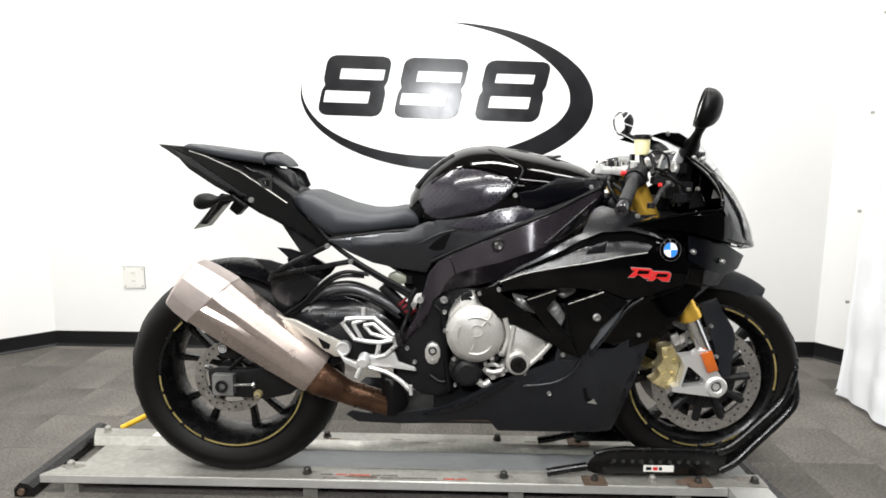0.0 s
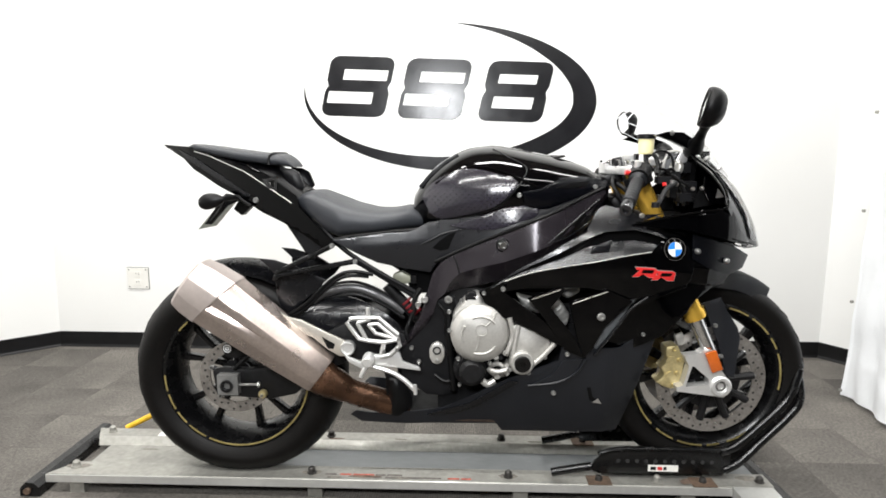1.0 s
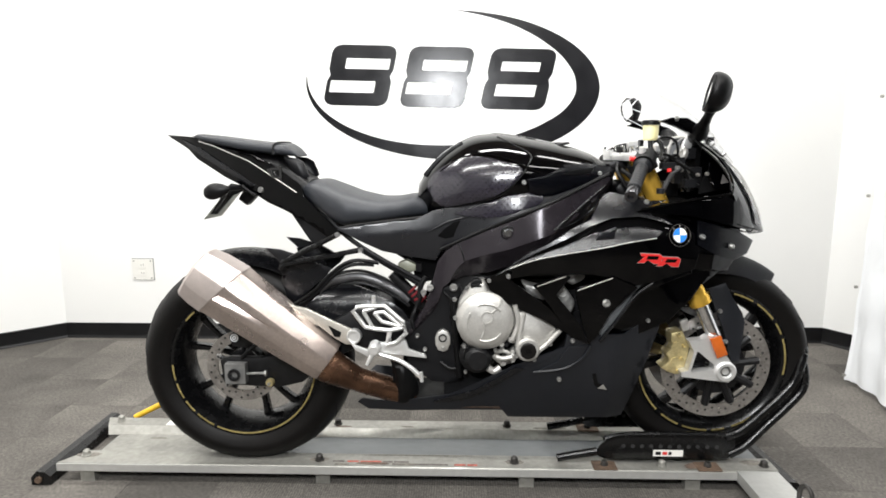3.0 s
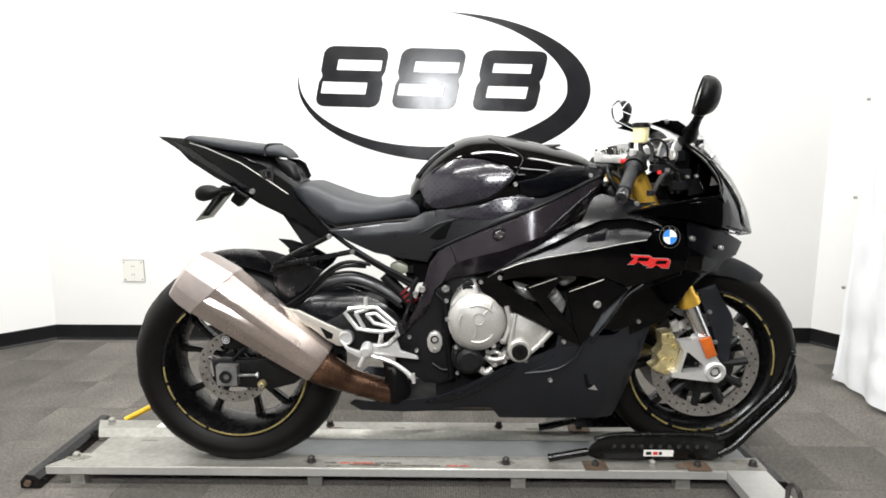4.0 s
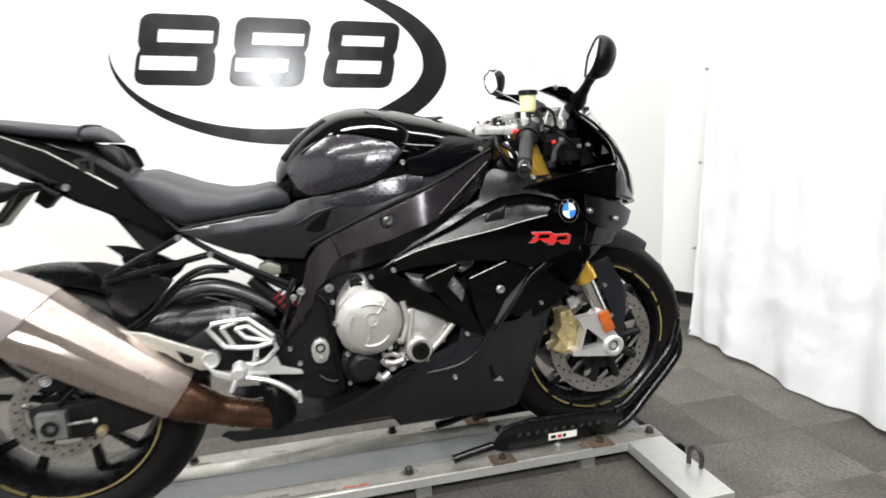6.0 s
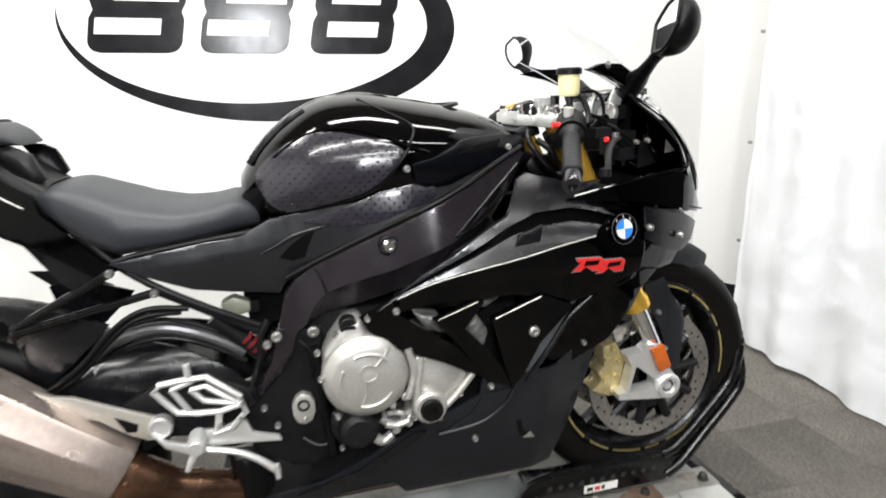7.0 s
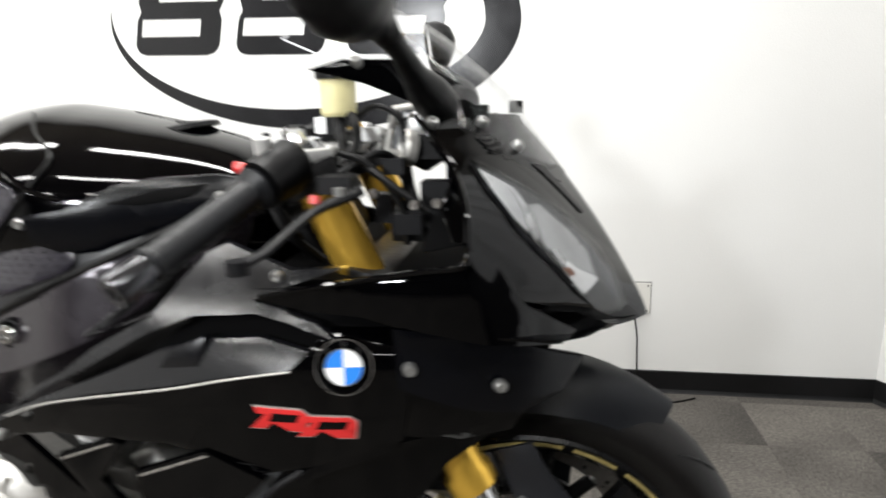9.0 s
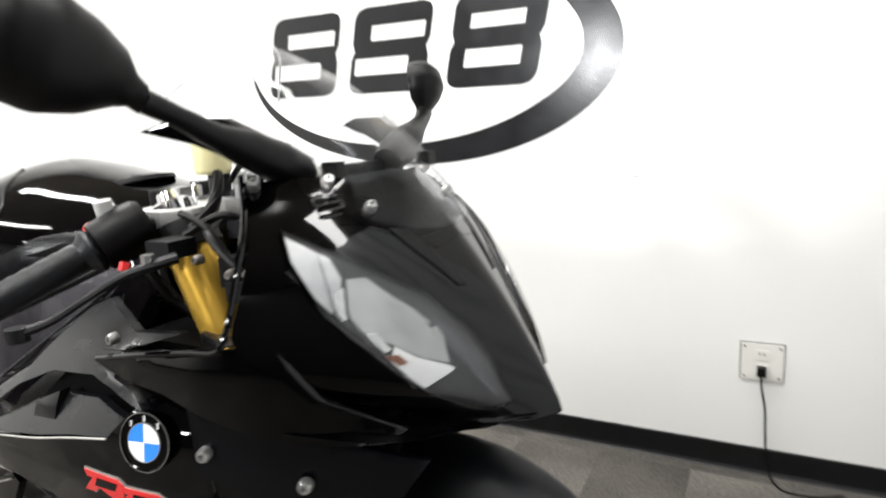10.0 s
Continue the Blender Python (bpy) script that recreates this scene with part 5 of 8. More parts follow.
both("side_cover", lambda: panel([(0.312, 0.796), (0.436, 0.812), (0.539, 0.826), (0.578, 0.846), (0.640, 0.858), (0.703, 0.868), (0.775, 0.893), (0.83, 0.905), (0.90, 0.915), (1.00, 0.935), (1.072, 0.953), (1.072, 0.948), (0.935, 0.892), (0.782, 0.829), (0.673, 0.778), (0.610, 0.743), (0.585, 0.702), (0.499, 0.716), (0.435, 0.731), (0.372, 0.763)],
                                cover_y, thick=0.008, cell=0.009, edge=0.010, drop=0.005), COVER_M, "satin black side cover under the tank", smooth=22)
TFC = [(0.835, 0.938), (0.880, 0.945), (0.934, 0.970), (0.967, 0.975), (1.03, 0.975), (1.075, 0.968), (1.082, 0.952), (1.035, 0.938), (0.971, 0.915), (0.908, 0.893), (0.870, 0.890), (0.840, 0.905)]
both("tank_front_cover", lambda: panel(TFC, lambda x, z: min(on_tank(min(x, 1.07), z, 0.010), cover_y(x, z) - 0.004), thick=0.012, edge=0.010, drop=0.005), WING_M)
both("cover_recess", lambda: panel([(0.925, 0.949), (0.97, 0.962), (1.025, 0.966), (1.012, 0.952), (0.96, 0.946)], lambda x, z: min(on_tank(x, z, 0.0112), cover_y(x, z) - 0.0052), thick=0.002, edge=0.004, drop=0.001), INNER)
bolt((1.040, min(on_tank(1.04, 0.950, 0.010), cover_y(1.04, 0.95) - 0.004), 0.950), 0.0075, m=BRIGHT)
both("cover_grip_pad", lambda: panel([(0.640, 0.842), (0.702, 0.862), (0.763, 0.884), (0.80, 0.900), (0.853, 0.906), (0.878, 0.893), (0.872, 0.873), (0.824, 0.856), (0.764, 0.836), (0.690, 0.833)], lambda x, z: cover_y(x, z) - 0.006, thick=0.004, edge=0.005, drop=0.002, smooth=3), PAD_M)
bm = bmesh.new()
tube(bm, [(x, cover_y(x, z) - 0.001, z) for x, z in ((0.560, 0.786), (0.590, 0.800), (0.620, 0.816), (0.660, 0.828), (0.690, 0.834))], [0.001, 0.003, 0.004, 0.003, 0.001], n=8)
part("vent_lip", bm, COVER_M, bike)
part("cover_vent", panel([(0.592, 0.776), (0.612, 0.797), (0.637, 0.816), (0.657, 0.823), (0.645, 0.797), (0.637, 0.775), (0.615, 0.769)], lambda x, z: cover_y(x, z) - 0.0020, thick=0.002, edge=0.003, drop=0.0), INNER, bike)
# dark gap line between the tank and the frame
bm = bmesh.new()
tube(bm, [(x, min(frame_y(x, z), cover_y(x, z)) + 0.001, z) for x, z in ((0.60, 0.738), (0.673, 0.775), (0.78, 0.824), (0.855, 0.857), (0.93, 0.889), (1.004, 0.922), (1.066, 0.949))], 0.0055, n=8)
part("gap_seal", bm, DEEP, bike)


# ---- seats ----
def seat_shape(line, low, half, n=11):
    """A padded seat: top line, underside and half width along x."""
    bm = bmesh.new()
    secs = []
    xs = np.linspace(line[0][0], line[-1][0], 34)
    for x in xs:
        zt, zl, w = lerp(x, *zip(*line)), lerp(x, *zip(*low)), lerp(x, *zip(*half))
        ring_ = []
        m = 26
        for k in range(m):
            a = math.tau * k / m
            cy_, sz = math.cos(a), math.sin(a)
            u = math.copysign(abs(cy_) ** 0.55, cy_)
            v = math.copysign(abs(sz) ** 0.6, sz)
            ring_.append((x, YM + w * u, (zt + zl) / 2 + (zt - zl) / 2 * v))
        secs.append(ring_)
    loft(bm, secs)
    return bm


part("rider_seat", seat_shape([(0.196, 0.908), (0.205, 0.922), (0.233, 0.930), (0.258, 0.930), (0.292, 0.917), (0.358, 0.891), (0.424, 0.876), (0.474, 0.877), (0.520, 0.887), (0.553, 0.875), (0.584, 0.852)],
                             [(0.196, 0.893), (0.24, 0.850), (0.285, 0.812), (0.324, 0.796), (0.369, 0.803), (0.466, 0.815), (0.561, 0.825), (0.584, 0.840)],
                             [(0.196, 0.085), (0.24, 0.115), (0.33, 0.145), (0.43, 0.135), (0.50, 0.115), (0.56, 0.092), (0.584, 0.07)]), SEAT_M, bike, "black grained vinyl rider seat", smooth=60)
part("pillion_seat", seat_shape([(-0.128, 1.055), (-0.108, 1.063), (-0.04, 1.056), (0.006, 1.050), (0.07, 1.042), (0.106, 1.038), (0.148, 1.035), (0.170, 1.019), (0.184, 1.002)],
                               [(-0.128, 1.050), (-0.095, 1.040), (-0.03, 1.024), (0.035, 1.011), (0.134, 0.999), (0.184, 0.996)],
                               [(-0.128, 0.04), (-0.09, 0.07), (0.0, 0.085), (0.13, 0.09), (0.165, 0.08), (0.184, 0.06)]), SEAT_M, bike, "black grained vinyl passenger seat", smooth=60)
bm = bmesh.new()
tube(bm, [(0.125, YM - 0.091, 1.003), (0.124, YM - 0.089, 1.022), (0.130, YM - 0.078, 1.034), (0.136, YM - 0.04, 1.0365), (0.136, YM + 0.04, 1.0365), (0.130, YM + 0.078, 1.034), (0.124, YM + 0.092, 1.025)], 0.004, n=8)
part("seat_piping", bm, DEEP, bike)


bm = bmesh.new()
tube(bm, [(0.315, 0.0, 0.795), (0.37, 0.0, 0.806), (0.47, 0.004, 0.818), (0.56, 0.008, 0.828), (0.585, 0.02, 0.842)], 0.006, n=8)
part("seat_base", bm, DEEP, bike)
part("inner_mudguard", prism([(0.515, 0.722), (0.60, 0.71), (0.60, 0.64), (0.545, 0.632), (0.52, 0.66)], 0.045, 0.06), INNER, bike, smooth=0)


# ---- tail ----
def tail_y(x, z):
    return YM - lerp(x, (-0.215, -0.12, 0.0, 0.12, 0.22, 0.33), (0.012, 0.055, 0.080, 0.098, 0.115, 0.135)) + 1.2 * max(0.0, z - lerp(x, (-0.19, 0.33), (1.03, 0.84))) ** 2


both("tail_panel", lambda: panel([(-0.215, 1.060), (-0.120, 1.052), (-0.023, 1.022), (0.058, 1.003), (0.120, 0.975), (0.205, 0.918), (0.214, 0.885), (0.296, 0.803), (0.322, 0.785), (0.290, 0.765), (0.222, 0.811), (0.101, 0.873), (0.037, 0.909), (-0.028, 0.941), (-0.107, 0.989), (-0.138, 1.018)],
                                tail_y, thick=0.01, cell=0.016, edge=0.014, drop=0.010), GLOSS, "gloss black tail fairing", smooth=22)
both("tail_under_panel", lambda: panel([(0.020, 0.915), (0.068, 0.891), (0.100, 0.866), (0.221, 0.814), (0.224, 0.757), (0.251, 0.741), (0.325, 0.782), (0.227, 0.838), (0.129, 0.895)], lambda x, z: tail_y(x, z) + 0.012, thick=0.01), MATTE)
both("tail_strip", lambda: panel([(-0.160, 1.048), (-0.110, 1.008), (-0.025, 0.958), (0.055, 0.913), (0.075, 0.913), (-0.015, 0.970), (-0.10, 1.022)], lambda x, z: tail_y(x, z) - 0.004, thick=0.006, edge=0.006, drop=0.003), SATIN)
both("seat_pod", lambda: panel(cell=0.008, outline=[(0.146, 0.996), (0.183, 0.992), (0.203, 0.981), (0.219, 0.940), (0.200, 0.922), (0.170, 0.957)], face=lambda x, z: YM - 0.075 + 2.0 * (z - 0.955) ** 2, thick=0.01, edge=0.02, drop=0.008), MATTE)
part("tail_core", seat_shape([(-0.205, 1.056), (-0.10, 1.046), (0.0, 1.022), (0.13, 0.998), (0.22, 0.93)], [(-0.205, 1.05), (-0.10, 1.0), (0.0, 0.945), (0.13, 0.88), (0.22, 0.83)], [(-0.205, 0.012), (-0.10, 0.045), (0.13, 0.085), (0.22, 0.095)]), DEEP, bike, smooth=50)
# thin silver line, a painted highlight along the tail's glossy edge
bm = bmesh.new()
tube(bm, [(x, tail_y(x, lerp(x, (-0.10, -0.056, 0.053, 0.115, 0.193), (1.040, 1.028, 0.984, 0.946, 0.897))) - 0.0045, lerp(x, (-0.10, -0.056, 0.053, 0.115, 0.193), (1.040, 1.028, 0.984, 0.946, 0.897))) for x in np.linspace(-0.10, 0.193, 30)], 0.0017, n=6, smooth=0)
part("tail_edge", bm, SILVER, bike)
outline_ring("grab_loop", [(0.108, 0.962), (0.151, 0.972), (0.149, 0.928), (0.122, 0.938)], [(0.122, 0.958), (0.143, 0.961), (0.142, 0.940), (0.128, 0.945)], 0.020, 0.030, CHROME)
bolt((0.085, tail_y(0.085, 0.906) - 0.002, 0.903), 0.010, m=BRIGHT)
both("tail_lamp_fin", lambda: panel([(-0.105, 1.022), (-0.085, 1.010), (-0.072, 0.992), (-0.085, 0.998), (-0.10, 1.012)], lambda x, z: tail_y(x, z) - 0.002, thick=0.004, edge=0.003, drop=0.001), CHROME)


def indicator(y0, sgn):
    bm = bmesh.new()
    secs = []
    for t in np.linspace(0, 1, 12):
        r = 0.022 * math.sin(math.pi * (0.06 + 0.94 * t) ** 0.75) ** 0.7 + 0.001
        c = Vector((-0.052 + 0.072 * t, y0, 0.899 + 0.010 * t))
        secs.append([c + Vector((0, 0.75 * r * math.cos(a), r * math.sin(a))) for a in np.linspace(0, math.tau, 15)[:-1]])
    loft(bm, secs)
    ind = part("rear_indicator", bm, DEEP, bike, "black teardrop indicator")
    bm = bmesh.new()
    cyl(bm, (0.010, y0, 0.910), (0.040, y0 + sgn * 0.10, 0.910), 0.008, n=10)
    part("stem", bm, DEEP, ind)


indicator(-0.03, 1)
part("plate_stay", prism([(-0.075, 0.83), (-0.055, 0.83), (-0.005, 0.885), (0.03, 0.90), (0.045, 0.885), (0.02, 0.915), (-0.01, 0.92), (-0.03, 0.895)], 0.05, 0.06), DEEP, bike, bevel=0.003)
indicator(2 * YM + 0.03, -1)
part("plate_bracket", prism([(-0.01, 0.87), (0.03, 0.935), (0.075, 0.91), (0.05, 0.885), (0.015, 0.85)], YM - 0.02, YM + 0.02), DEEP, bike, bevel=0.004)
bm = bmesh.new()
v = [bm.verts.new(p) for p in ((-0.040, YM - 0.055, 0.885), (-0.104, YM - 0.055, 0.812), (-0.092, YM + 0.055, 0.812), (-0.028, YM + 0.055, 0.885))]
bm.faces.new(v)
bmesh.ops.solidify(bm, geom=bm.faces[:], thickness=0.003)
part("number_plate", bm, PLATE_M, bike, "blank dull metal number plate", smooth=0)
for pts in ([(0.0, 0.02, 0.905), (-0.02, 0.035, 0.875), (-0.05, 0.04, 0.84)], [(0.03, 0.03, 0.915), (0.05, 0.03, 0.90), (0.075, 0.02, 0.888)]):
    bm = bmesh.new()
    tube(bm, pts, 0.005, n=8)
    part("plate_wire", bm, DEEP, bike)


# ---- fairings ----
def fair_y(x, z):
    y = lerp(x, (0.72, 0.85, 1.0, 1.15, 1.23, 1.30, 1.38, 1.47, 1.56), (-0.085, -0.112, -0.124, -0.130, -0.120, -0.101, -0.067, -0.006, 0.10))
    if z > 0.78:
        y += 5.0 * (z - 0.78) ** 2
    if z < 0.60:
        y += 0.95 * (0.60 - z) ** 2
    return y


def smooth_fair(x, z):
    return sum(fair_y(x + d, z) for d in (-0.06, -0.045, -0.03, -0.015, 0.0, 0.015, 0.03, 0.045, 0.06)) / 9


GL = dict(smooth=22)
both("side_fairing", lambda: panel([(0.721, 0.667), (0.785, 0.701), (0.851, 0.725), (0.924, 0.742), (1.026, 0.761), (1.098, 0.777), (1.162, 0.787), (1.203, 0.828), (1.280, 0.822), (1.284, 0.744), (1.276, 0.703), (1.219, 0.687), (1.169, 0.671), (1.118, 0.660), (1.073, 0.677), (1.007, 0.690), (0.926, 0.688), (0.852, 0.686), (0.785, 0.670), (0.736, 0.644)],
                                  lambda x, z: smooth_fair(x, z) + 0.16 * max(0, 0.735 - z) + 9.0 * max(0.0, z - 0.79) ** 2 * lerp(x, (1.12, 1.22, 1.30), (0, 1, 2.1)), thick=0.006, cell=0.010, edge=0.012, drop=0.006), GLOSS, "gloss black side fairing", **GL)
both("fairing_strut", lambda: panel([(0.725, 0.663), (0.787, 0.671), (0.817, 0.651), (0.894, 0.597), (0.918, 0.571), (0.953, 0.522), (0.919, 0.539), (0.872, 0.565), (0.780, 0.603), (0.737, 0.638)], lambda x, z: smooth_fair(x, z) + 0.012, thick=0.010, edge=0.012, drop=0.007), GLOSS, **GL)
both("fairing_strut", lambda: panel([(0.852, 0.656), (0.933, 0.689), (0.949, 0.682), (0.912, 0.633), (0.950, 0.589), (0.979, 0.550), (1.004, 0.497), (0.953, 0.518), (0.922, 0.568), (0.882, 0.622)], lambda x, z: smooth_fair(x, z) + 0.006, thick=0.010, edge=0.012, drop=0.007), GLOSS, **GL)
both("fairing_strut", lambda: panel([(0.960, 0.650), (1.056, 0.687), (1.124, 0.657), (1.091, 0.635), (1.056, 0.588), (1.025, 0.525), (1.004, 0.497), (0.984, 0.556), (0.978, 0.595), (0.988, 0.621)], lambda x, z: smooth_fair(x, z) + 0.004, thick=0.010, edge=0.012, drop=0.007), GLOSS, **GL)
both("fairing_liner", lambda: panel([(0.88, 0.705), (1.0, 0.80), (1.08, 0.862), (1.20, 0.868), (1.34, 0.885), (1.44, 0.80), (1.42, 0.74), (1.36, 0.69), (1.28, 0.685), (1.18, 0.665), (1.05, 0.67)], lambda x, z: smooth_fair(x, min(z, 0.82)) + 0.035, thick=0.004), INNER)
# silver line painted as the highlight on the edge where the panels meet
bm = bmesh.new()
tube(bm, [(x, smooth_fair(x, z) - 0.0008, z) for x, z in ((0.79, 0.702), (0.851, 0.726), (0.924, 0.743), (1.026, 0.762), (1.098, 0.778), (1.165, 0.789))], 0.0013, n=6)
part("fairing_edge", bm, SILVER, bike)
# pale steel lines stand in for reflections along the struts' upper edges
for pts in ([(0.862, 0.655), (0.936, 0.684)], [(0.968, 0.647), (1.058, 0.682)]):
    bm = bmesh.new()
    tube(bm, [(x, smooth_fair(x, z) + 0.0035, z) for x, z in pts], 0.0013, n=6, smooth=0)
    part("fin_edge", bm, DISC_M, bike)
both("scoop_panel", lambda: panel([(0.751, 0.680), (0.785, 0.704), (0.851, 0.733), (0.923, 0.761), (1.009, 0.798), (1.052, 0.810), (1.124, 0.817), (1.200, 0.803), (1.164, 0.789), (1.098, 0.779), (1.026, 0.763), (0.924, 0.744), (0.851, 0.727), (0.792, 0.703)],
                                 lambda x, z: smooth_fair(x, z) + 0.4 * (z - lerp(x, (0.75, 1.2), (0.69, 0.79))), thick=0.008, cell=0.009, edge=0.006, drop=0.003), SATIN, "satin grey scoop panel", **GL)
# black sheet set behind the scoop to paint the shade inside it
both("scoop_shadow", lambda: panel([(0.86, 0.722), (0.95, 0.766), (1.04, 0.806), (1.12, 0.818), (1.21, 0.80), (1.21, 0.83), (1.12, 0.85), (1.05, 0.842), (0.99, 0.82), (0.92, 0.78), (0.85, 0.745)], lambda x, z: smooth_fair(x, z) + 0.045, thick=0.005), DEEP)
both("shoulder_panel", lambda: panel([(0.790, 0.708), (0.836, 0.742), (0.886, 0.768), (0.936, 0.802), (1.001, 0.836), (1.025, 0.862), (1.041, 0.893), (1.063, 0.902), (1.100, 0.893), (1.150, 0.880), (1.210, 0.882), (1.150, 0.866), (1.115, 0.856), (1.150, 0.846), (1.188, 0.836), (1.213, 0.820), (1.160, 0.836), (1.123, 0.843), (1.051, 0.838), (0.994, 0.817), (0.923, 0.778), (0.850, 0.742)],
                                    lambda x, z: smooth_fair(x, z) + 0.004 + 0.22 * (z - lerp(x, (0.8, 1.0, 1.15), (0.715, 0.825, 0.85))), thick=0.010, cell=0.009, edge=0.006, drop=0.003), SATIN, "satin grey fairing shoulder", **GL)
both("scoop_rib", lambda: panel([(1.010, 0.780), (1.020, 0.800), (1.066, 0.818), (1.058, 0.785)], lambda x, z: smooth_fair(x, z) + 0.010, thick=0.012, edge=0.008, drop=0.004), SATIN)
both("front_fairing", lambda: panel([(1.276, 0.812), (1.315, 0.806), (1.40, 0.780), (1.430, 0.752), (1.388, 0.690), (1.335, 0.690), (1.288, 0.700), (1.270, 0.705), (1.272, 0.74)], lambda x, z: smooth_fair(x, min(z, 0.8)) + 0.003 + 0.22 * max(0, 0.75 - z), thick=0.006, cell=0.015, edge=0.010, drop=0.004), GLOSS, "gloss black front of the side fairing", **GL)
both("front_wing", lambda: panel([(1.272, 0.833), (1.309, 0.826), (1.400, 0.800), (1.468, 0.766), (1.446, 0.733), (1.398, 0.719), (1.350, 0.733), (1.321, 0.745), (1.276, 0.769), (1.280, 0.80)], lambda x, z: smooth_fair(x, min(z, 0.8)) - 0.006 + 0.10 * max(0, 0.74 - z), thick=0.006, cell=0.015, edge=0.010, drop=0.004), WING_M, "slate-black front side panel", **GL)
both("inner_fairing", lambda: panel([(1.045, 0.488), (1.111, 0.618), (1.175, 0.655), (1.290, 0.69), (1.375, 0.682), (1.315, 0.645), (1.290, 0.61), (1.27, 0.594), (1.256, 0.587), (1.227, 0.552), (1.12, 0.506)], lambda x, z: smooth_fair(x, z) + 0.045, thick=0.008), GLOSS, **GL)
both("lower_fairing_fold", lambda: panel([(1.125, 0.640), (1.18, 0.676), (1.272, 0.703), (1.27, 0.69), (1.20, 0.668), (1.155, 0.645)], lambda x, z: smooth_fair(x, z) + 0.01, thick=0.02, edge=0.01, drop=0.006), GLOSS, **GL)


def belly_y(x, z):
    return -0.105 + 0.6 * max(0.0, 0.62 - z) ** 2 + 0.10 * max(0.0, 0.62 - x) + 0.35 * max(0.0, x - 1.08)


both("belly_pan", lambda: panel([(0.540, 0.306), (0.628, 0.325), (0.684, 0.350), (0.738, 0.385), (0.804, 0.423), (0.863, 0.421), (0.917, 0.450), (0.942, 0.483), (0.947, 0.520), (1.008, 0.493), (1.034, 0.499), (1.106, 0.521), (1.225, 0.592), (1.188, 0.535), (1.158, 0.455), (1.135, 0.357), (1.128, 0.248), (0.946, 0.246), (0.796, 0.246), (0.779, 0.272), (0.612, 0.270), (0.516, 0.260), (0.387, 0.258), (0.355, 0.282), (0.372, 0.296), (0.452, 0.290)],
                                belly_y, thick=0.007, cell=0.018, edge=0.014, drop=0.008), SLATE_M, "matt black belly fairing", **GL)
both("belly_fold", lambda: panel([(0.640, 0.325), (0.70, 0.345), (0.76, 0.385), (0.81, 0.420), (0.835, 0.418), (0.79, 0.385), (0.72, 0.335), (0.66, 0.308), (0.58, 0.300)], lambda x, z: belly_y(x, z) - 0.006, thick=0.008, edge=0.012, drop=0.006), SATIN, **GL)
both("belly_step", lambda: panel([(0.870, 0.408), (0.923, 0.438), (0.952, 0.484), (1.006, 0.490), (0.992, 0.455), (0.955, 0.424), (0.916, 0.411)], lambda x, z: belly_y(x, z) - 0.004, thick=0.006, edge=0.008, drop=0.004), SLATE_M, **GL)
for pts in ([(0.86, 0.405), (0.92, 0.412), (0.96, 0.425), (0.995, 0.455), (1.012, 0.49)],):
    bm = bmesh.new()
    tube(bm, [(x, belly_y(x, z) - 0.004, z) for x, z in pts], 0.004, n=6)
    part("belly_ridge", bm, SLATE_M, bike)
part("belly_vent", panel([(1.024, 0.400), (1.034, 0.402), (1.042, 0.372), (1.060, 0.360), (1.072, 0.346), (1.056, 0.348), (1.034, 0.362)], lambda x, z: belly_y(x, z) - 0.0012, thick=0.002, edge=0.002, drop=0), DEEP, bike)
# small silver triangle painted as the glint at the vent's edge
part("vent_glint", panel([(1.043, 0.353), (1.058, 0.366), (1.070, 0.348)], lambda x, z: belly_y(x, z) - 0.002, thick=0.002, edge=0.001, drop=0), SILVER, bike)
part("belly_floor", cube(0.42, 1.12, 0.02, 2 * YM - 0.02, 0.252, 0.265), MATTE, bike, smooth=0)
part("belly_scrape", panel([(0.66, 0.280), (0.70, 0.284), (0.77, 0.284), (0.775, 0.277)], lambda x, z: belly_y(x, z) - 0.002, thick=0.002, edge=0.002, drop=0), mat("scraped_brown_plastic", (0.05, 0.033, 0.024), 0.6, grain=0.3, stain=0.3, stain_size=40), bike)
part("radiator_guard", panel([(1.029, 0.544), (1.052, 0.592), (1.077, 0.639), (1.097, 0.660), (1.150, 0.677), (1.120, 0.640), (1.080, 0.576), (1.037, 0.512)], lambda x, z: smooth_fair(x, z) + 0.022, thick=0.003, edge=0.003, drop=0), GUARD, bike)
for k in range(27):
    t = k / 26
    a = (1.030 + 0.112 * t, lerp(1.030 + 0.112 * t, (1.029, 1.052, 1.077, 1.097, 1.150), (0.544, 0.592, 0.639, 0.660, 0.675)))
    b = (1.040 + 0.106 * t, lerp(1.040 + 0.106 * t, (1.037, 1.080, 1.120, 1.150), (0.514, 0.576, 0.640, 0.674)))
    bm = bmesh.new()
    tube(bm, [(a[0], smooth_fair(*a) + 0.019, a[1]), (b[0], smooth_fair(*b) + 0.019, b[1])], 0.0010, n=5, smooth=0)
    part("guard_wire", bm, GUARD, bike)
bm = bmesh.new()
tube(bm, [(1.034, smooth_fair(1.034, 0.505) + 0.012, 0.503), (1.075, smooth_fair(1.075, 0.57) + 0.012, 0.565), (1.12, smooth_fair(1.12, 0.63) + 0.012, 0.632), (1.165, smooth_fair(1.16, 0.665) + 0.012, 0.667)], 0.004, n=8)
part("guard_frame", bm, SATIN, bike)
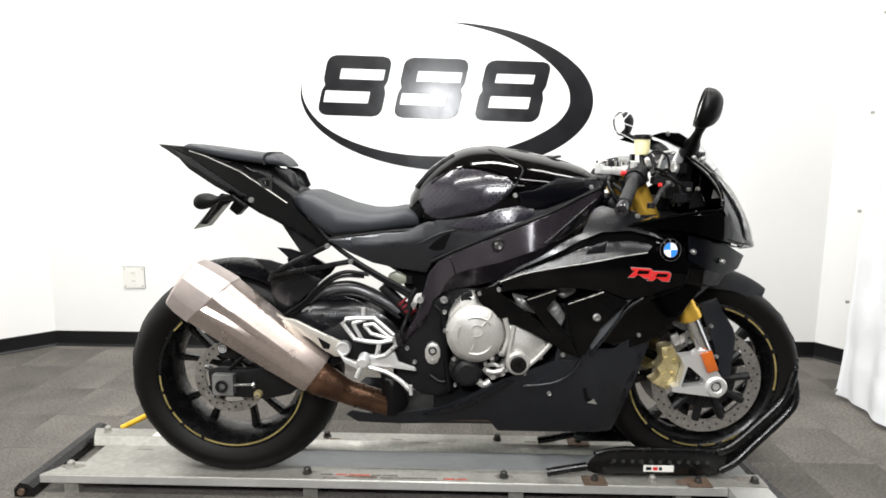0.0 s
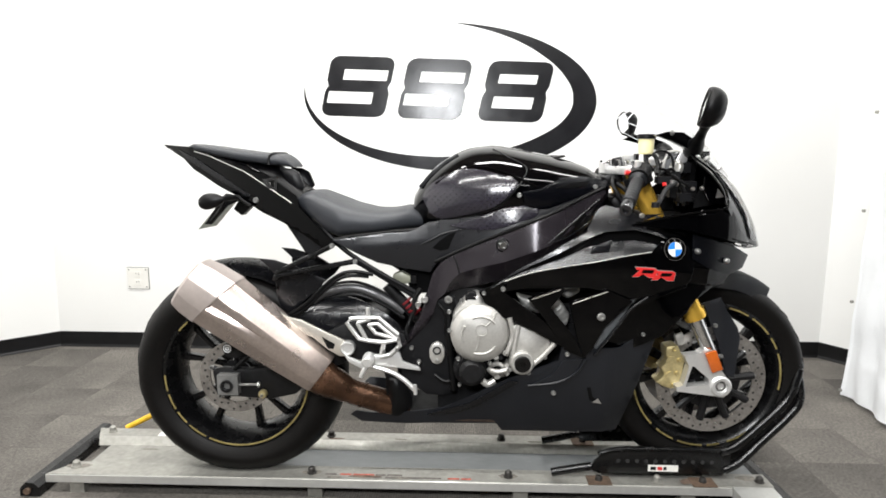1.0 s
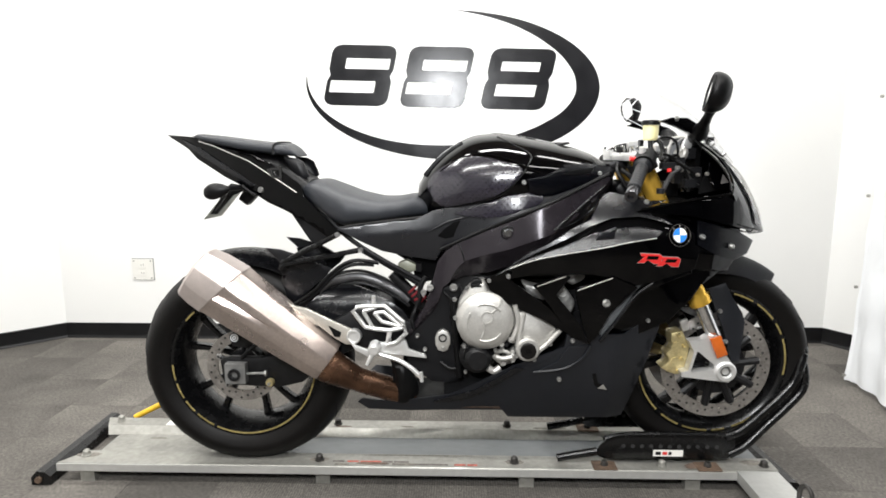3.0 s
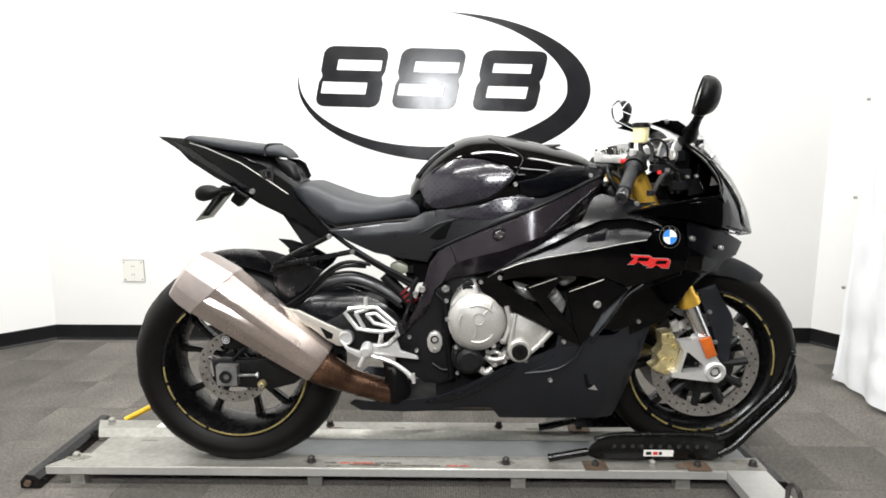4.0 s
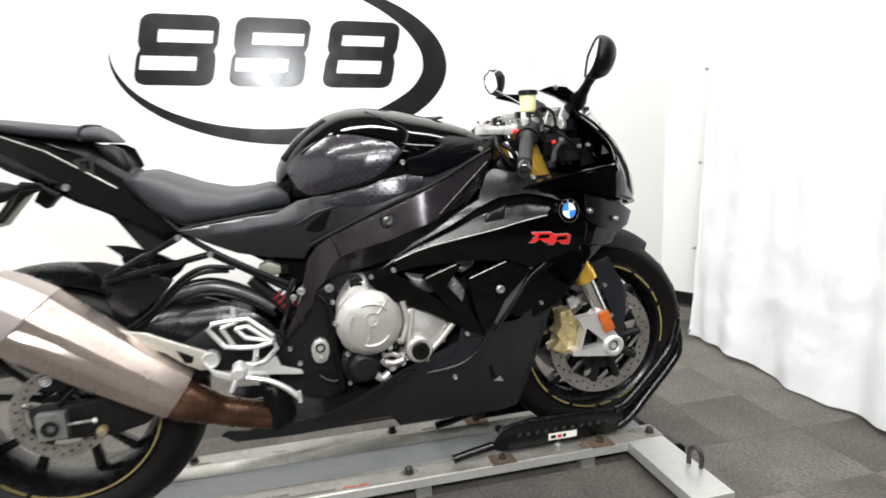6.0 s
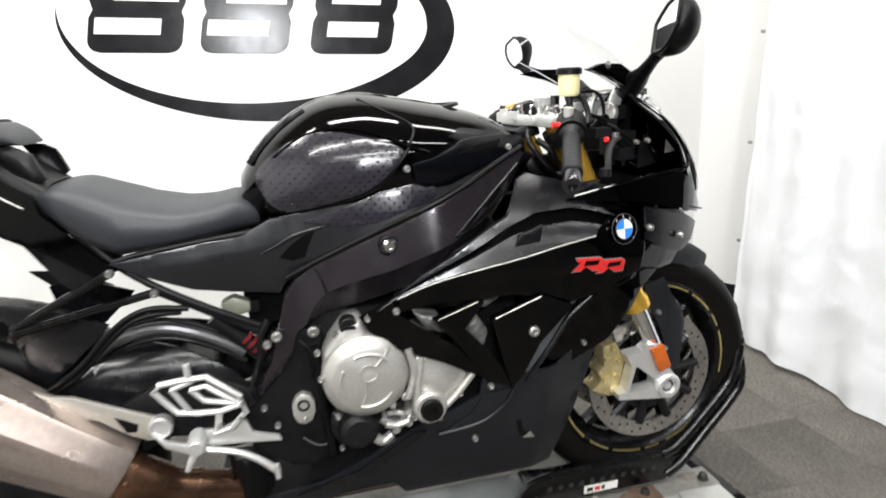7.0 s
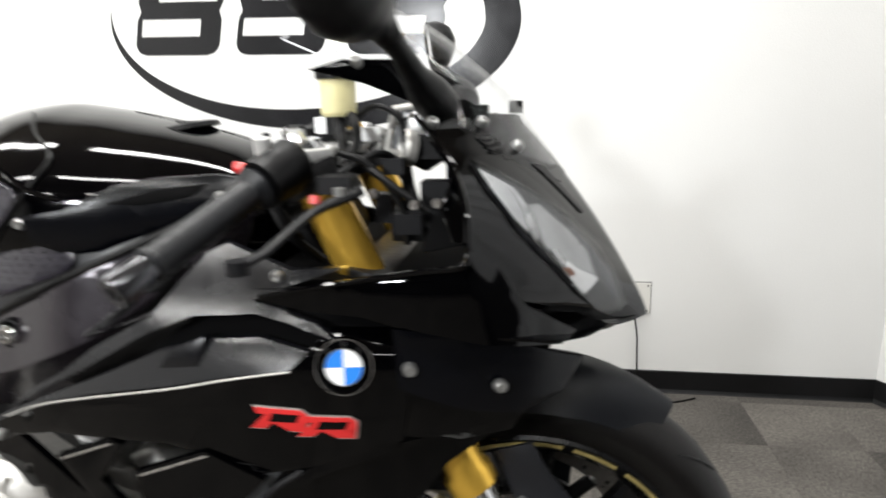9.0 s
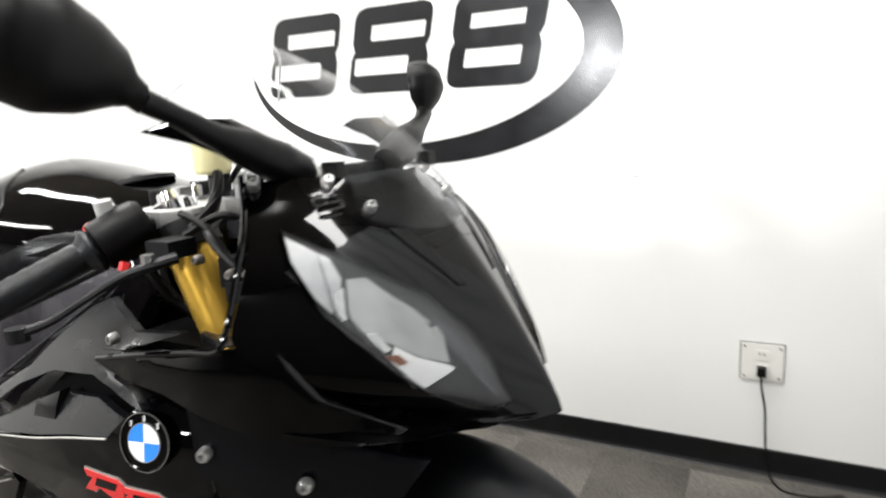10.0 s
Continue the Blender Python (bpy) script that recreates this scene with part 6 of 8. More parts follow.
# silver castings behind the fairing openings
for ol, yy in (([(0.825, 0.655), (0.88, 0.64), (0.895, 0.60), (0.85, 0.615)], -0.055), ([(0.905, 0.63), (0.945, 0.645), (0.975, 0.60), (0.965, 0.565), (0.93, 0.585)], -0.06), ([(0.945, 0.66), (1.0, 0.69), (1.0, 0.665), (0.965, 0.645)], -0.06)):
    part("head_casting", prism(ol, yy, yy + 0.06), mat("rough_cast_alloy", (0.34, 0.34, 0.33), 0.4, 0.7, grain=0.3, grain_size=45, stain=0.4, stain_size=35, bump=0.004, bump_size=60), bike, bevel=0.010, segs=3)
for p, r in (((1.043, -0.124, 0.614), 0.0125), ((0.961, -0.106, 0.505), 0.0075), ((0.930, -0.094, 0.390), 0.0075), ((1.168, -0.082, 0.556), 0.0065), ((1.19, -0.06, 0.610), 0.008), ((1.145, -0.090, 0.880), 0.0075), ((0.785, -0.108, 0.682), 0.0075)):
    bolt(p, r)
bolt((1.288, -0.111, 0.790), 0.0085, d=(0.35, -1, 0))
bolt((1.378, -0.079, 0.761), 0.0085, d=(0.5, -1, 0))

# round emblem: dark ring round a quartered disc
eb = Vector((1.223, smooth_fair(1.223, 0.796) - 0.0045, 0.796))
en = Vector((0.18, -1, 0.17)).normalized()
bm = bmesh.new()
lathe(bm, eb, en, [(-0.008, 0.0), (-0.008, 0.0292), (0.003, 0.0292), (0.0042, 0.0280), (0.003, 0.0268), (0.003, 0.0)], n=40, closed=False)
em = part("emblem", bm, GLOSS, bike, "round emblem with blue and white quarters")
q = en.to_track_quat("Z", "Y")
bm = bmesh.new()
lathe(bm, eb + en * 0.003, en, [(0.0, 0.0286), (0.0012, 0.0286), (0.0012, 0.0292), (0.0, 0.0292)], n=40)
lathe(bm, eb + en * 0.003, en, [(0.0, 0.0186), (0.0014, 0.0186), (0.0014, 0.0195), (0.0, 0.0195)], n=36)
part("emblem_rim", bm, DISC_M, em)
for k in range(4):
    bm = bmesh.new()
    c0 = bm.verts.new(eb + en * 0.0042)
    arc_ = [bm.verts.new(eb + en * 0.0042 + q @ Vector((0.0186 * math.cos(a), 0.0186 * math.sin(a), 0))) for a in np.linspace(k * math.pi / 2, (k + 1) * math.pi / 2, 9)]
    for a, b in zip(arc_, arc_[1:]):
        bm.faces.new((c0, a, b))
    part("quarter", bm, BLUE if k % 2 else WHITE, em, smooth=0)
for k in range(3):
    a = radians(90 + (k - 1) * 42)
    bm = bmesh.new()
    c0 = eb + en * 0.0036 + q @ Vector((0.0236 * math.cos(a), 0.0236 * math.sin(a), 0))
    cyl(bm, c0 - q @ Vector((0, 0.0030, 0)), c0 + q @ Vector((0, 0.0030, 0)), 0.0016, n=6)
    part("mark", bm, CHROME, em)
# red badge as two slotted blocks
for k, x0 in enumerate((1.128, 1.178)):
    dz = -0.009 * k + 0.002
    for sl, mt, gx in ((0.0, SILVER, 0.0016), (0.0012, RED, 0.0)):
        ol = [(x0 - gx - 0.010, 0.7225 - gx + dz), (x0 + 0.006, 0.7225 - gx + dz), (x0 + 0.016, 0.7295 + dz), (x0 + 0.024, 0.7295 + dz), (x0 + 0.032, 0.720 - gx + dz), (x0 + 0.050 + gx, 0.719 - gx + dz), (x0 + 0.041 + gx, 0.729 + dz),
              (x0 + 0.053 + gx, 0.734 + dz), (x0 + 0.053 + gx, 0.740 + dz), (x0 + 0.046, 0.7445 + gx + dz), (x0 - 0.004 - gx, 0.7475 + gx + dz), (x0 - 0.001, 0.7405 + dz), (x0 + 0.008, 0.7398 + dz)]
        part("badge_block", panel(ol, lambda x, z: smooth_fair(x, z) - 0.0015 - sl + 0.16 * max(0, 0.735 - z), thick=0.002, edge=0.002, drop=0.0), mt, bike, "red badge block" if sl else "")
    part("badge_slot", panel([(x0 + 0.011, 0.7318 + dz), (x0 + 0.041, 0.7312 + dz), (x0 + 0.045, 0.7398 + dz), (x0 + 0.016, 0.7412 + dz)], lambda x, z: smooth_fair(x, z) - 0.0033 + 0.16 * max(0, 0.735 - z), thick=0.001, edge=0.001, drop=0), GLOSS, bike)


# ---- nose ----
NZ = (0.775, 0.80, 0.83, 0.865, 0.905, 0.95, 0.99, 1.035)
NXM = (1.560, 1.550, 1.534, 1.514, 1.489, 1.457, 1.426, 1.385)
NXS = (1.490, 1.450, 1.420, 1.385, 1.350, 1.349, 1.330, 1.287)
NWS = (0.060, 0.105, 0.165, 0.215, 0.250, 0.224, 0.190, 0.150)


def nose_pt(s, z, out=0.0):
    """A point of the nose: s runs from the middle (0) to the side edge (1, far side negative)."""
    def at(s_, z_):
        xm, xs, ws = (sum(lerp(z_ + d, NZ, v) for d in (-0.012, 0, 0.012)) / 3 for v in (NXM, NXS, NWS))
        a = abs(s_)
        return Vector((xm - (xm - xs) * (a ** 1.5 + 0.6 * a * max(0.0, 1 - a) ** 4), YM - math.copysign(ws * a ** 0.9, s_), z_))
    p = at(s, z)
    if out:
        e = 0.01
        n_ = (at(s + e, z) - at(s - e, z)).cross(at(s, z + e) - at(s, z - e)).normalized()
        if n_.x < 0 and n_.z < 0.2:
            n_ = -n_
        if n_.dot(Vector((1, (-1 if s > 0 else 1) * 0.5, 0.3))) < 0:
            n_ = -n_
        p = p + n_ * out
    return p


def nose():
    bm = bmesh.new()
    rows = [[bm.verts.new(nose_pt(s, z)) for s in np.linspace(-1, 1, 57)] for z in np.linspace(0.775, 1.035, 40)]
    for a, b in zip(rows, rows[1:]):
        for k in range(56):
            bm.faces.new((a[k], a[k + 1], b[k + 1], b[k]))
    bmesh.ops.recalc_face_normals(bm, faces=bm.faces)
    bmesh.ops.solidify(bm, geom=bm.faces[:], thickness=0.004)
    return bm


nose_ob = part("nose_fairing", nose(), GLOSS, bike, "gloss black nose fairing", smooth=50)


def nose_patch(outline, out, thick=0.002, cell=0.03):
    """A piece that lies on the nose: outline in (s, z)."""
    bm = bmesh.new()
    bm.faces.new([bm.verts.new((s, 0, z)) for s, z in outline])
    bmesh.ops.triangulate(bm, faces=bm.faces[:])
    ss, zz = [p[0] for p in outline], [p[1] for p in outline]
    for lo, hi, no, c_ in ((min(ss), max(ss), (1, 0, 0), cell), (min(zz), max(zz), (0, 0, 1), cell * 0.35)):
        k = max(2, int((hi - lo) / c_))
        for i in range(1, k):
            c = lo + (hi - lo) * (i + 0.017) / k
            bmesh.ops.bisect_plane(bm, geom=bm.verts[:] + bm.edges[:] + bm.faces[:], plane_co=(c * no[0], 0, c * no[2]), plane_no=no)
    fs = bm.faces[:]
    r = bmesh.ops.extrude_face_region(bm, geom=fs)
    top = set(v for v in r["geom"] if isinstance(v, bmesh.types.BMVert))
    for v in bm.verts:
        v.co = nose_pt(v.co.x, v.co.z, out + (thick if v in top else 0.0))
    return bm


part("screen_cowl", nose_patch([(-0.60, 1.033), (-0.60, 0.990), (-0.40, 0.988), (-0.16, 0.955), (0.0, 0.962), (0.16, 0.955), (0.40, 0.988), (0.60, 0.990), (0.60, 1.033), (0.3, 1.034), (0.0, 1.034), (-0.3, 1.034)], 0.0002, 0.0004), GLOSS, nose_ob)
HL = [(0.87, 0.991), (0.85, 0.966), (0.76, 0.932), (0.66, 0.896), (0.655, 0.868), (0.69, 0.840), (0.69, 0.812), (0.65, 0.803), (0.50, 0.801), (0.41, 0.803), (0.27, 0.846), (0.26, 0.880), (0.33, 0.917), (0.44, 0.934), (0.54, 0.949), (0.64, 0.963), (0.75, 0.978)]
for sg in (1, -1):
    lamp = part("headlight", nose_patch([(sg * s, z) for s, z in HL], 0.0005, 0.001), mat("dark_lamp_housing", (0.030, 0.031, 0.034), 0.35, grain=0.1, stain=0.2, stain_size=20), bike, "faceted headlight behind a clear lens")
    # reflector facets: lit and shaded tones are painted as separate colours
    part("reflector", nose_patch([(sg * s, z) for s, z in ((0.64, 0.944), (0.56, 0.943), (0.42, 0.911), (0.36, 0.884), (0.46, 0.855), (0.53, 0.866), (0.58, 0.884), (0.63, 0.898), (0.645, 0.914))], 0.002, 0.001), mat("grey_reflector", (0.42, 0.425, 0.43), 0.28, 0.4, grain=0.06, stain=0.2, stain_size=22), lamp, "bright reflector bowl")
    part("reflector", nose_patch([(sg * s, z) for s, z in ((0.58, 0.882), (0.55, 0.868), (0.47, 0.853), (0.47, 0.849), (0.675, 0.839), (0.675, 0.854), (0.645, 0.870))], 0.0032, 0.001), WHITE, lamp)
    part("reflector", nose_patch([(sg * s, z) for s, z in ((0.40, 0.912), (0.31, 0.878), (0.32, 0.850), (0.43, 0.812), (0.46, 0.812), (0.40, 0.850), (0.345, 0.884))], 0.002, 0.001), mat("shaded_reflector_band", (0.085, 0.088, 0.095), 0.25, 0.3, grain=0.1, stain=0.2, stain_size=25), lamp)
    part("marker_bulb", nose_patch([(sg * s, z) for s, z in ((0.645, 0.876), (0.60, 0.874), (0.60, 0.866), (0.64, 0.865))], 0.0035, 0.0018), mat("amber_bulb", (0.20, 0.07, 0.03), 0.3, grain=0.1), lamp)
    part("reflector", nose_patch([(sg * s, z) for s, z in ((0.86, 0.985), (0.835, 0.964), (0.755, 0.934), (0.70, 0.918), (0.665, 0.934), (0.655, 0.946), (0.69, 0.963))], 0.002, 0.001), mat("dim_reflector", (0.55, 0.56, 0.57), 0.3, 0.5, grain=0.1, stain=0.25, stain_size=25), lamp)
    part("bulb_shroud", nose_patch([(sg * s, z) for s, z in ((0.69, 0.934), (0.655, 0.938), (0.655, 0.912), (0.69, 0.910))], 0.0035, 0.0018), CHROME, lamp)
    part("bulb_shroud", nose_patch([(sg * s, z) for s, z in ((0.63, 0.898), (0.595, 0.896), (0.60, 0.880), (0.635, 0.878))], 0.0035, 0.0018), CHROME, lamp)
    ln = part("lens", nose_patch([(sg * s, z) for s, z in HL], 0.0062, 0.0012), LENS, lamp, "clear smoked lens")
    ln.visible_shadow = False
    bm = bmesh.new()
    tube(bm, [nose_pt(sg * s, z, 0.004) for s, z in HL] + [nose_pt(sg * HL[0][0], HL[0][1], 0.004)], 0.0014, n=6, smooth=0)
    part("lens_rim", bm, GLOSS, lamp)
    part("intake", nose_patch([(sg * s, z) for s, z in ((0.37, 0.981), (0.25, 0.975), (0.12, 0.916), (0.16, 0.918), (0.21, 0.936))], 0.0008, 0.001), DEEP, nose_ob)
    part("vent_pod", nose_patch([(sg * s, z) for s, z in ((0.70, 1.014), (0.66, 1.018), (0.56, 1.016), (0.54, 1.006), (0.58, 0.998), (0.67, 0.997))], 0.0004, 0.0012), DEEP, nose_ob)
    for k in range(3):
        part("vent_bar", nose_patch([(sg * s, z + 0.0055 * k) for s, z in ((0.685, 0.9985), (0.56, 1.0005), (0.56, 1.003), (0.685, 1.001))], 0.0010, 0.0022), GLOSS, nose_ob)
    for s, z in ((0.58, 1.028), (0.42, 1.000), (0.95, 1.030)):
        a, b = nose_pt(sg * s, z), nose_pt(sg * s, z, 0.01)
        bolt(b - (b - a) * 0.6, 0.0075, d=b - a, parent=nose_ob)


def brow_y(x, z):
    return lerp(x, (1.12, 1.20, 1.30, 1.36, 1.40, 1.44, 1.48), (-0.098, -0.114, -0.121, -0.112, -0.085, -0.045, -0.002)) + 0.3 * max(0, z - 0.88)


both("nose_side_panel", lambda: panel([(1.118, 0.856), (1.214, 0.879), (1.349, 0.901), (1.362, 0.915), (1.372, 0.905), (1.405, 0.850), (1.458, 0.806), (1.442, 0.796), (1.39, 0.812), (1.328, 0.829), (1.249, 0.847), (1.18, 0.850)], brow_y, thick=0.006, cell=0.015, edge=0.008, drop=0.003), GLOSS, "gloss black cockpit side panel", **GL)
both("nose_lower", lambda: panel([(1.20, 0.846), (1.33, 0.826), (1.395, 0.806), (1.45, 0.790), (1.50, 0.786), (1.54, 0.781), (1.50, 0.778), (1.43, 0.790), (1.30, 0.815)], lambda x, z: lerp(x, (1.2, 1.3, 1.4, 1.47, 1.55), (-0.09, -0.085, -0.045, 0.02, 0.105)), thick=0.006, edge=0.006, drop=0.002), GLOSS, **GL)


def chin():
    """The underside of the nose, from its lower lip back to the steering head."""
    bm = bmesh.new()
    rows = []
    for t in np.linspace(0, 1, 8):
        row = []
        for s in np.linspace(-1, 1, 25):
            x = 1.49 - 0.29 * t
            edge_y = lerp(x, (1.20, 1.25, 1.33, 1.39, 1.446, 1.49), (-0.106, -0.112, -0.113, -0.086, -0.024, 0.066))
            edge_z = lerp(x, (1.20, 1.249, 1.328, 1.39, 1.446, 1.49), (0.852, 0.849, 0.833, 0.815, 0.796, 0.782))
            lip = nose_pt(s, 0.776)
            k = 1 - t
            mid = Vector((lip.x * k ** 3 + (x + 0.03 * (1 - abs(s))) * (1 - k ** 3), YM + (edge_y - YM) * s, edge_z - 0.010 * (1 - s * s)))
            if t == 0:
                mid = lip
            row.append(bm.verts.new(mid))
        rows.append(row)
    for a, b in zip(rows, rows[1:]):
        for k in range(24):
            bm.faces.new((a[k], a[k + 1], b[k + 1], b[k]))
    bmesh.ops.recalc_face_normals(bm, faces=bm.faces)
    bmesh.ops.solidify(bm, geom=bm.faces[:], thickness=0.003)
    return bm


part("nose_underside", chin(), GLOSS, bike, smooth=50)
bm = bmesh.new()
tube(bm, [(1.128, -0.099, 0.860), (1.214, -0.118, 0.881), (1.30, -0.126, 0.897), (1.341, -0.130, 0.903), (1.350, -0.127, 0.912), (1.351, -0.117, 0.932), (1.345, -0.099, 0.962), (1.326, -0.066, 1.0), (1.285, -0.024, 1.040)], 0.0032, n=8)
part("cockpit_rim", bm, GLOSS, bike, "shiny edge of the cockpit opening")
for y_, ol in ((1, [(1.292, 0.897), (1.35, 0.908), (1.356, 0.945), (1.348, 0.966), (1.322, 0.958), (1.302, 0.930)]), (-1, [(1.255, 0.891), (1.30, 0.898), (1.35, 0.908), (1.356, 0.945), (1.348, 0.966), (1.315, 0.962), (1.285, 0.942), (1.262, 0.92)])):
    bm = panel(ol, lambda x, z: lerp(z, (0.88, 0.95, 1.03), (-0.06, -0.03, 0.035)), thick=0.005)
    part("cockpit_cheek", bm if y_ > 0 else mirrored(bm), INNER, bike, smooth=22)
both("cockpit_inner", lambda: panel([(1.326, 0.982), (1.314, 0.947), (1.328, 0.912), (1.36, 0.909), (1.384, 0.920), (1.352, 0.968)], lambda x, z: lerp(z, (0.90, 0.95, 0.99), (-0.072, -0.050, -0.020)), thick=0.004, edge=0.010, drop=0.005), GLOSS, **GL)
part("inner_window", panel([(1.353, 0.950), (1.345, 0.926), (1.367, 0.929)], lambda x, z: lerp(z, (0.90, 0.95, 0.99), (-0.074, -0.052, -0.022)), thick=0.002, edge=0.003, drop=0), DISC_M, bike)
part("screen_bracket", prism([(1.262, 1.010), (1.268, 1.032), (1.278, 1.050), (1.298, 1.040), (1.294, 1.020), (1.276, 1.006)], 0.022, 0.032), BRIGHT, bike, bevel=0.003)
part("control_unit", cube(1.272, 1.305, 0.02, 0.05, 0.990, 1.018), MATTE, bike, bevel=0.005)
part("cockpit_tray", cube(1.10, 1.36, -0.04, 2 * YM + 0.04, 0.852, 0.862), INNER, bike, smooth=0)
part("dash_back", cube(1.309, 1.322, 0.03, 2 * YM - 0.03, 0.90, 1.03), INNER, bike, bevel=0.004)


# ---- windscreen ----
def screen():
    bm = bmesh.new()
    rows = []
    for t in np.linspace(0, 1, 16):
        mx, mz = lerp(t, (0, 0.35, 0.7, 1), (1.440, 1.377, 1.290, 1.200)), lerp(t, (0, 0.35, 0.7, 1), (0.974, 1.064, 1.140, 1.186))
        ex, ez, ew = lerp(t, (0, 1), (1.300, 1.120)), lerp(t, (0, 0.5, 1), (1.040, 1.090, 1.128)), lerp(t, (0, 0.5, 1), (0.122, 0.118, 0.095))
        row = []
        for u in np.linspace(-1, 1, 25):
            a = abs(u)
            k = a ** 2.2
            row.append(bm.verts.new((mx + (ex - mx) * k, YM + ew * math.copysign(math.sin(a * math.pi / 2) ** 0.95, u), mz + (ez - mz) * k)))
        rows.append(row)
    for a, b in zip(rows, rows[1:]):
        for k in range(24):
            bm.faces.new((a[k], a[k + 1], b[k + 1], b[k]))
    bmesh.ops.recalc_face_normals(bm, faces=bm.faces)
    bmesh.ops.solidify(bm, geom=bm.faces[:], thickness=0.003)
    return bm, rows


bm, _r = screen()
ws_ob = part("windscreen", bm, SCREEN, bike, "clear bubble windscreen", smooth=50)
ws_ob.visible_shadow = False
bm = bmesh.new()
tube(bm, [(1.122, YM - 0.094, 1.128), (1.150, YM - 0.07, 1.155), (1.185, YM - 0.035, 1.178), (1.200, YM, 1.186), (1.185, YM + 0.035, 1.178), (1.150, YM + 0.07, 1.155), (1.122, YM + 0.094, 1.128)], 0.0014, n=6)
for sg in (-1, 1):
    tube(bm, [(1.300, YM + sg * 0.122, 1.041), (1.21, YM + sg * 0.118, 1.090), (1.122, YM + sg * 0.094, 1.128)], 0.0011, n=6)
part("screen_edge", bm, mat("pale_screen_edge", (0.68, 0.69, 0.71), 0.2, grain=0.05), ws_ob)
for x, y, z in ((1.385, YM + 0.045, 1.048), (1.35, YM - 0.085, 1.045)):
    bm = bmesh.new()
    box(bm, x - 0.010, x + 0.008, y - 0.008, y + 0.008, z - 0.012, z + 0.004)
    part("screen_mount", bm, DEEP, ws_ob, bevel=0.004)


# ---- mirrors ----
def mirror(sg):
    def P(x, y, z):
        return Vector((x, y if sg > 0 else 2 * YM - y, z))

    k_ = 1.0 if sg > 0 else 0.90

    bm = bmesh.new()
    stalk = [(1.308, 0.045, 1.040), (1.303, 0.010, 1.052), (1.298, -0.022, 1.066)]
    stalk += [(1.293, -0.055, 1.080), (1.288, -0.090, 1.098), (1.283, -0.120, 1.112)] if sg > 0 else [(1.285, -0.070, 1.080), (1.265, -0.125, 1.092), (1.245, -0.170, 1.104)]
    tube(bm, [P(*p) for p in stalk], [0.019, 0.026, 0.023, 0.0145, 0.0115, 0.013], n=16, flat=0.85)
    arm = part("mirror_stalk", bm, DEEP, bike, "black mirror arm on a rounded boot")
    head = ((1.282, -0.118, 1.113), (1.270, -0.138, 1.136), (1.258, -0.182, 1.158), (1.251, -0.238, 1.167)) if sg > 0 else ((1.246, -0.169, 1.102), (1.239, -0.178, 1.122), (1.231, -0.190, 1.150), (1.224, -0.203, 1.182))
    line = spline([P(*p) for p in head], 8)
    k0 = len(line) // 4
    line = line[:k0] + [line[k0].lerp(line[-1], i / (len(line) - 1 - k0)) for i in range(len(line) - k0)]
    ax = (line[-1] - line[k0]).normalized()
    fwd = Vector((0.90, 0.12, -0.30)) if sg > 0 else Vector((0.95, 0.28, 0.10))
    fwd = (fwd - ax * fwd.dot(ax)).normalized()
    up = ax.cross(fwd).normalized()
    up = up if up.z > 0 else -up
    bm = bmesh.new()
    secs, glass = [], []
    for k, c in enumerate(line):
        t = k / (len(line) - 1)
        h = lerp(t, (0, 0.12, 0.25, 0.40, 0.60, 0.80, 0.92, 0.97, 1.0), (0.013, 0.015, 0.025, 0.038, 0.047, 0.043, 0.031, 0.021, 0.006)) * k_
        d = lerp(t, (0, 0.12, 0.25, 0.40, 0.60, 0.80, 0.92, 0.97, 1.0), (0.012, 0.014, 0.021, 0.032, 0.040, 0.036, 0.024, 0.014, 0.004)) * k_
        secs.append([c + fwd * max(-0.010, d * math.cos(q)) + up * h * math.copysign(abs(math.sin(q)) ** 0.85, math.sin(q)) for q in np.linspace(0, math.tau, 33)[:-1]])
        if 0.28 < t < 0.98 and h > 0.016:
            glass.append((c - fwd * 0.0108, h * 0.84))
    loft(bm, secs)
    part("mirror_housing", bm, DEEP, arm, "black teardrop mirror housing", smooth=50)
    bm = bmesh.new()
    g = bm.faces.new([bm.verts.new(c + up * h) for c, h in glass] + [bm.verts.new(c - up * h) for c, h in reversed(glass)])
    for v in bmesh.ops.extrude_face_region(bm, geom=[g])["geom"]:
        if isinstance(v, bmesh.types.BMVert):
            v.co += fwd * 0.004
    bmesh.ops.recalc_face_normals(bm, faces=bm.faces)
    rim = [c + up * h for c, h in glass] + [c - up * h for c, h in reversed(glass)]
    br = bmesh.new()
    tube(br, rim + rim[:1], 0.0032 * k_, n=8, smooth=0)
    part("mirror_rim", br, DEEP, arm)
    part("mirror_face", bm, MIRROR, arm, "mirror glass", smooth=0)
    return arm


mirror(1)
mirror(-1)
# blade under the mirror arm
both("mirror_blade", lambda: panel([(1.180, 1.089), (1.215, 1.099), (1.262, 1.098), (1.305, 1.075), (1.315, 1.048), (1.285, 1.052), (1.235, 1.074)], lambda x, z: -0.052 + 0.32 * (x - 1.18), thick=0.02, cell=0.01, edge=0.012, drop=0.006), GLOSS, "black fairing blade below the mirror")
bolt((1.228, -0.036, 1.096), 0.0075, d=(-0.1, -0.75, 0.6))


# ---- forks and steering ----
FT, FB = Vector((1.150, 0.0, 0.985)), Vector((1.340, 0.0, 0.580))
AX = Vector((FW[0], 0.0, FW[2]))


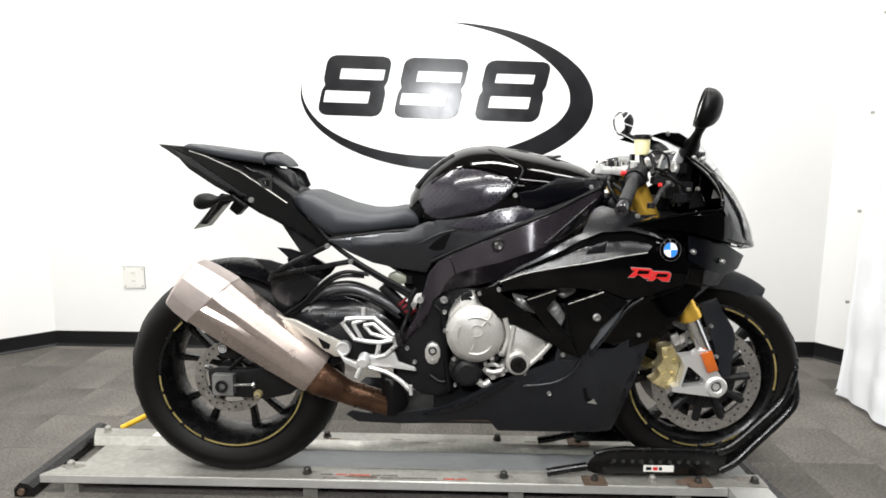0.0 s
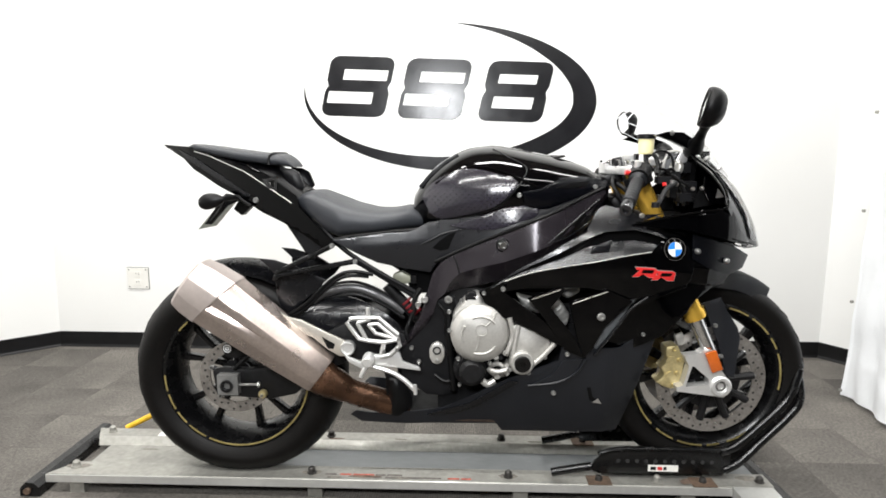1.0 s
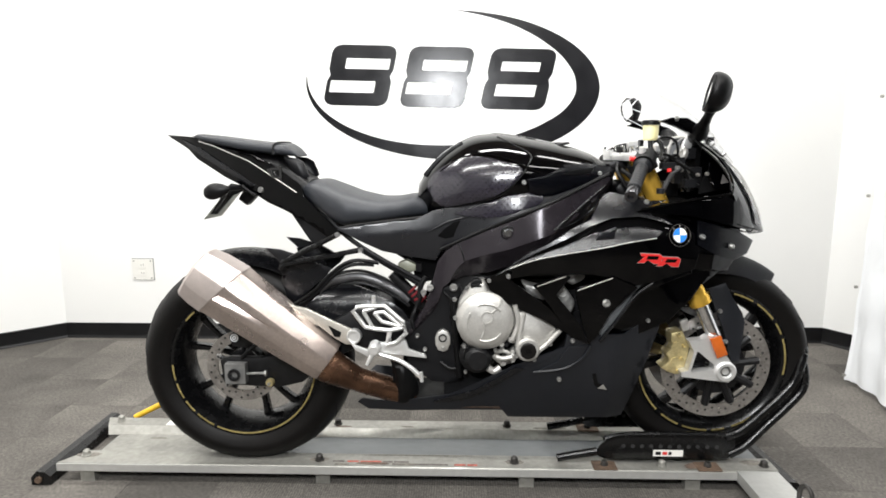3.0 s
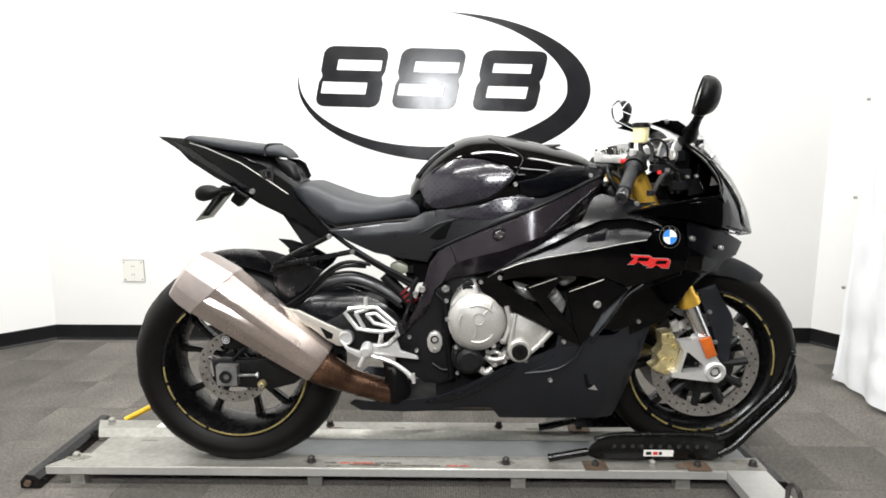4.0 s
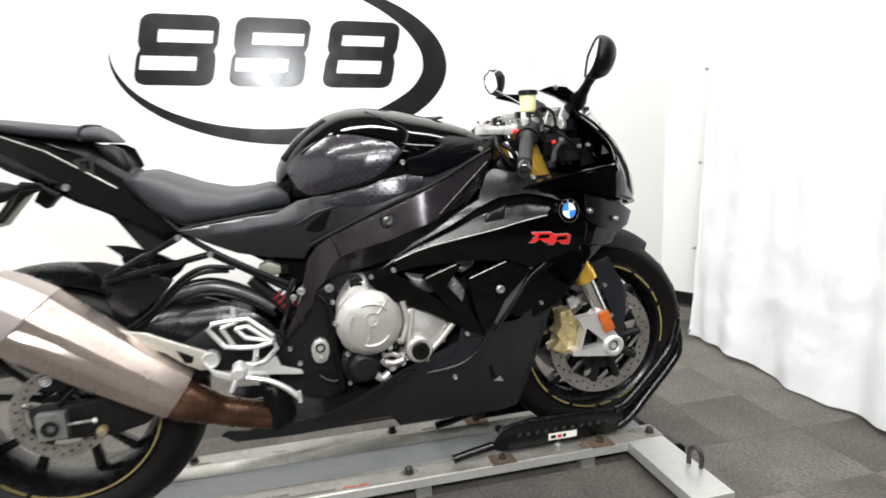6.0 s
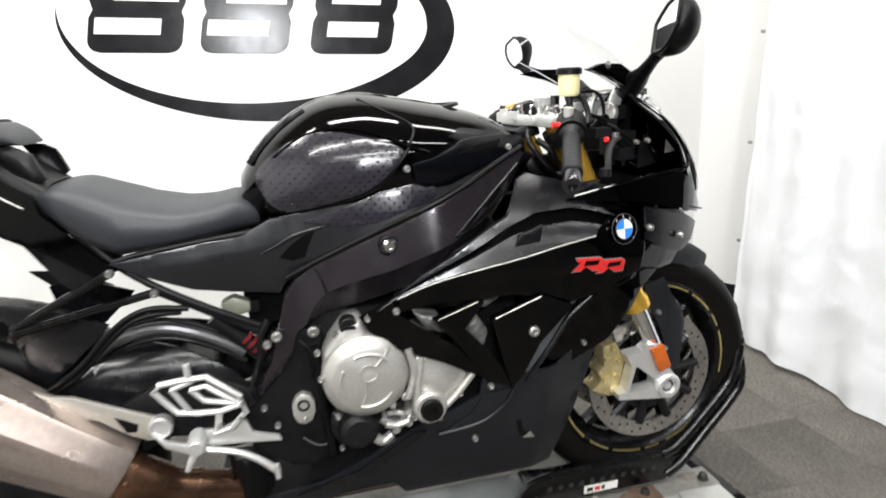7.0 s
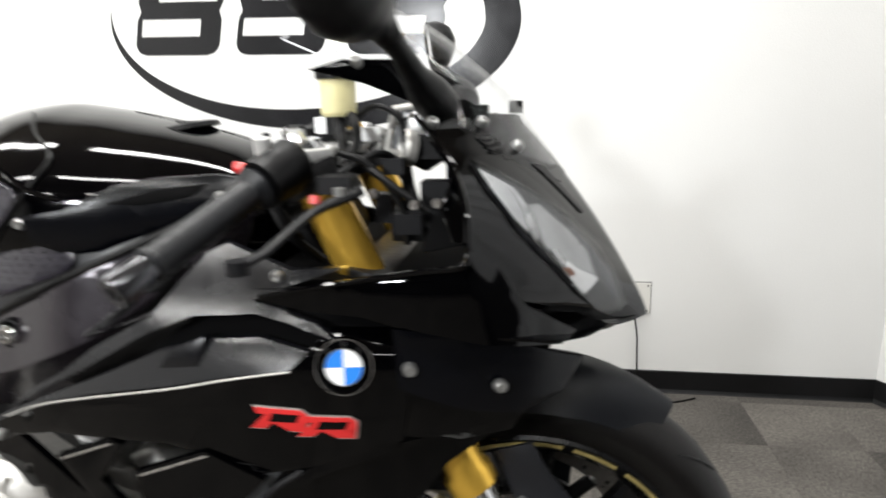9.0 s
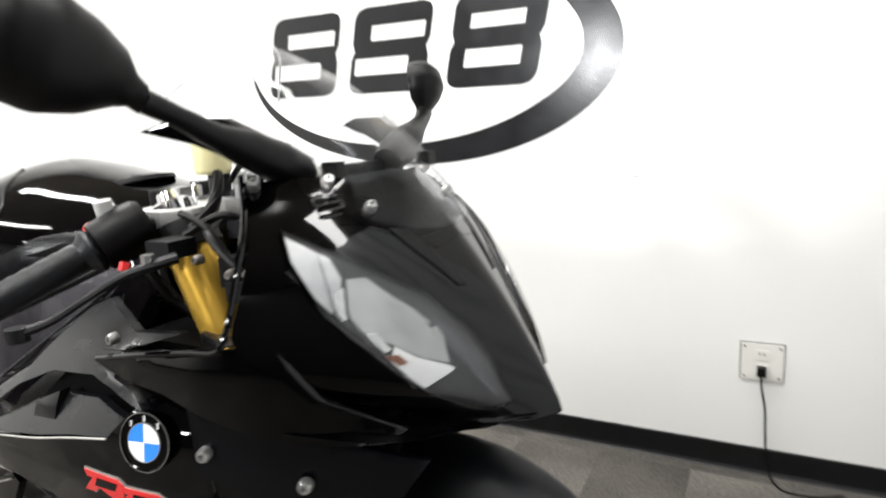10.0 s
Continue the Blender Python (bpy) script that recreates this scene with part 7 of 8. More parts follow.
def fork(y, sgn):
    a, b = Vector((FT.x, y, FT.z)), Vector((FB.x, y, FB.z))
    d = (b - a).normalized()
    bm = bmesh.new()
    lathe(bm, a, d, [(-0.01, 0.0), (-0.01, 0.0275), (0.30, 0.0275), (0.31, 0.0295), (0.370, 0.0295), (0.380, 0.0275), (0.415, 0.0275), (0.424, 0.032), (0.444, 0.032), (0.4475, 0.027), (0.4475, 0.0)], n=28, closed=False)
    part("fork_tube", bm, GOLD, bike, "gold anodised fork tube")
    bm = bmesh.new()
    cyl(bm, b, b + d * 0.13, 0.0205, n=24)
    part("fork_slider", bm, CHROME, bike, "polished fork slider")
    return a, b, d


for y, sgn in ((0.005, -1), (2 * YM - 0.005, 1)):
    fork(y, sgn)


def fork_foot(y0, y1):
    ol = [(1.306, 0.478), (1.346, 0.483), (1.360, 0.494), (1.388, 0.494), (1.399, 0.468), (1.410, 0.441), (1.441, 0.400), (1.442, 0.373), (1.425, 0.356), (1.403, 0.359), (1.334, 0.367), (1.292, 0.372), (1.290, 0.385), (1.309, 0.390), (1.322, 0.446)]
    il = [(1.331, 0.447), (1.337, 0.446), (1.345, 0.439), (1.354, 0.431), (1.363, 0.424), (1.372, 0.416), (1.380, 0.409), (1.381, 0.400), (1.379, 0.393), (1.360, 0.390), (1.335, 0.387), (1.320, 0.385), (1.316, 0.387), (1.319, 0.398), (1.324, 0.420)]
    return ol, il


ol, il = fork_foot(0, 0)
outline_ring("fork_foot", ol, il, -0.020, 0.012, BRIGHT, "bright alloy fork foot and caliper mount")
outline_ring("fork_foot", ol, il, 2 * YM - 0.012, 2 * YM + 0.02, BRIGHT)
bm = bmesh.new()
lathe(bm, (FW[0] + 0.001, -0.020, FW[2] + 0.006), (0, -1, 0), [(-0.03, 0.0), (-0.03, 0.030), (0.004, 0.030), (0.008, 0.026), (0.008, 0.018), (-0.012, 0.017), (-0.012, 0.0)], n=32, closed=False)
part("axle_clamp", bm, BRIGHT, bike)
bm = bmesh.new()
lathe(bm, (FW[0] + 0.001, -0.018, FW[2] + 0.006), (0, -1, 0), [(-0.012, 0.0), (-0.012, 0.016), (0.002, 0.016), (0.002, 0.011), (-0.008, 0.010), (-0.008, 0.0)], n=6, closed=False)
part("axle_nut", bm, ENG_D, bike)


def caliper(y0):
    cal = part("brake_caliper", prism([(1.266, 0.492), (1.298, 0.499), (1.309, 0.478), (1.323, 0.455), (1.318, 0.42), (1.307, 0.368), (1.285, 0.366), (1.262, 0.374), (1.240, 0.387), (1.258, 0.398), (1.265, 0.412), (1.254, 0.428), (1.264, 0.440), (1.272, 0.452), (1.266, 0.472)], y0, y0 + 0.055), CALIPER_M, bike, "pale gold radial brake caliper", bevel=0.006)
    for x, z in ((1.288, 0.486), (1.292, 0.378), (1.305, 0.455), (1.300, 0.415)):
        bolt((x, y0 - 0.001, z), 0.008, m=CALIPER_M, parent=cal)
    for dz in (0.0, 0.045):
        bm = bmesh.new()
        cyl(bm, (1.282, y0 - 0.003, 0.405 + dz), (1.282, y0 + 0.02, 0.405 + dz), 0.015, n=20)
        part("piston_cap", bm, CALIPER_M, cal, bevel=0.003)


caliper(0.012)
caliper(2 * YM - 0.067)
part("side_reflector", prism([(1.360, 0.488), (1.389, 0.499), (1.412, 0.443), (1.383, 0.432)], -0.034, -0.022), ORANGE, bike, "orange side reflector on the fork", bevel=0.002)
both("fork_guard", lambda: panel([(1.366, 0.622), (1.411, 0.640), (1.430, 0.603), (1.466, 0.552), (1.477, 0.522), (1.472, 0.46), (1.468, 0.405), (1.442, 0.411), (1.413, 0.506), (1.386, 0.568)], lambda x, z: 0.012 + 0.6 * abs(x - 1.42) ** 1.5, thick=0.005, edge=0.01, drop=0.004), SLATE_M, "matt slate fork guard", **GL)
bolt((1.399, 0.008, 0.559), 0.007)
bolt((1.420, 0.006, 0.470), 0.007)


def mudguard():
    bm = bmesh.new()
    secs = []
    for k in range(18):
        a = radians(128 - 73 * k / 17)
        half = lerp(k, (0, 4, 11, 15, 17), (0.060, 0.072, 0.072, 0.055, 0.03))
        base = lerp(k, (0, 12, 17), (0.318, 0.318, 0.312))
        ring_ = []
        for u in np.linspace(-1, 1, 15):
            rr = base + 0.012 - 0.055 * abs(u) ** 2.6
            ring_.append((FW[0] + rr * math.cos(a), YM + half * u, FW[2] + rr * math.sin(a)))
        secs.append(ring_)
    loft(bm, secs, cap=False, loop=False)
    bmesh.ops.solidify(bm, geom=bm.faces[:], thickness=0.004)
    return bm


part("front_mudguard", mudguard(), SLATE_M, bike, "glossy black front mudguard", smooth=50)
bm = bmesh.new()
tube(bm, [(1.30, 0.03, 0.56), (1.285, 0.02, 0.60), (1.30, 0.04, 0.66)], 0.006, n=8)
part("brake_hose", bm, DEEP, bike)
part("caliper_hanger", prism([(1.290, 0.525), (1.312, 0.535), (1.318, 0.50), (1.300, 0.495)], 0.016, 0.03), SILVER, bike, bevel=0.003)
both("nose_air_duct", lambda: panel([(1.255, 0.585), (1.30, 0.60), (1.335, 0.565), (1.345, 0.545), (1.32, 0.545), (1.285, 0.565)], lambda x, z: 0.0 + 0.5 * abs(z - 0.575), thick=0.006, edge=0.012, drop=0.008, smooth=2), SATIN, **GL)

# clamps
bm = bmesh.new()
f = bm.faces.new([bm.verts.new((x, y, 0.984)) for x, y in ((1.165, -0.030), (1.185, -0.005), (1.180, 0.04), (1.150, 0.075), (1.150, 0.175), (1.180, 0.21), (1.185, 0.255), (1.165, 0.28), (1.120, 0.28), (1.105, 0.25), (1.110, 0.20), (1.085, 0.165), (1.085, 0.085), (1.110, 0.05), (1.105, 0.0), (1.120, -0.030))])
for v in bmesh.ops.extrude_face_region(bm, geom=[f])["geom"]:
    if isinstance(v, bmesh.types.BMVert):
        v.co.z = 1.006
part("top_clamp", bm, BRIGHT, bike, "bright machined top fork clamp", bevel=0.003)
for y in (0.005, 2 * YM - 0.005):
    bm = bmesh.new()
    lathe(bm, (1.156, y, 0.972), (0.42, 0, -0.9), [(-0.012, 0.028), (-0.012, 0.038), (0.018, 0.038), (0.018, 0.028)], n=28)
    part("bar_clamp", bm, ENG_D, bike, bevel=0.002)
part("lower_clamp", prism([(1.20, 0.875), (1.29, 0.85), (1.30, 0.82), (1.20, 0.84)], -0.03, 2 * YM + 0.03), ENG_D, bike, bevel=0.006)
for y in (0.005, 2 * YM - 0.005):
    bm = bmesh.new()
    lathe(bm, (1.147, y, 0.995), (-0.42, 0, 0.9), [(-0.01, 0.0), (-0.01, 0.027), (0.012, 0.027), (0.016, 0.022), (0.016, 0.014), (0.028, 0.012), (0.028, 0.0)], n=24, closed=False)
    part("fork_cap", bm, GOLD if y > 0.1 else CHROME, bike)
bm = bmesh.new()
lathe(bm, (1.125, YM, 1.012), (-0.25, 0, 0.97), [(-0.01, 0.0), (-0.01, 0.026), (0.012, 0.026), (0.018, 0.018), (0.018, 0.0)], n=24, closed=False)
part("ignition_lock", bm, ENG_D, bike)
part("damper_body", prism([(1.075, 0.975), (1.095, 0.985), (1.13, 0.982), (1.135, 0.965), (1.09, 0.958)], 0.06, 0.19), ENG_D, bike, bevel=0.005)
part("dashboard", prism([(1.262, 0.984), (1.270, 1.030), (1.276, 1.040), (1.300, 1.043), (1.308, 0.996), (1.286, 0.972)], 0.035, 2 * YM - 0.035), DEEP, bike, "black instrument cluster", bevel=0.008)
bm = bmesh.new()
tube(bm, [(1.236, 0.045, 0.998), (1.241, 0.045, 1.024), (1.248, 0.045, 1.047), (1.272, 0.045, 1.050), (1.298, 0.045, 1.043), (1.290, 0.045, 1.016), (1.281, 0.045, 0.991), (1.258, 0.045, 0.993), (1.236, 0.045, 0.998)], 0.0042, n=8, smooth=0)
part("dash_rim", bm, SILVER, bike, "pale rim of the instrument cluster")
part("dash_side", prism([(1.240, 1.000), (1.250, 1.044), (1.294, 1.040), (1.279, 0.994)], 0.047, 0.052), mat("smoky_dash_glass", (0.16, 0.165, 0.17), 0.18, grain=0.1, stain=0.2, stain_size=30), bike, bevel=0.002)
part("dash_module", prism([(1.292, 1.006), (1.300, 1.040), (1.336, 1.028), (1.330, 0.985), (1.300, 0.985)], 0.048, 0.078), MATTE, bike, bevel=0.005)
bm = bmesh.new()
tube(bm, [(1.199, -0.03, 1.004), (1.230, -0.03, 0.992), (1.258, -0.03, 0.962), (1.272, -0.03, 0.931), (1.273, -0.03, 0.902)], 0.0042, n=8)
part("control_cable", bm, DEEP, bike)
bm = bmesh.new()
lathe(bm, (1.2655, YM - 0.03, 1.012), (-0.95, 0, 0.2), [(0.0, 0.0), (0.0, 0.022), (0.006, 0.022), (0.008, 0.020), (0.005, 0.019), (0.005, 0.0)], n=32, closed=False)
part("rev_counter", bm, mat("pale_dial", (0.55, 0.56, 0.55), 0.25, grain=0.05), bike, "pale round dial")


def handlebar(sg):
    def P(x, y, z):
        return Vector((x, y if sg > 0 else 2 * YM - y, z))
    a, b = P(1.150, -0.045, 0.992), P(1.068, -0.222, 0.909)
    d = (b - a).normalized()
    bm = bmesh.new()
    cyl(bm, P(1.150, 0.005, 0.998), a + d * 0.02, 0.012, n=14)
    bar = part("handlebar", bm, ENG_D, bike, "black clip-on handlebar")
    L = (b - a).length
    prof = [(0.045, 0.0), (0.045, 0.021), (0.052, 0.024), (0.058, 0.0185)]
    for k in range(9):
        h = 0.062 + (L - 0.085) * k / 9
        prof += [(h, 0.0158), (h + 0.004, 0.0164), (h + 0.0085, 0.0164)]
    prof += [(L - 0.034, 0.0158), (L - 0.032, 0.0178), (L - 0.028, 0.0178), (L - 0.026, 0.0155), (L - 0.026, 0.0)]
    bm = bmesh.new()
    lathe(bm, a, d, prof, n=22, closed=False)
    part("grip", bm, GRIP_M, bar, "ribbed black rubber grip", smooth=25)
    bm = bmesh.new()
    lathe(bm, a, d, [(L - 0.026, 0.0), (L - 0.026, 0.0145), (L - 0.018, 0.0150), (L + 0.006, 0.0165), (L + 0.012, 0.015), (L + 0.012, 0.008), (L + 0.004, 0.007), (L + 0.004, 0.0)], n=22, closed=False)
    part("bar_end", bm, mat("black_chrome", (0.07, 0.07, 0.075), 0.2, 0.9, grain=0.1), bar, "dark polished bar end")
    bm = bmesh.new()
    lathe(bm, a, d, [(-0.010, 0.0), (-0.010, 0.024), (-0.004, 0.028), (0.022, 0.029), (0.030, 0.027), (0.044, 0.027), (0.044, 0.0)], n=24, closed=False)
    sw = part("switch_housing", bm, DEEP, bar, "black throttle and switch housing", bevel=0.002)
    if sg > 0:
        bm = bmesh.new()
        c = P(1.104, -0.070, 0.990)
        cyl(bm, c + Vector((0.012, 0, 0)), c + Vector((-0.003, 0, 0.002)), 0.0065, n=14)
        part("starter_button", bm, RED, sw)
    # lever and its perch
    lp = P(1.205, -0.055, 0.972)
    bm = bmesh.new()
    tube(bm, [P(1.232, -0.068, 0.966), P(1.222, -0.088, 0.962), P(1.200, -0.108, 0.953), P(1.180, -0.135, 0.936), P(1.166, -0.160, 0.922), P(1.153, -0.178, 0.916)], [0.0085, 0.008, 0.0068, 0.006, 0.006, 0.007], n=10, flat=0.7)
    part("brake_lever", bm, MATTE, bar, "black folding brake lever")
    bm = bmesh.new()
    cyl(bm, P(1.150, -0.180, 0.921), P(1.150, -0.180, 0.908), 0.010, n=14)
    part("lever_ball", bm, MATTE, bar)
    bm = bmesh.new()
    box(bm, lp.x - 0.016, lp.x + 0.018, lp.y - 0.014, lp.y + 0.020, lp.z - 0.009, lp.z + 0.009)
    part("master_cylinder", bm, MATTE, bar, bevel=0.007, segs=3)
    bm = bmesh.new()
    cyl(bm, P(1.219, -0.090, 0.964), P(1.219, -0.090, 0.973), 0.0062, n=12)
    part("lever_bolt", bm, BOLT_S, bar)
    bm = bmesh.new()
    cyl(bm, P(1.196, -0.100, 0.958), P(1.196, -0.097, 0.966), 0.0055, n=6)
    part("adjuster", bm, RED, bar, "red lever adjuster")
    bm = bmesh.new()
    cyl(bm, P(1.133, -0.068, 1.004), P(1.133, -0.071, 1.022), 0.009, n=14)
    part("switch_knob", bm, BRIGHT, sw, bevel=0.002)
    return bar


handlebar(1)
handlebar(-1)
# fluid cup on its bracket
bm = bmesh.new()
lathe(bm, (1.183, 0.034, 1.040), (0, 0, 1), [(0.0, 0.0), (0.0, 0.018), (0.004, 0.0205), (0.040, 0.0215), (0.042, 0.0215), (0.042, 0.0)], n=28, closed=False)
cup_ob = part("brake_fluid_cup", bm, CREAM, bike, "cream plastic brake fluid cup")
bm = bmesh.new()
lathe(bm, (1.183, 0.034, 1.0822), (0, 0, 1), [(0.0, 0.0), (0.0, 0.0255), (0.010, 0.0255), (0.013, 0.022), (0.013, 0.0)], n=28, closed=False)
part("cup_lid", bm, DEEP, cup_ob, "black screw lid")
bm = bmesh.new()
tube(bm, [(1.183, 0.034, 1.04), (1.186, 0.03, 1.015), (1.196, 0.01, 0.995)], 0.007, n=10)
part("cup_bracket", bm, ENG_D, bike)
for pts, r, m in (([(1.19, 0.03, 1.045), (1.205, 0.02, 1.035), (1.21, 0.005, 1.01), (1.20, -0.02, 0.985)], 0.006, DEEP), ([(1.20, -0.03, 0.98), (1.24, -0.01, 1.0), (1.262, 0.01, 0.975), (1.268, 0.0, 0.90)], 0.0045, DEEP),
                  ([(1.21, 0.05, 1.0), (1.25, 0.05, 1.03), (1.285, 0.05, 1.04), (1.30, 0.06, 1.0)], 0.0035, CHROME), 
                  ([(1.10, 0.05, 0.975), (1.095, 0.02, 0.95), (1.12, 0.0, 0.91), (1.16, 0.01, 0.87)], 0.006, DEEP)):
    bm = bmesh.new()
    tube(bm, pts, r, n=8)
    part("control_cable", bm, m, bike)
for x, y, z, sx, sy, sz, m in ((1.300, 0.012, 0.945, 0.016, 0.014, 0.022, MATTE), (1.255, 0.075, 0.905, 0.02, 0.02, 0.02, DEEP), (1.112, 0.075, 1.020, 0.008, 0.010, 0.009, ENG_D), (1.150, 0.09, 1.028, 0.014, 0.012, 0.010, BRIGHT),
                               (1.215, 0.055, 1.018, 0.012, 0.012, 0.008, BRIGHT), (1.092, 0.10, 1.004, 0.010, 0.022, 0.008, BRIGHT), (1.13, 0.03, 1.018, 0.008, 0.008, 0.008, BOLT_S), (1.098, 0.16, 1.006, 0.012, 0.014, 0.010, BRIGHT), (1.165, 0.06, 1.030, 0.005, 0.010, 0.012, DEEP)):
    part("control_block", cube(x - sx, x + sx, y - sy, y + sy, z - sz, z + sz), m, bike, bevel=0.004)
bm = bmesh.new()
lathe(bm, (1.272, 0.03, 1.002), (-0.9, -0.4, 0.2), [(0.0, 0.0), (0.0, 0.022), (0.010, 0.022), (0.014, 0.019), (0.010, 0.017), (0.010, 0.0)], n=24, closed=False)
part("steering_stop", bm, SILVER, bike)
for x, z in ((1.243, 0.961), (1.287, 0.949), (1.311, 0.951)):
    bolt((x, -0.052, z), 0.0060, m=DISC_M)
rng_c = random.Random(11)
for k in range(18):
    x, y = rng_c.uniform(1.085, 1.225), rng_c.uniform(0.0, 0.24)
    z = 1.008 + rng_c.uniform(0.0, 0.012)
    bm = bmesh.new()
    r = rng_c.uniform(0.004, 0.009)
    lathe(bm, (x, y, z), (rng_c.uniform(-0.3, 0.1), rng_c.uniform(-0.2, 0.2), 1), [(-0.01, 0.0), (-0.01, r), (0.004, r), (0.006, r * 0.75), (0.006, r * 0.4), (0.003, r * 0.35), (0.003, 0.0)], n=10, closed=False)
    part("clamp_bolt", bm, (BOLT_S, CHROME, ENG_D)[k % 3], bike)
for pts, r in (([(1.215, 0.0, 0.99), (1.235, -0.03, 0.985), (1.265, -0.04, 0.965), (1.30, -0.04, 0.94)], 0.0045), ([(1.26, 0.04, 0.98), (1.275, 0.0, 0.95), (1.295, -0.02, 0.92), (1.33, -0.03, 0.91)], 0.006),
               ([(1.19, 0.05, 1.03), (1.225, 0.04, 1.05), (1.255, 0.035, 1.035), (1.262, 0.03, 0.99)], 0.0035), ([(1.10, 0.0, 0.96), (1.12, -0.02, 0.94), (1.14, -0.01, 0.90)], 0.0065)):
    bm = bmesh.new()
    tube(bm, pts, r, n=8)
    part("control_cable", bm, DEEP, bike)
for x, y, z, sx, sy, sz in ((1.275, -0.025, 0.925, 0.016, 0.012, 0.011), (1.245, -0.01, 0.94, 0.009, 0.012, 0.016), (1.255, 0.0, 0.985, 0.012, 0.010, 0.009)):
    part("connector", cube(x - sx, x + sx, y - sy, y + sy, z - sz, z + sz), MATTE, bike, bevel=0.004)
part("heat_cover", prism([(1.095, 0.905), (1.11, 0.925), (1.15, 0.925), (1.17, 0.89), (1.16, 0.865), (1.12, 0.865)], 0.05, 2 * YM - 0.05), DEEP, bike, bevel=0.01)


# ---- wheel chock on the dolly ----
chock = thing("wheel_chock", (1.30, 0.16, 0.066), "black steel wheel chock clamped round the front tyre", "wheel chock")


def chock_side(y, sg):
    bm = bmesh.new()
    tube(bm, [(0.955, y, 0.081), (1.01, y, 0.092), (1.075, y + 0.004 * sg, 0.106)], 0.0125, n=14, smooth=0)
    part("end_tube", bm, BLACK_ST, chock)
    bm = bmesh.new()
    cyl(bm, (0.9545, y, 0.0809), (0.958, y, 0.0816), 0.0095, n=14)
    part("tube_mouth", bm, SLOT, chock)
    ol_ = [(1.068, 0.095), (1.085, 0.125), (1.112, 0.150), (1.160, 0.160), (1.470, 0.164), (1.490, 0.150), (1.492, 0.105), (1.470, 0.085), (1.10, 0.082)]
    pl = part("side_plate", prism(ol_, y - 0.004, y + 0.004), BLACK_ST, chock, "black side plate with a row of holes", bevel=0.002)
    for k in range(11):
        bm = bmesh.new()
        xx = 1.155 + 0.028 * k
        cyl(bm, (xx, y - 0.0046, 0.124), (xx, y + 0.0046, 0.124), 0.0065, n=12)
        part("hole", bm, SLOT, pl)
    bm = bmesh.new()
    tube(bm, [(1.10, y, 0.146), (1.16, y, 0.160), (1.30, y, 0.163), (1.465, y, 0.163)], 0.008, n=10)
    part("top_edge", bm, BLACK_ST, pl)
    for x in (1.095, 1.405):
        part("foot_tab", cube(x - 0.035, x + 0.035, y - 0.045 if sg < 0 else y - 0.005, y + 0.005 if sg < 0 else y + 0.045, 0.0665, 0.0705), RUST, chock, "rusty mounting tab", bevel=0.002)
        bolt((x, y - 0.02 if sg < 0 else y + 0.02, 0.0715), 0.013, d=(0, 0, 1), m=BOLT_D, parent=chock, h=0.012)
    return pl


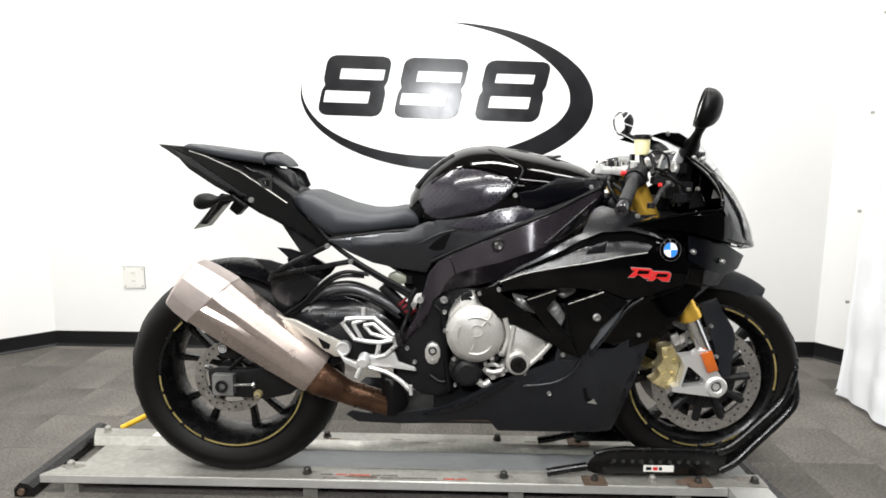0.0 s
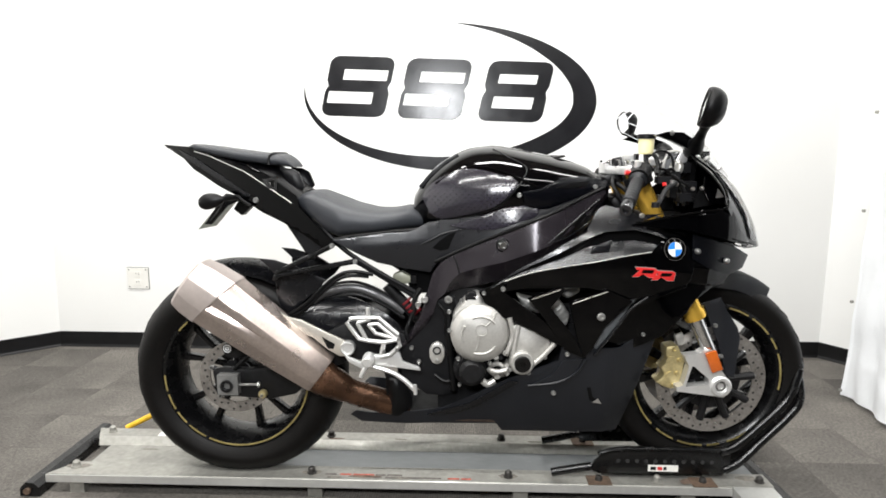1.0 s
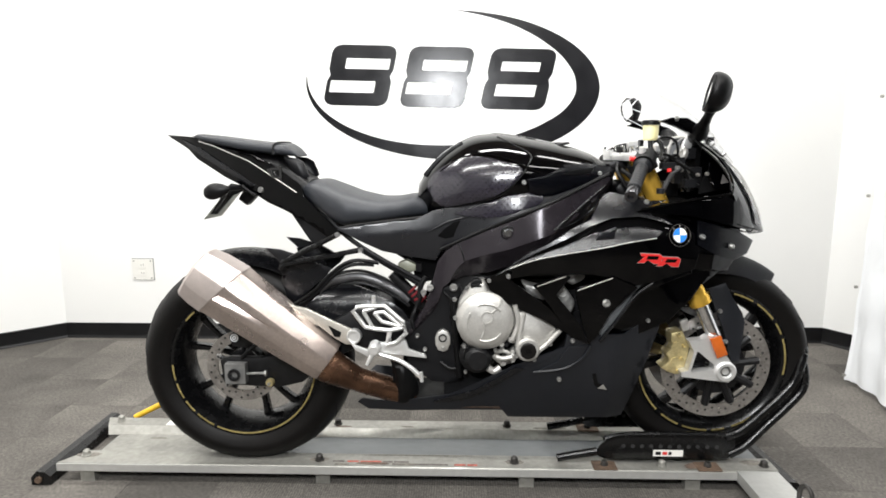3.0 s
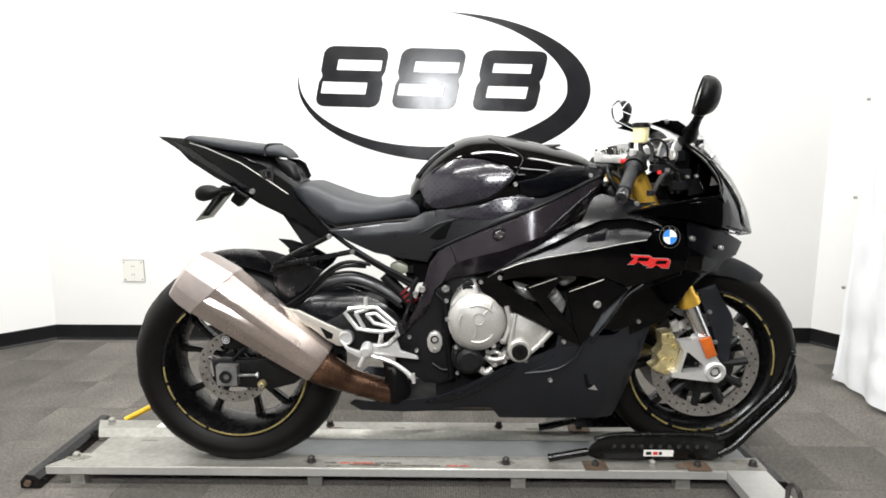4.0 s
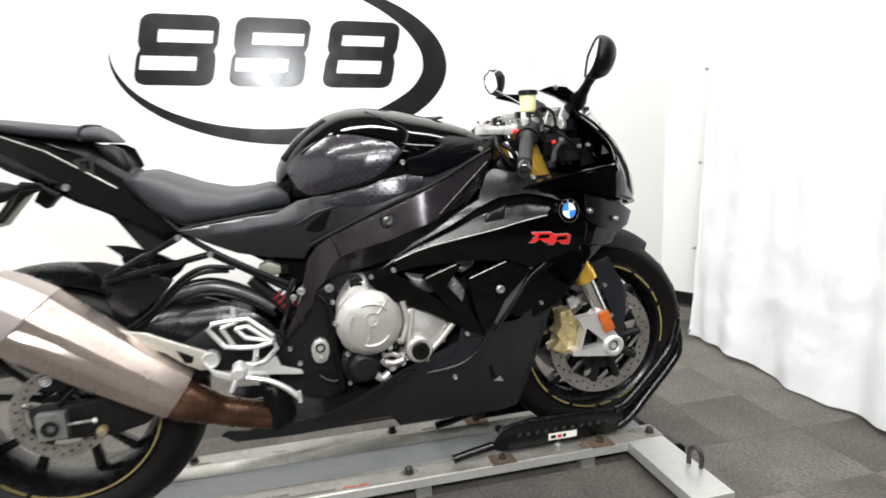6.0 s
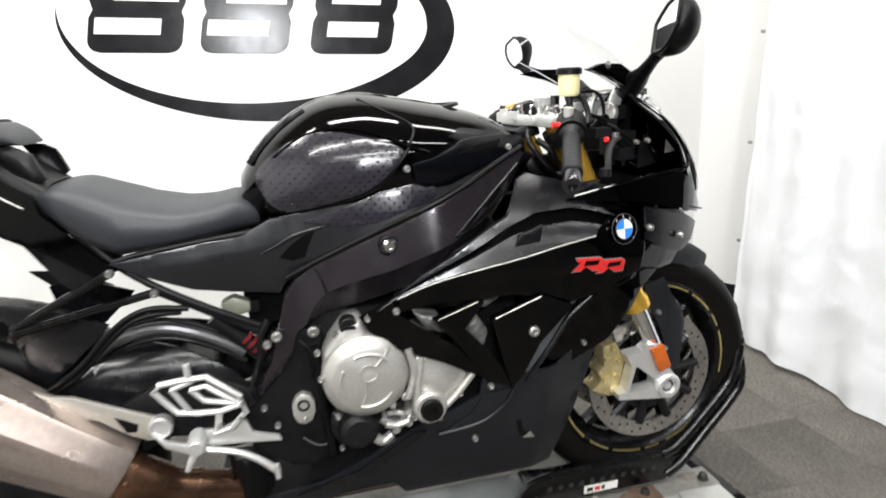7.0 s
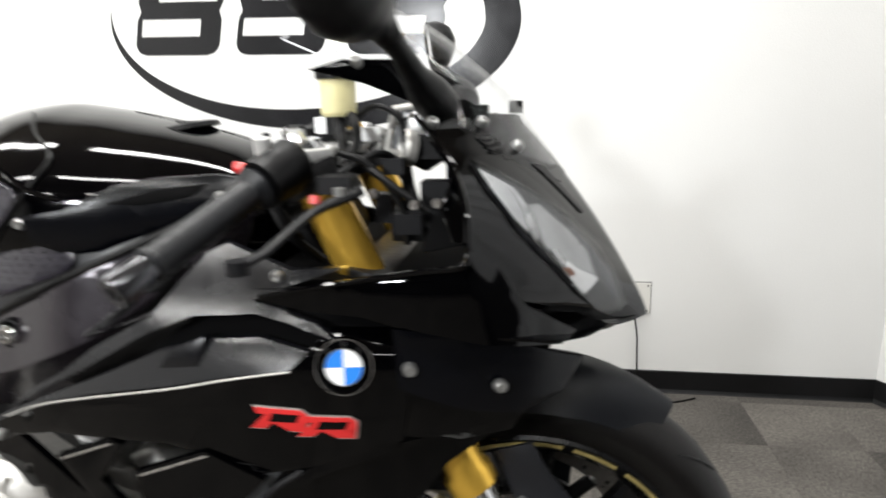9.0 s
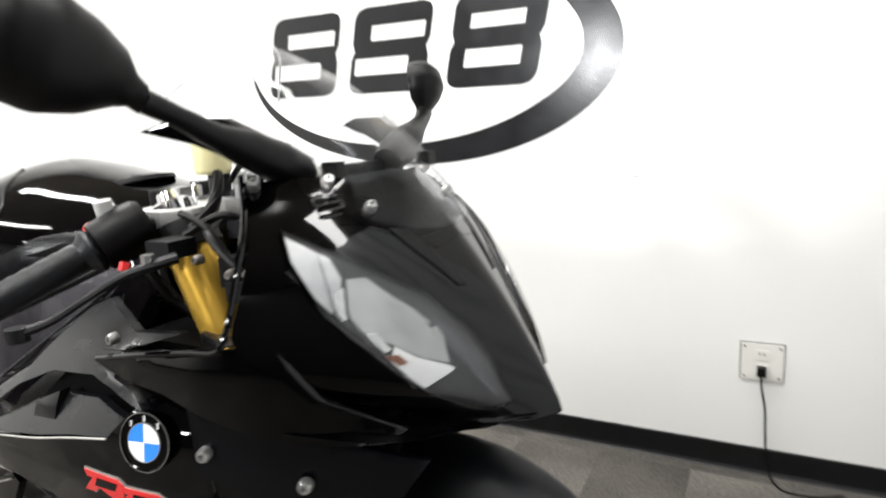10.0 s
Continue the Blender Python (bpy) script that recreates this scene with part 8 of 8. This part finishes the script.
chock_side(0.050, -1)
chock_side(0.262, 1)
part("label_plate", cube(1.245, 1.335, 0.0435, 0.0455, 0.093, 0.113), PLATE_W, chock, "small worn white label", bevel=0.0008)
for x0, x1, m in ((1.252, 1.268, ENG_D), (1.273, 1.287, RED), (1.291, 1.30, ENG_D)):
    part("label_mark", cube(x0, x1, 0.0428, 0.0436, 0.098, 0.108), m, chock, smooth=0)
for k, (pts, r) in enumerate((([(1.46, 0.050, 0.158), (1.50, 0.052, 0.172), (1.56, 0.058, 0.222), (1.652, 0.066, 0.318), (1.680, 0.074, 0.395), (1.685, 0.09, 0.428), (1.685, 0.16, 0.436), (1.685, 0.23, 0.428), (1.680, 0.246, 0.395), (1.652, 0.254, 0.318), (1.56, 0.258, 0.222), (1.50, 0.262, 0.172), (1.46, 0.262, 0.158)], 0.014),
                              ([(1.475, 0.050, 0.098), (1.52, 0.052, 0.125), (1.58, 0.058, 0.185), (1.660, 0.064, 0.268), (1.690, 0.068, 0.315), (1.688, 0.075, 0.37), (1.680, 0.085, 0.40)], 0.0125),
                              ([(1.475, 0.262, 0.098), (1.52, 0.262, 0.125), (1.58, 0.256, 0.185), (1.660, 0.252, 0.268), (1.690, 0.248, 0.315), (1.688, 0.24, 0.37), (1.680, 0.235, 0.40)], 0.0125))):
    bm = bmesh.new()
    tube(bm, pts, r, n=14)
    part("hoop", bm, BLACK_ST, chock, "bent black tube")
part("cradle", prism([(1.12, 0.088), (1.20, 0.082), (1.50, 0.082), (1.56, 0.16), (1.545, 0.165), (1.49, 0.090), (1.20, 0.088), (1.13, 0.098)], 0.075, 0.175), BLACK_ST, chock, bevel=0.002)

# ---- carpet tiles ----
TILE = 0.276


def tile_mesh():
    bm = bmesh.new()
    g = TILE / 2 - 0.0003
    vs = [[bm.verts.new((sx * q, sy * q, z)) for sx, sy in ((-1, -1), (1, -1), (1, 1), (-1, 1))] for q, z in ((g, -0.0055), (g, -0.0005), (g - 0.0007, 0.0))]
    for a, b in ((0, 1), (1, 2)):
        for j in range(4):
            bm.faces.new((vs[a][j], vs[a][(j + 1) % 4], vs[b][(j + 1) % 4], vs[b][j]))
    bm.faces.new(vs[2])
    me = bpy.data.meshes.new("carpet_tile")
    bm.to_mesh(me)
    bm.free()
    me.materials.append(CARPET)
    return me


TM = tile_mesh()
rest = bmesh.new()
g = TILE / 2 - 0.0006
for i in range(-16, 5):
    for j in range(-17, 6):
        cx, cy = 2.12 + (i - 0.5) * TILE, 0.022 + (j + 0.5) * TILE
        if cy > BACK + 0.1:
            continue
        if cy > -1.05:
            o = new("carpet_tile", TM)
            o.parent = floor_ob
            o.matrix_local = pose(cx, cy, 0, 0, 0, 90 * ((i * 3 + j * 5) % 2))
        else:
            rest.faces.new([rest.verts.new((cx + sx * g, cy + sy * g, 0)) for sx, sy in ((-1, -1), (1, -1), (1, 1), (-1, 1))])
ro = part("carpet_field", rest, CARPET, floor_ob, smooth=0)
ro["kind"] = "stuff"
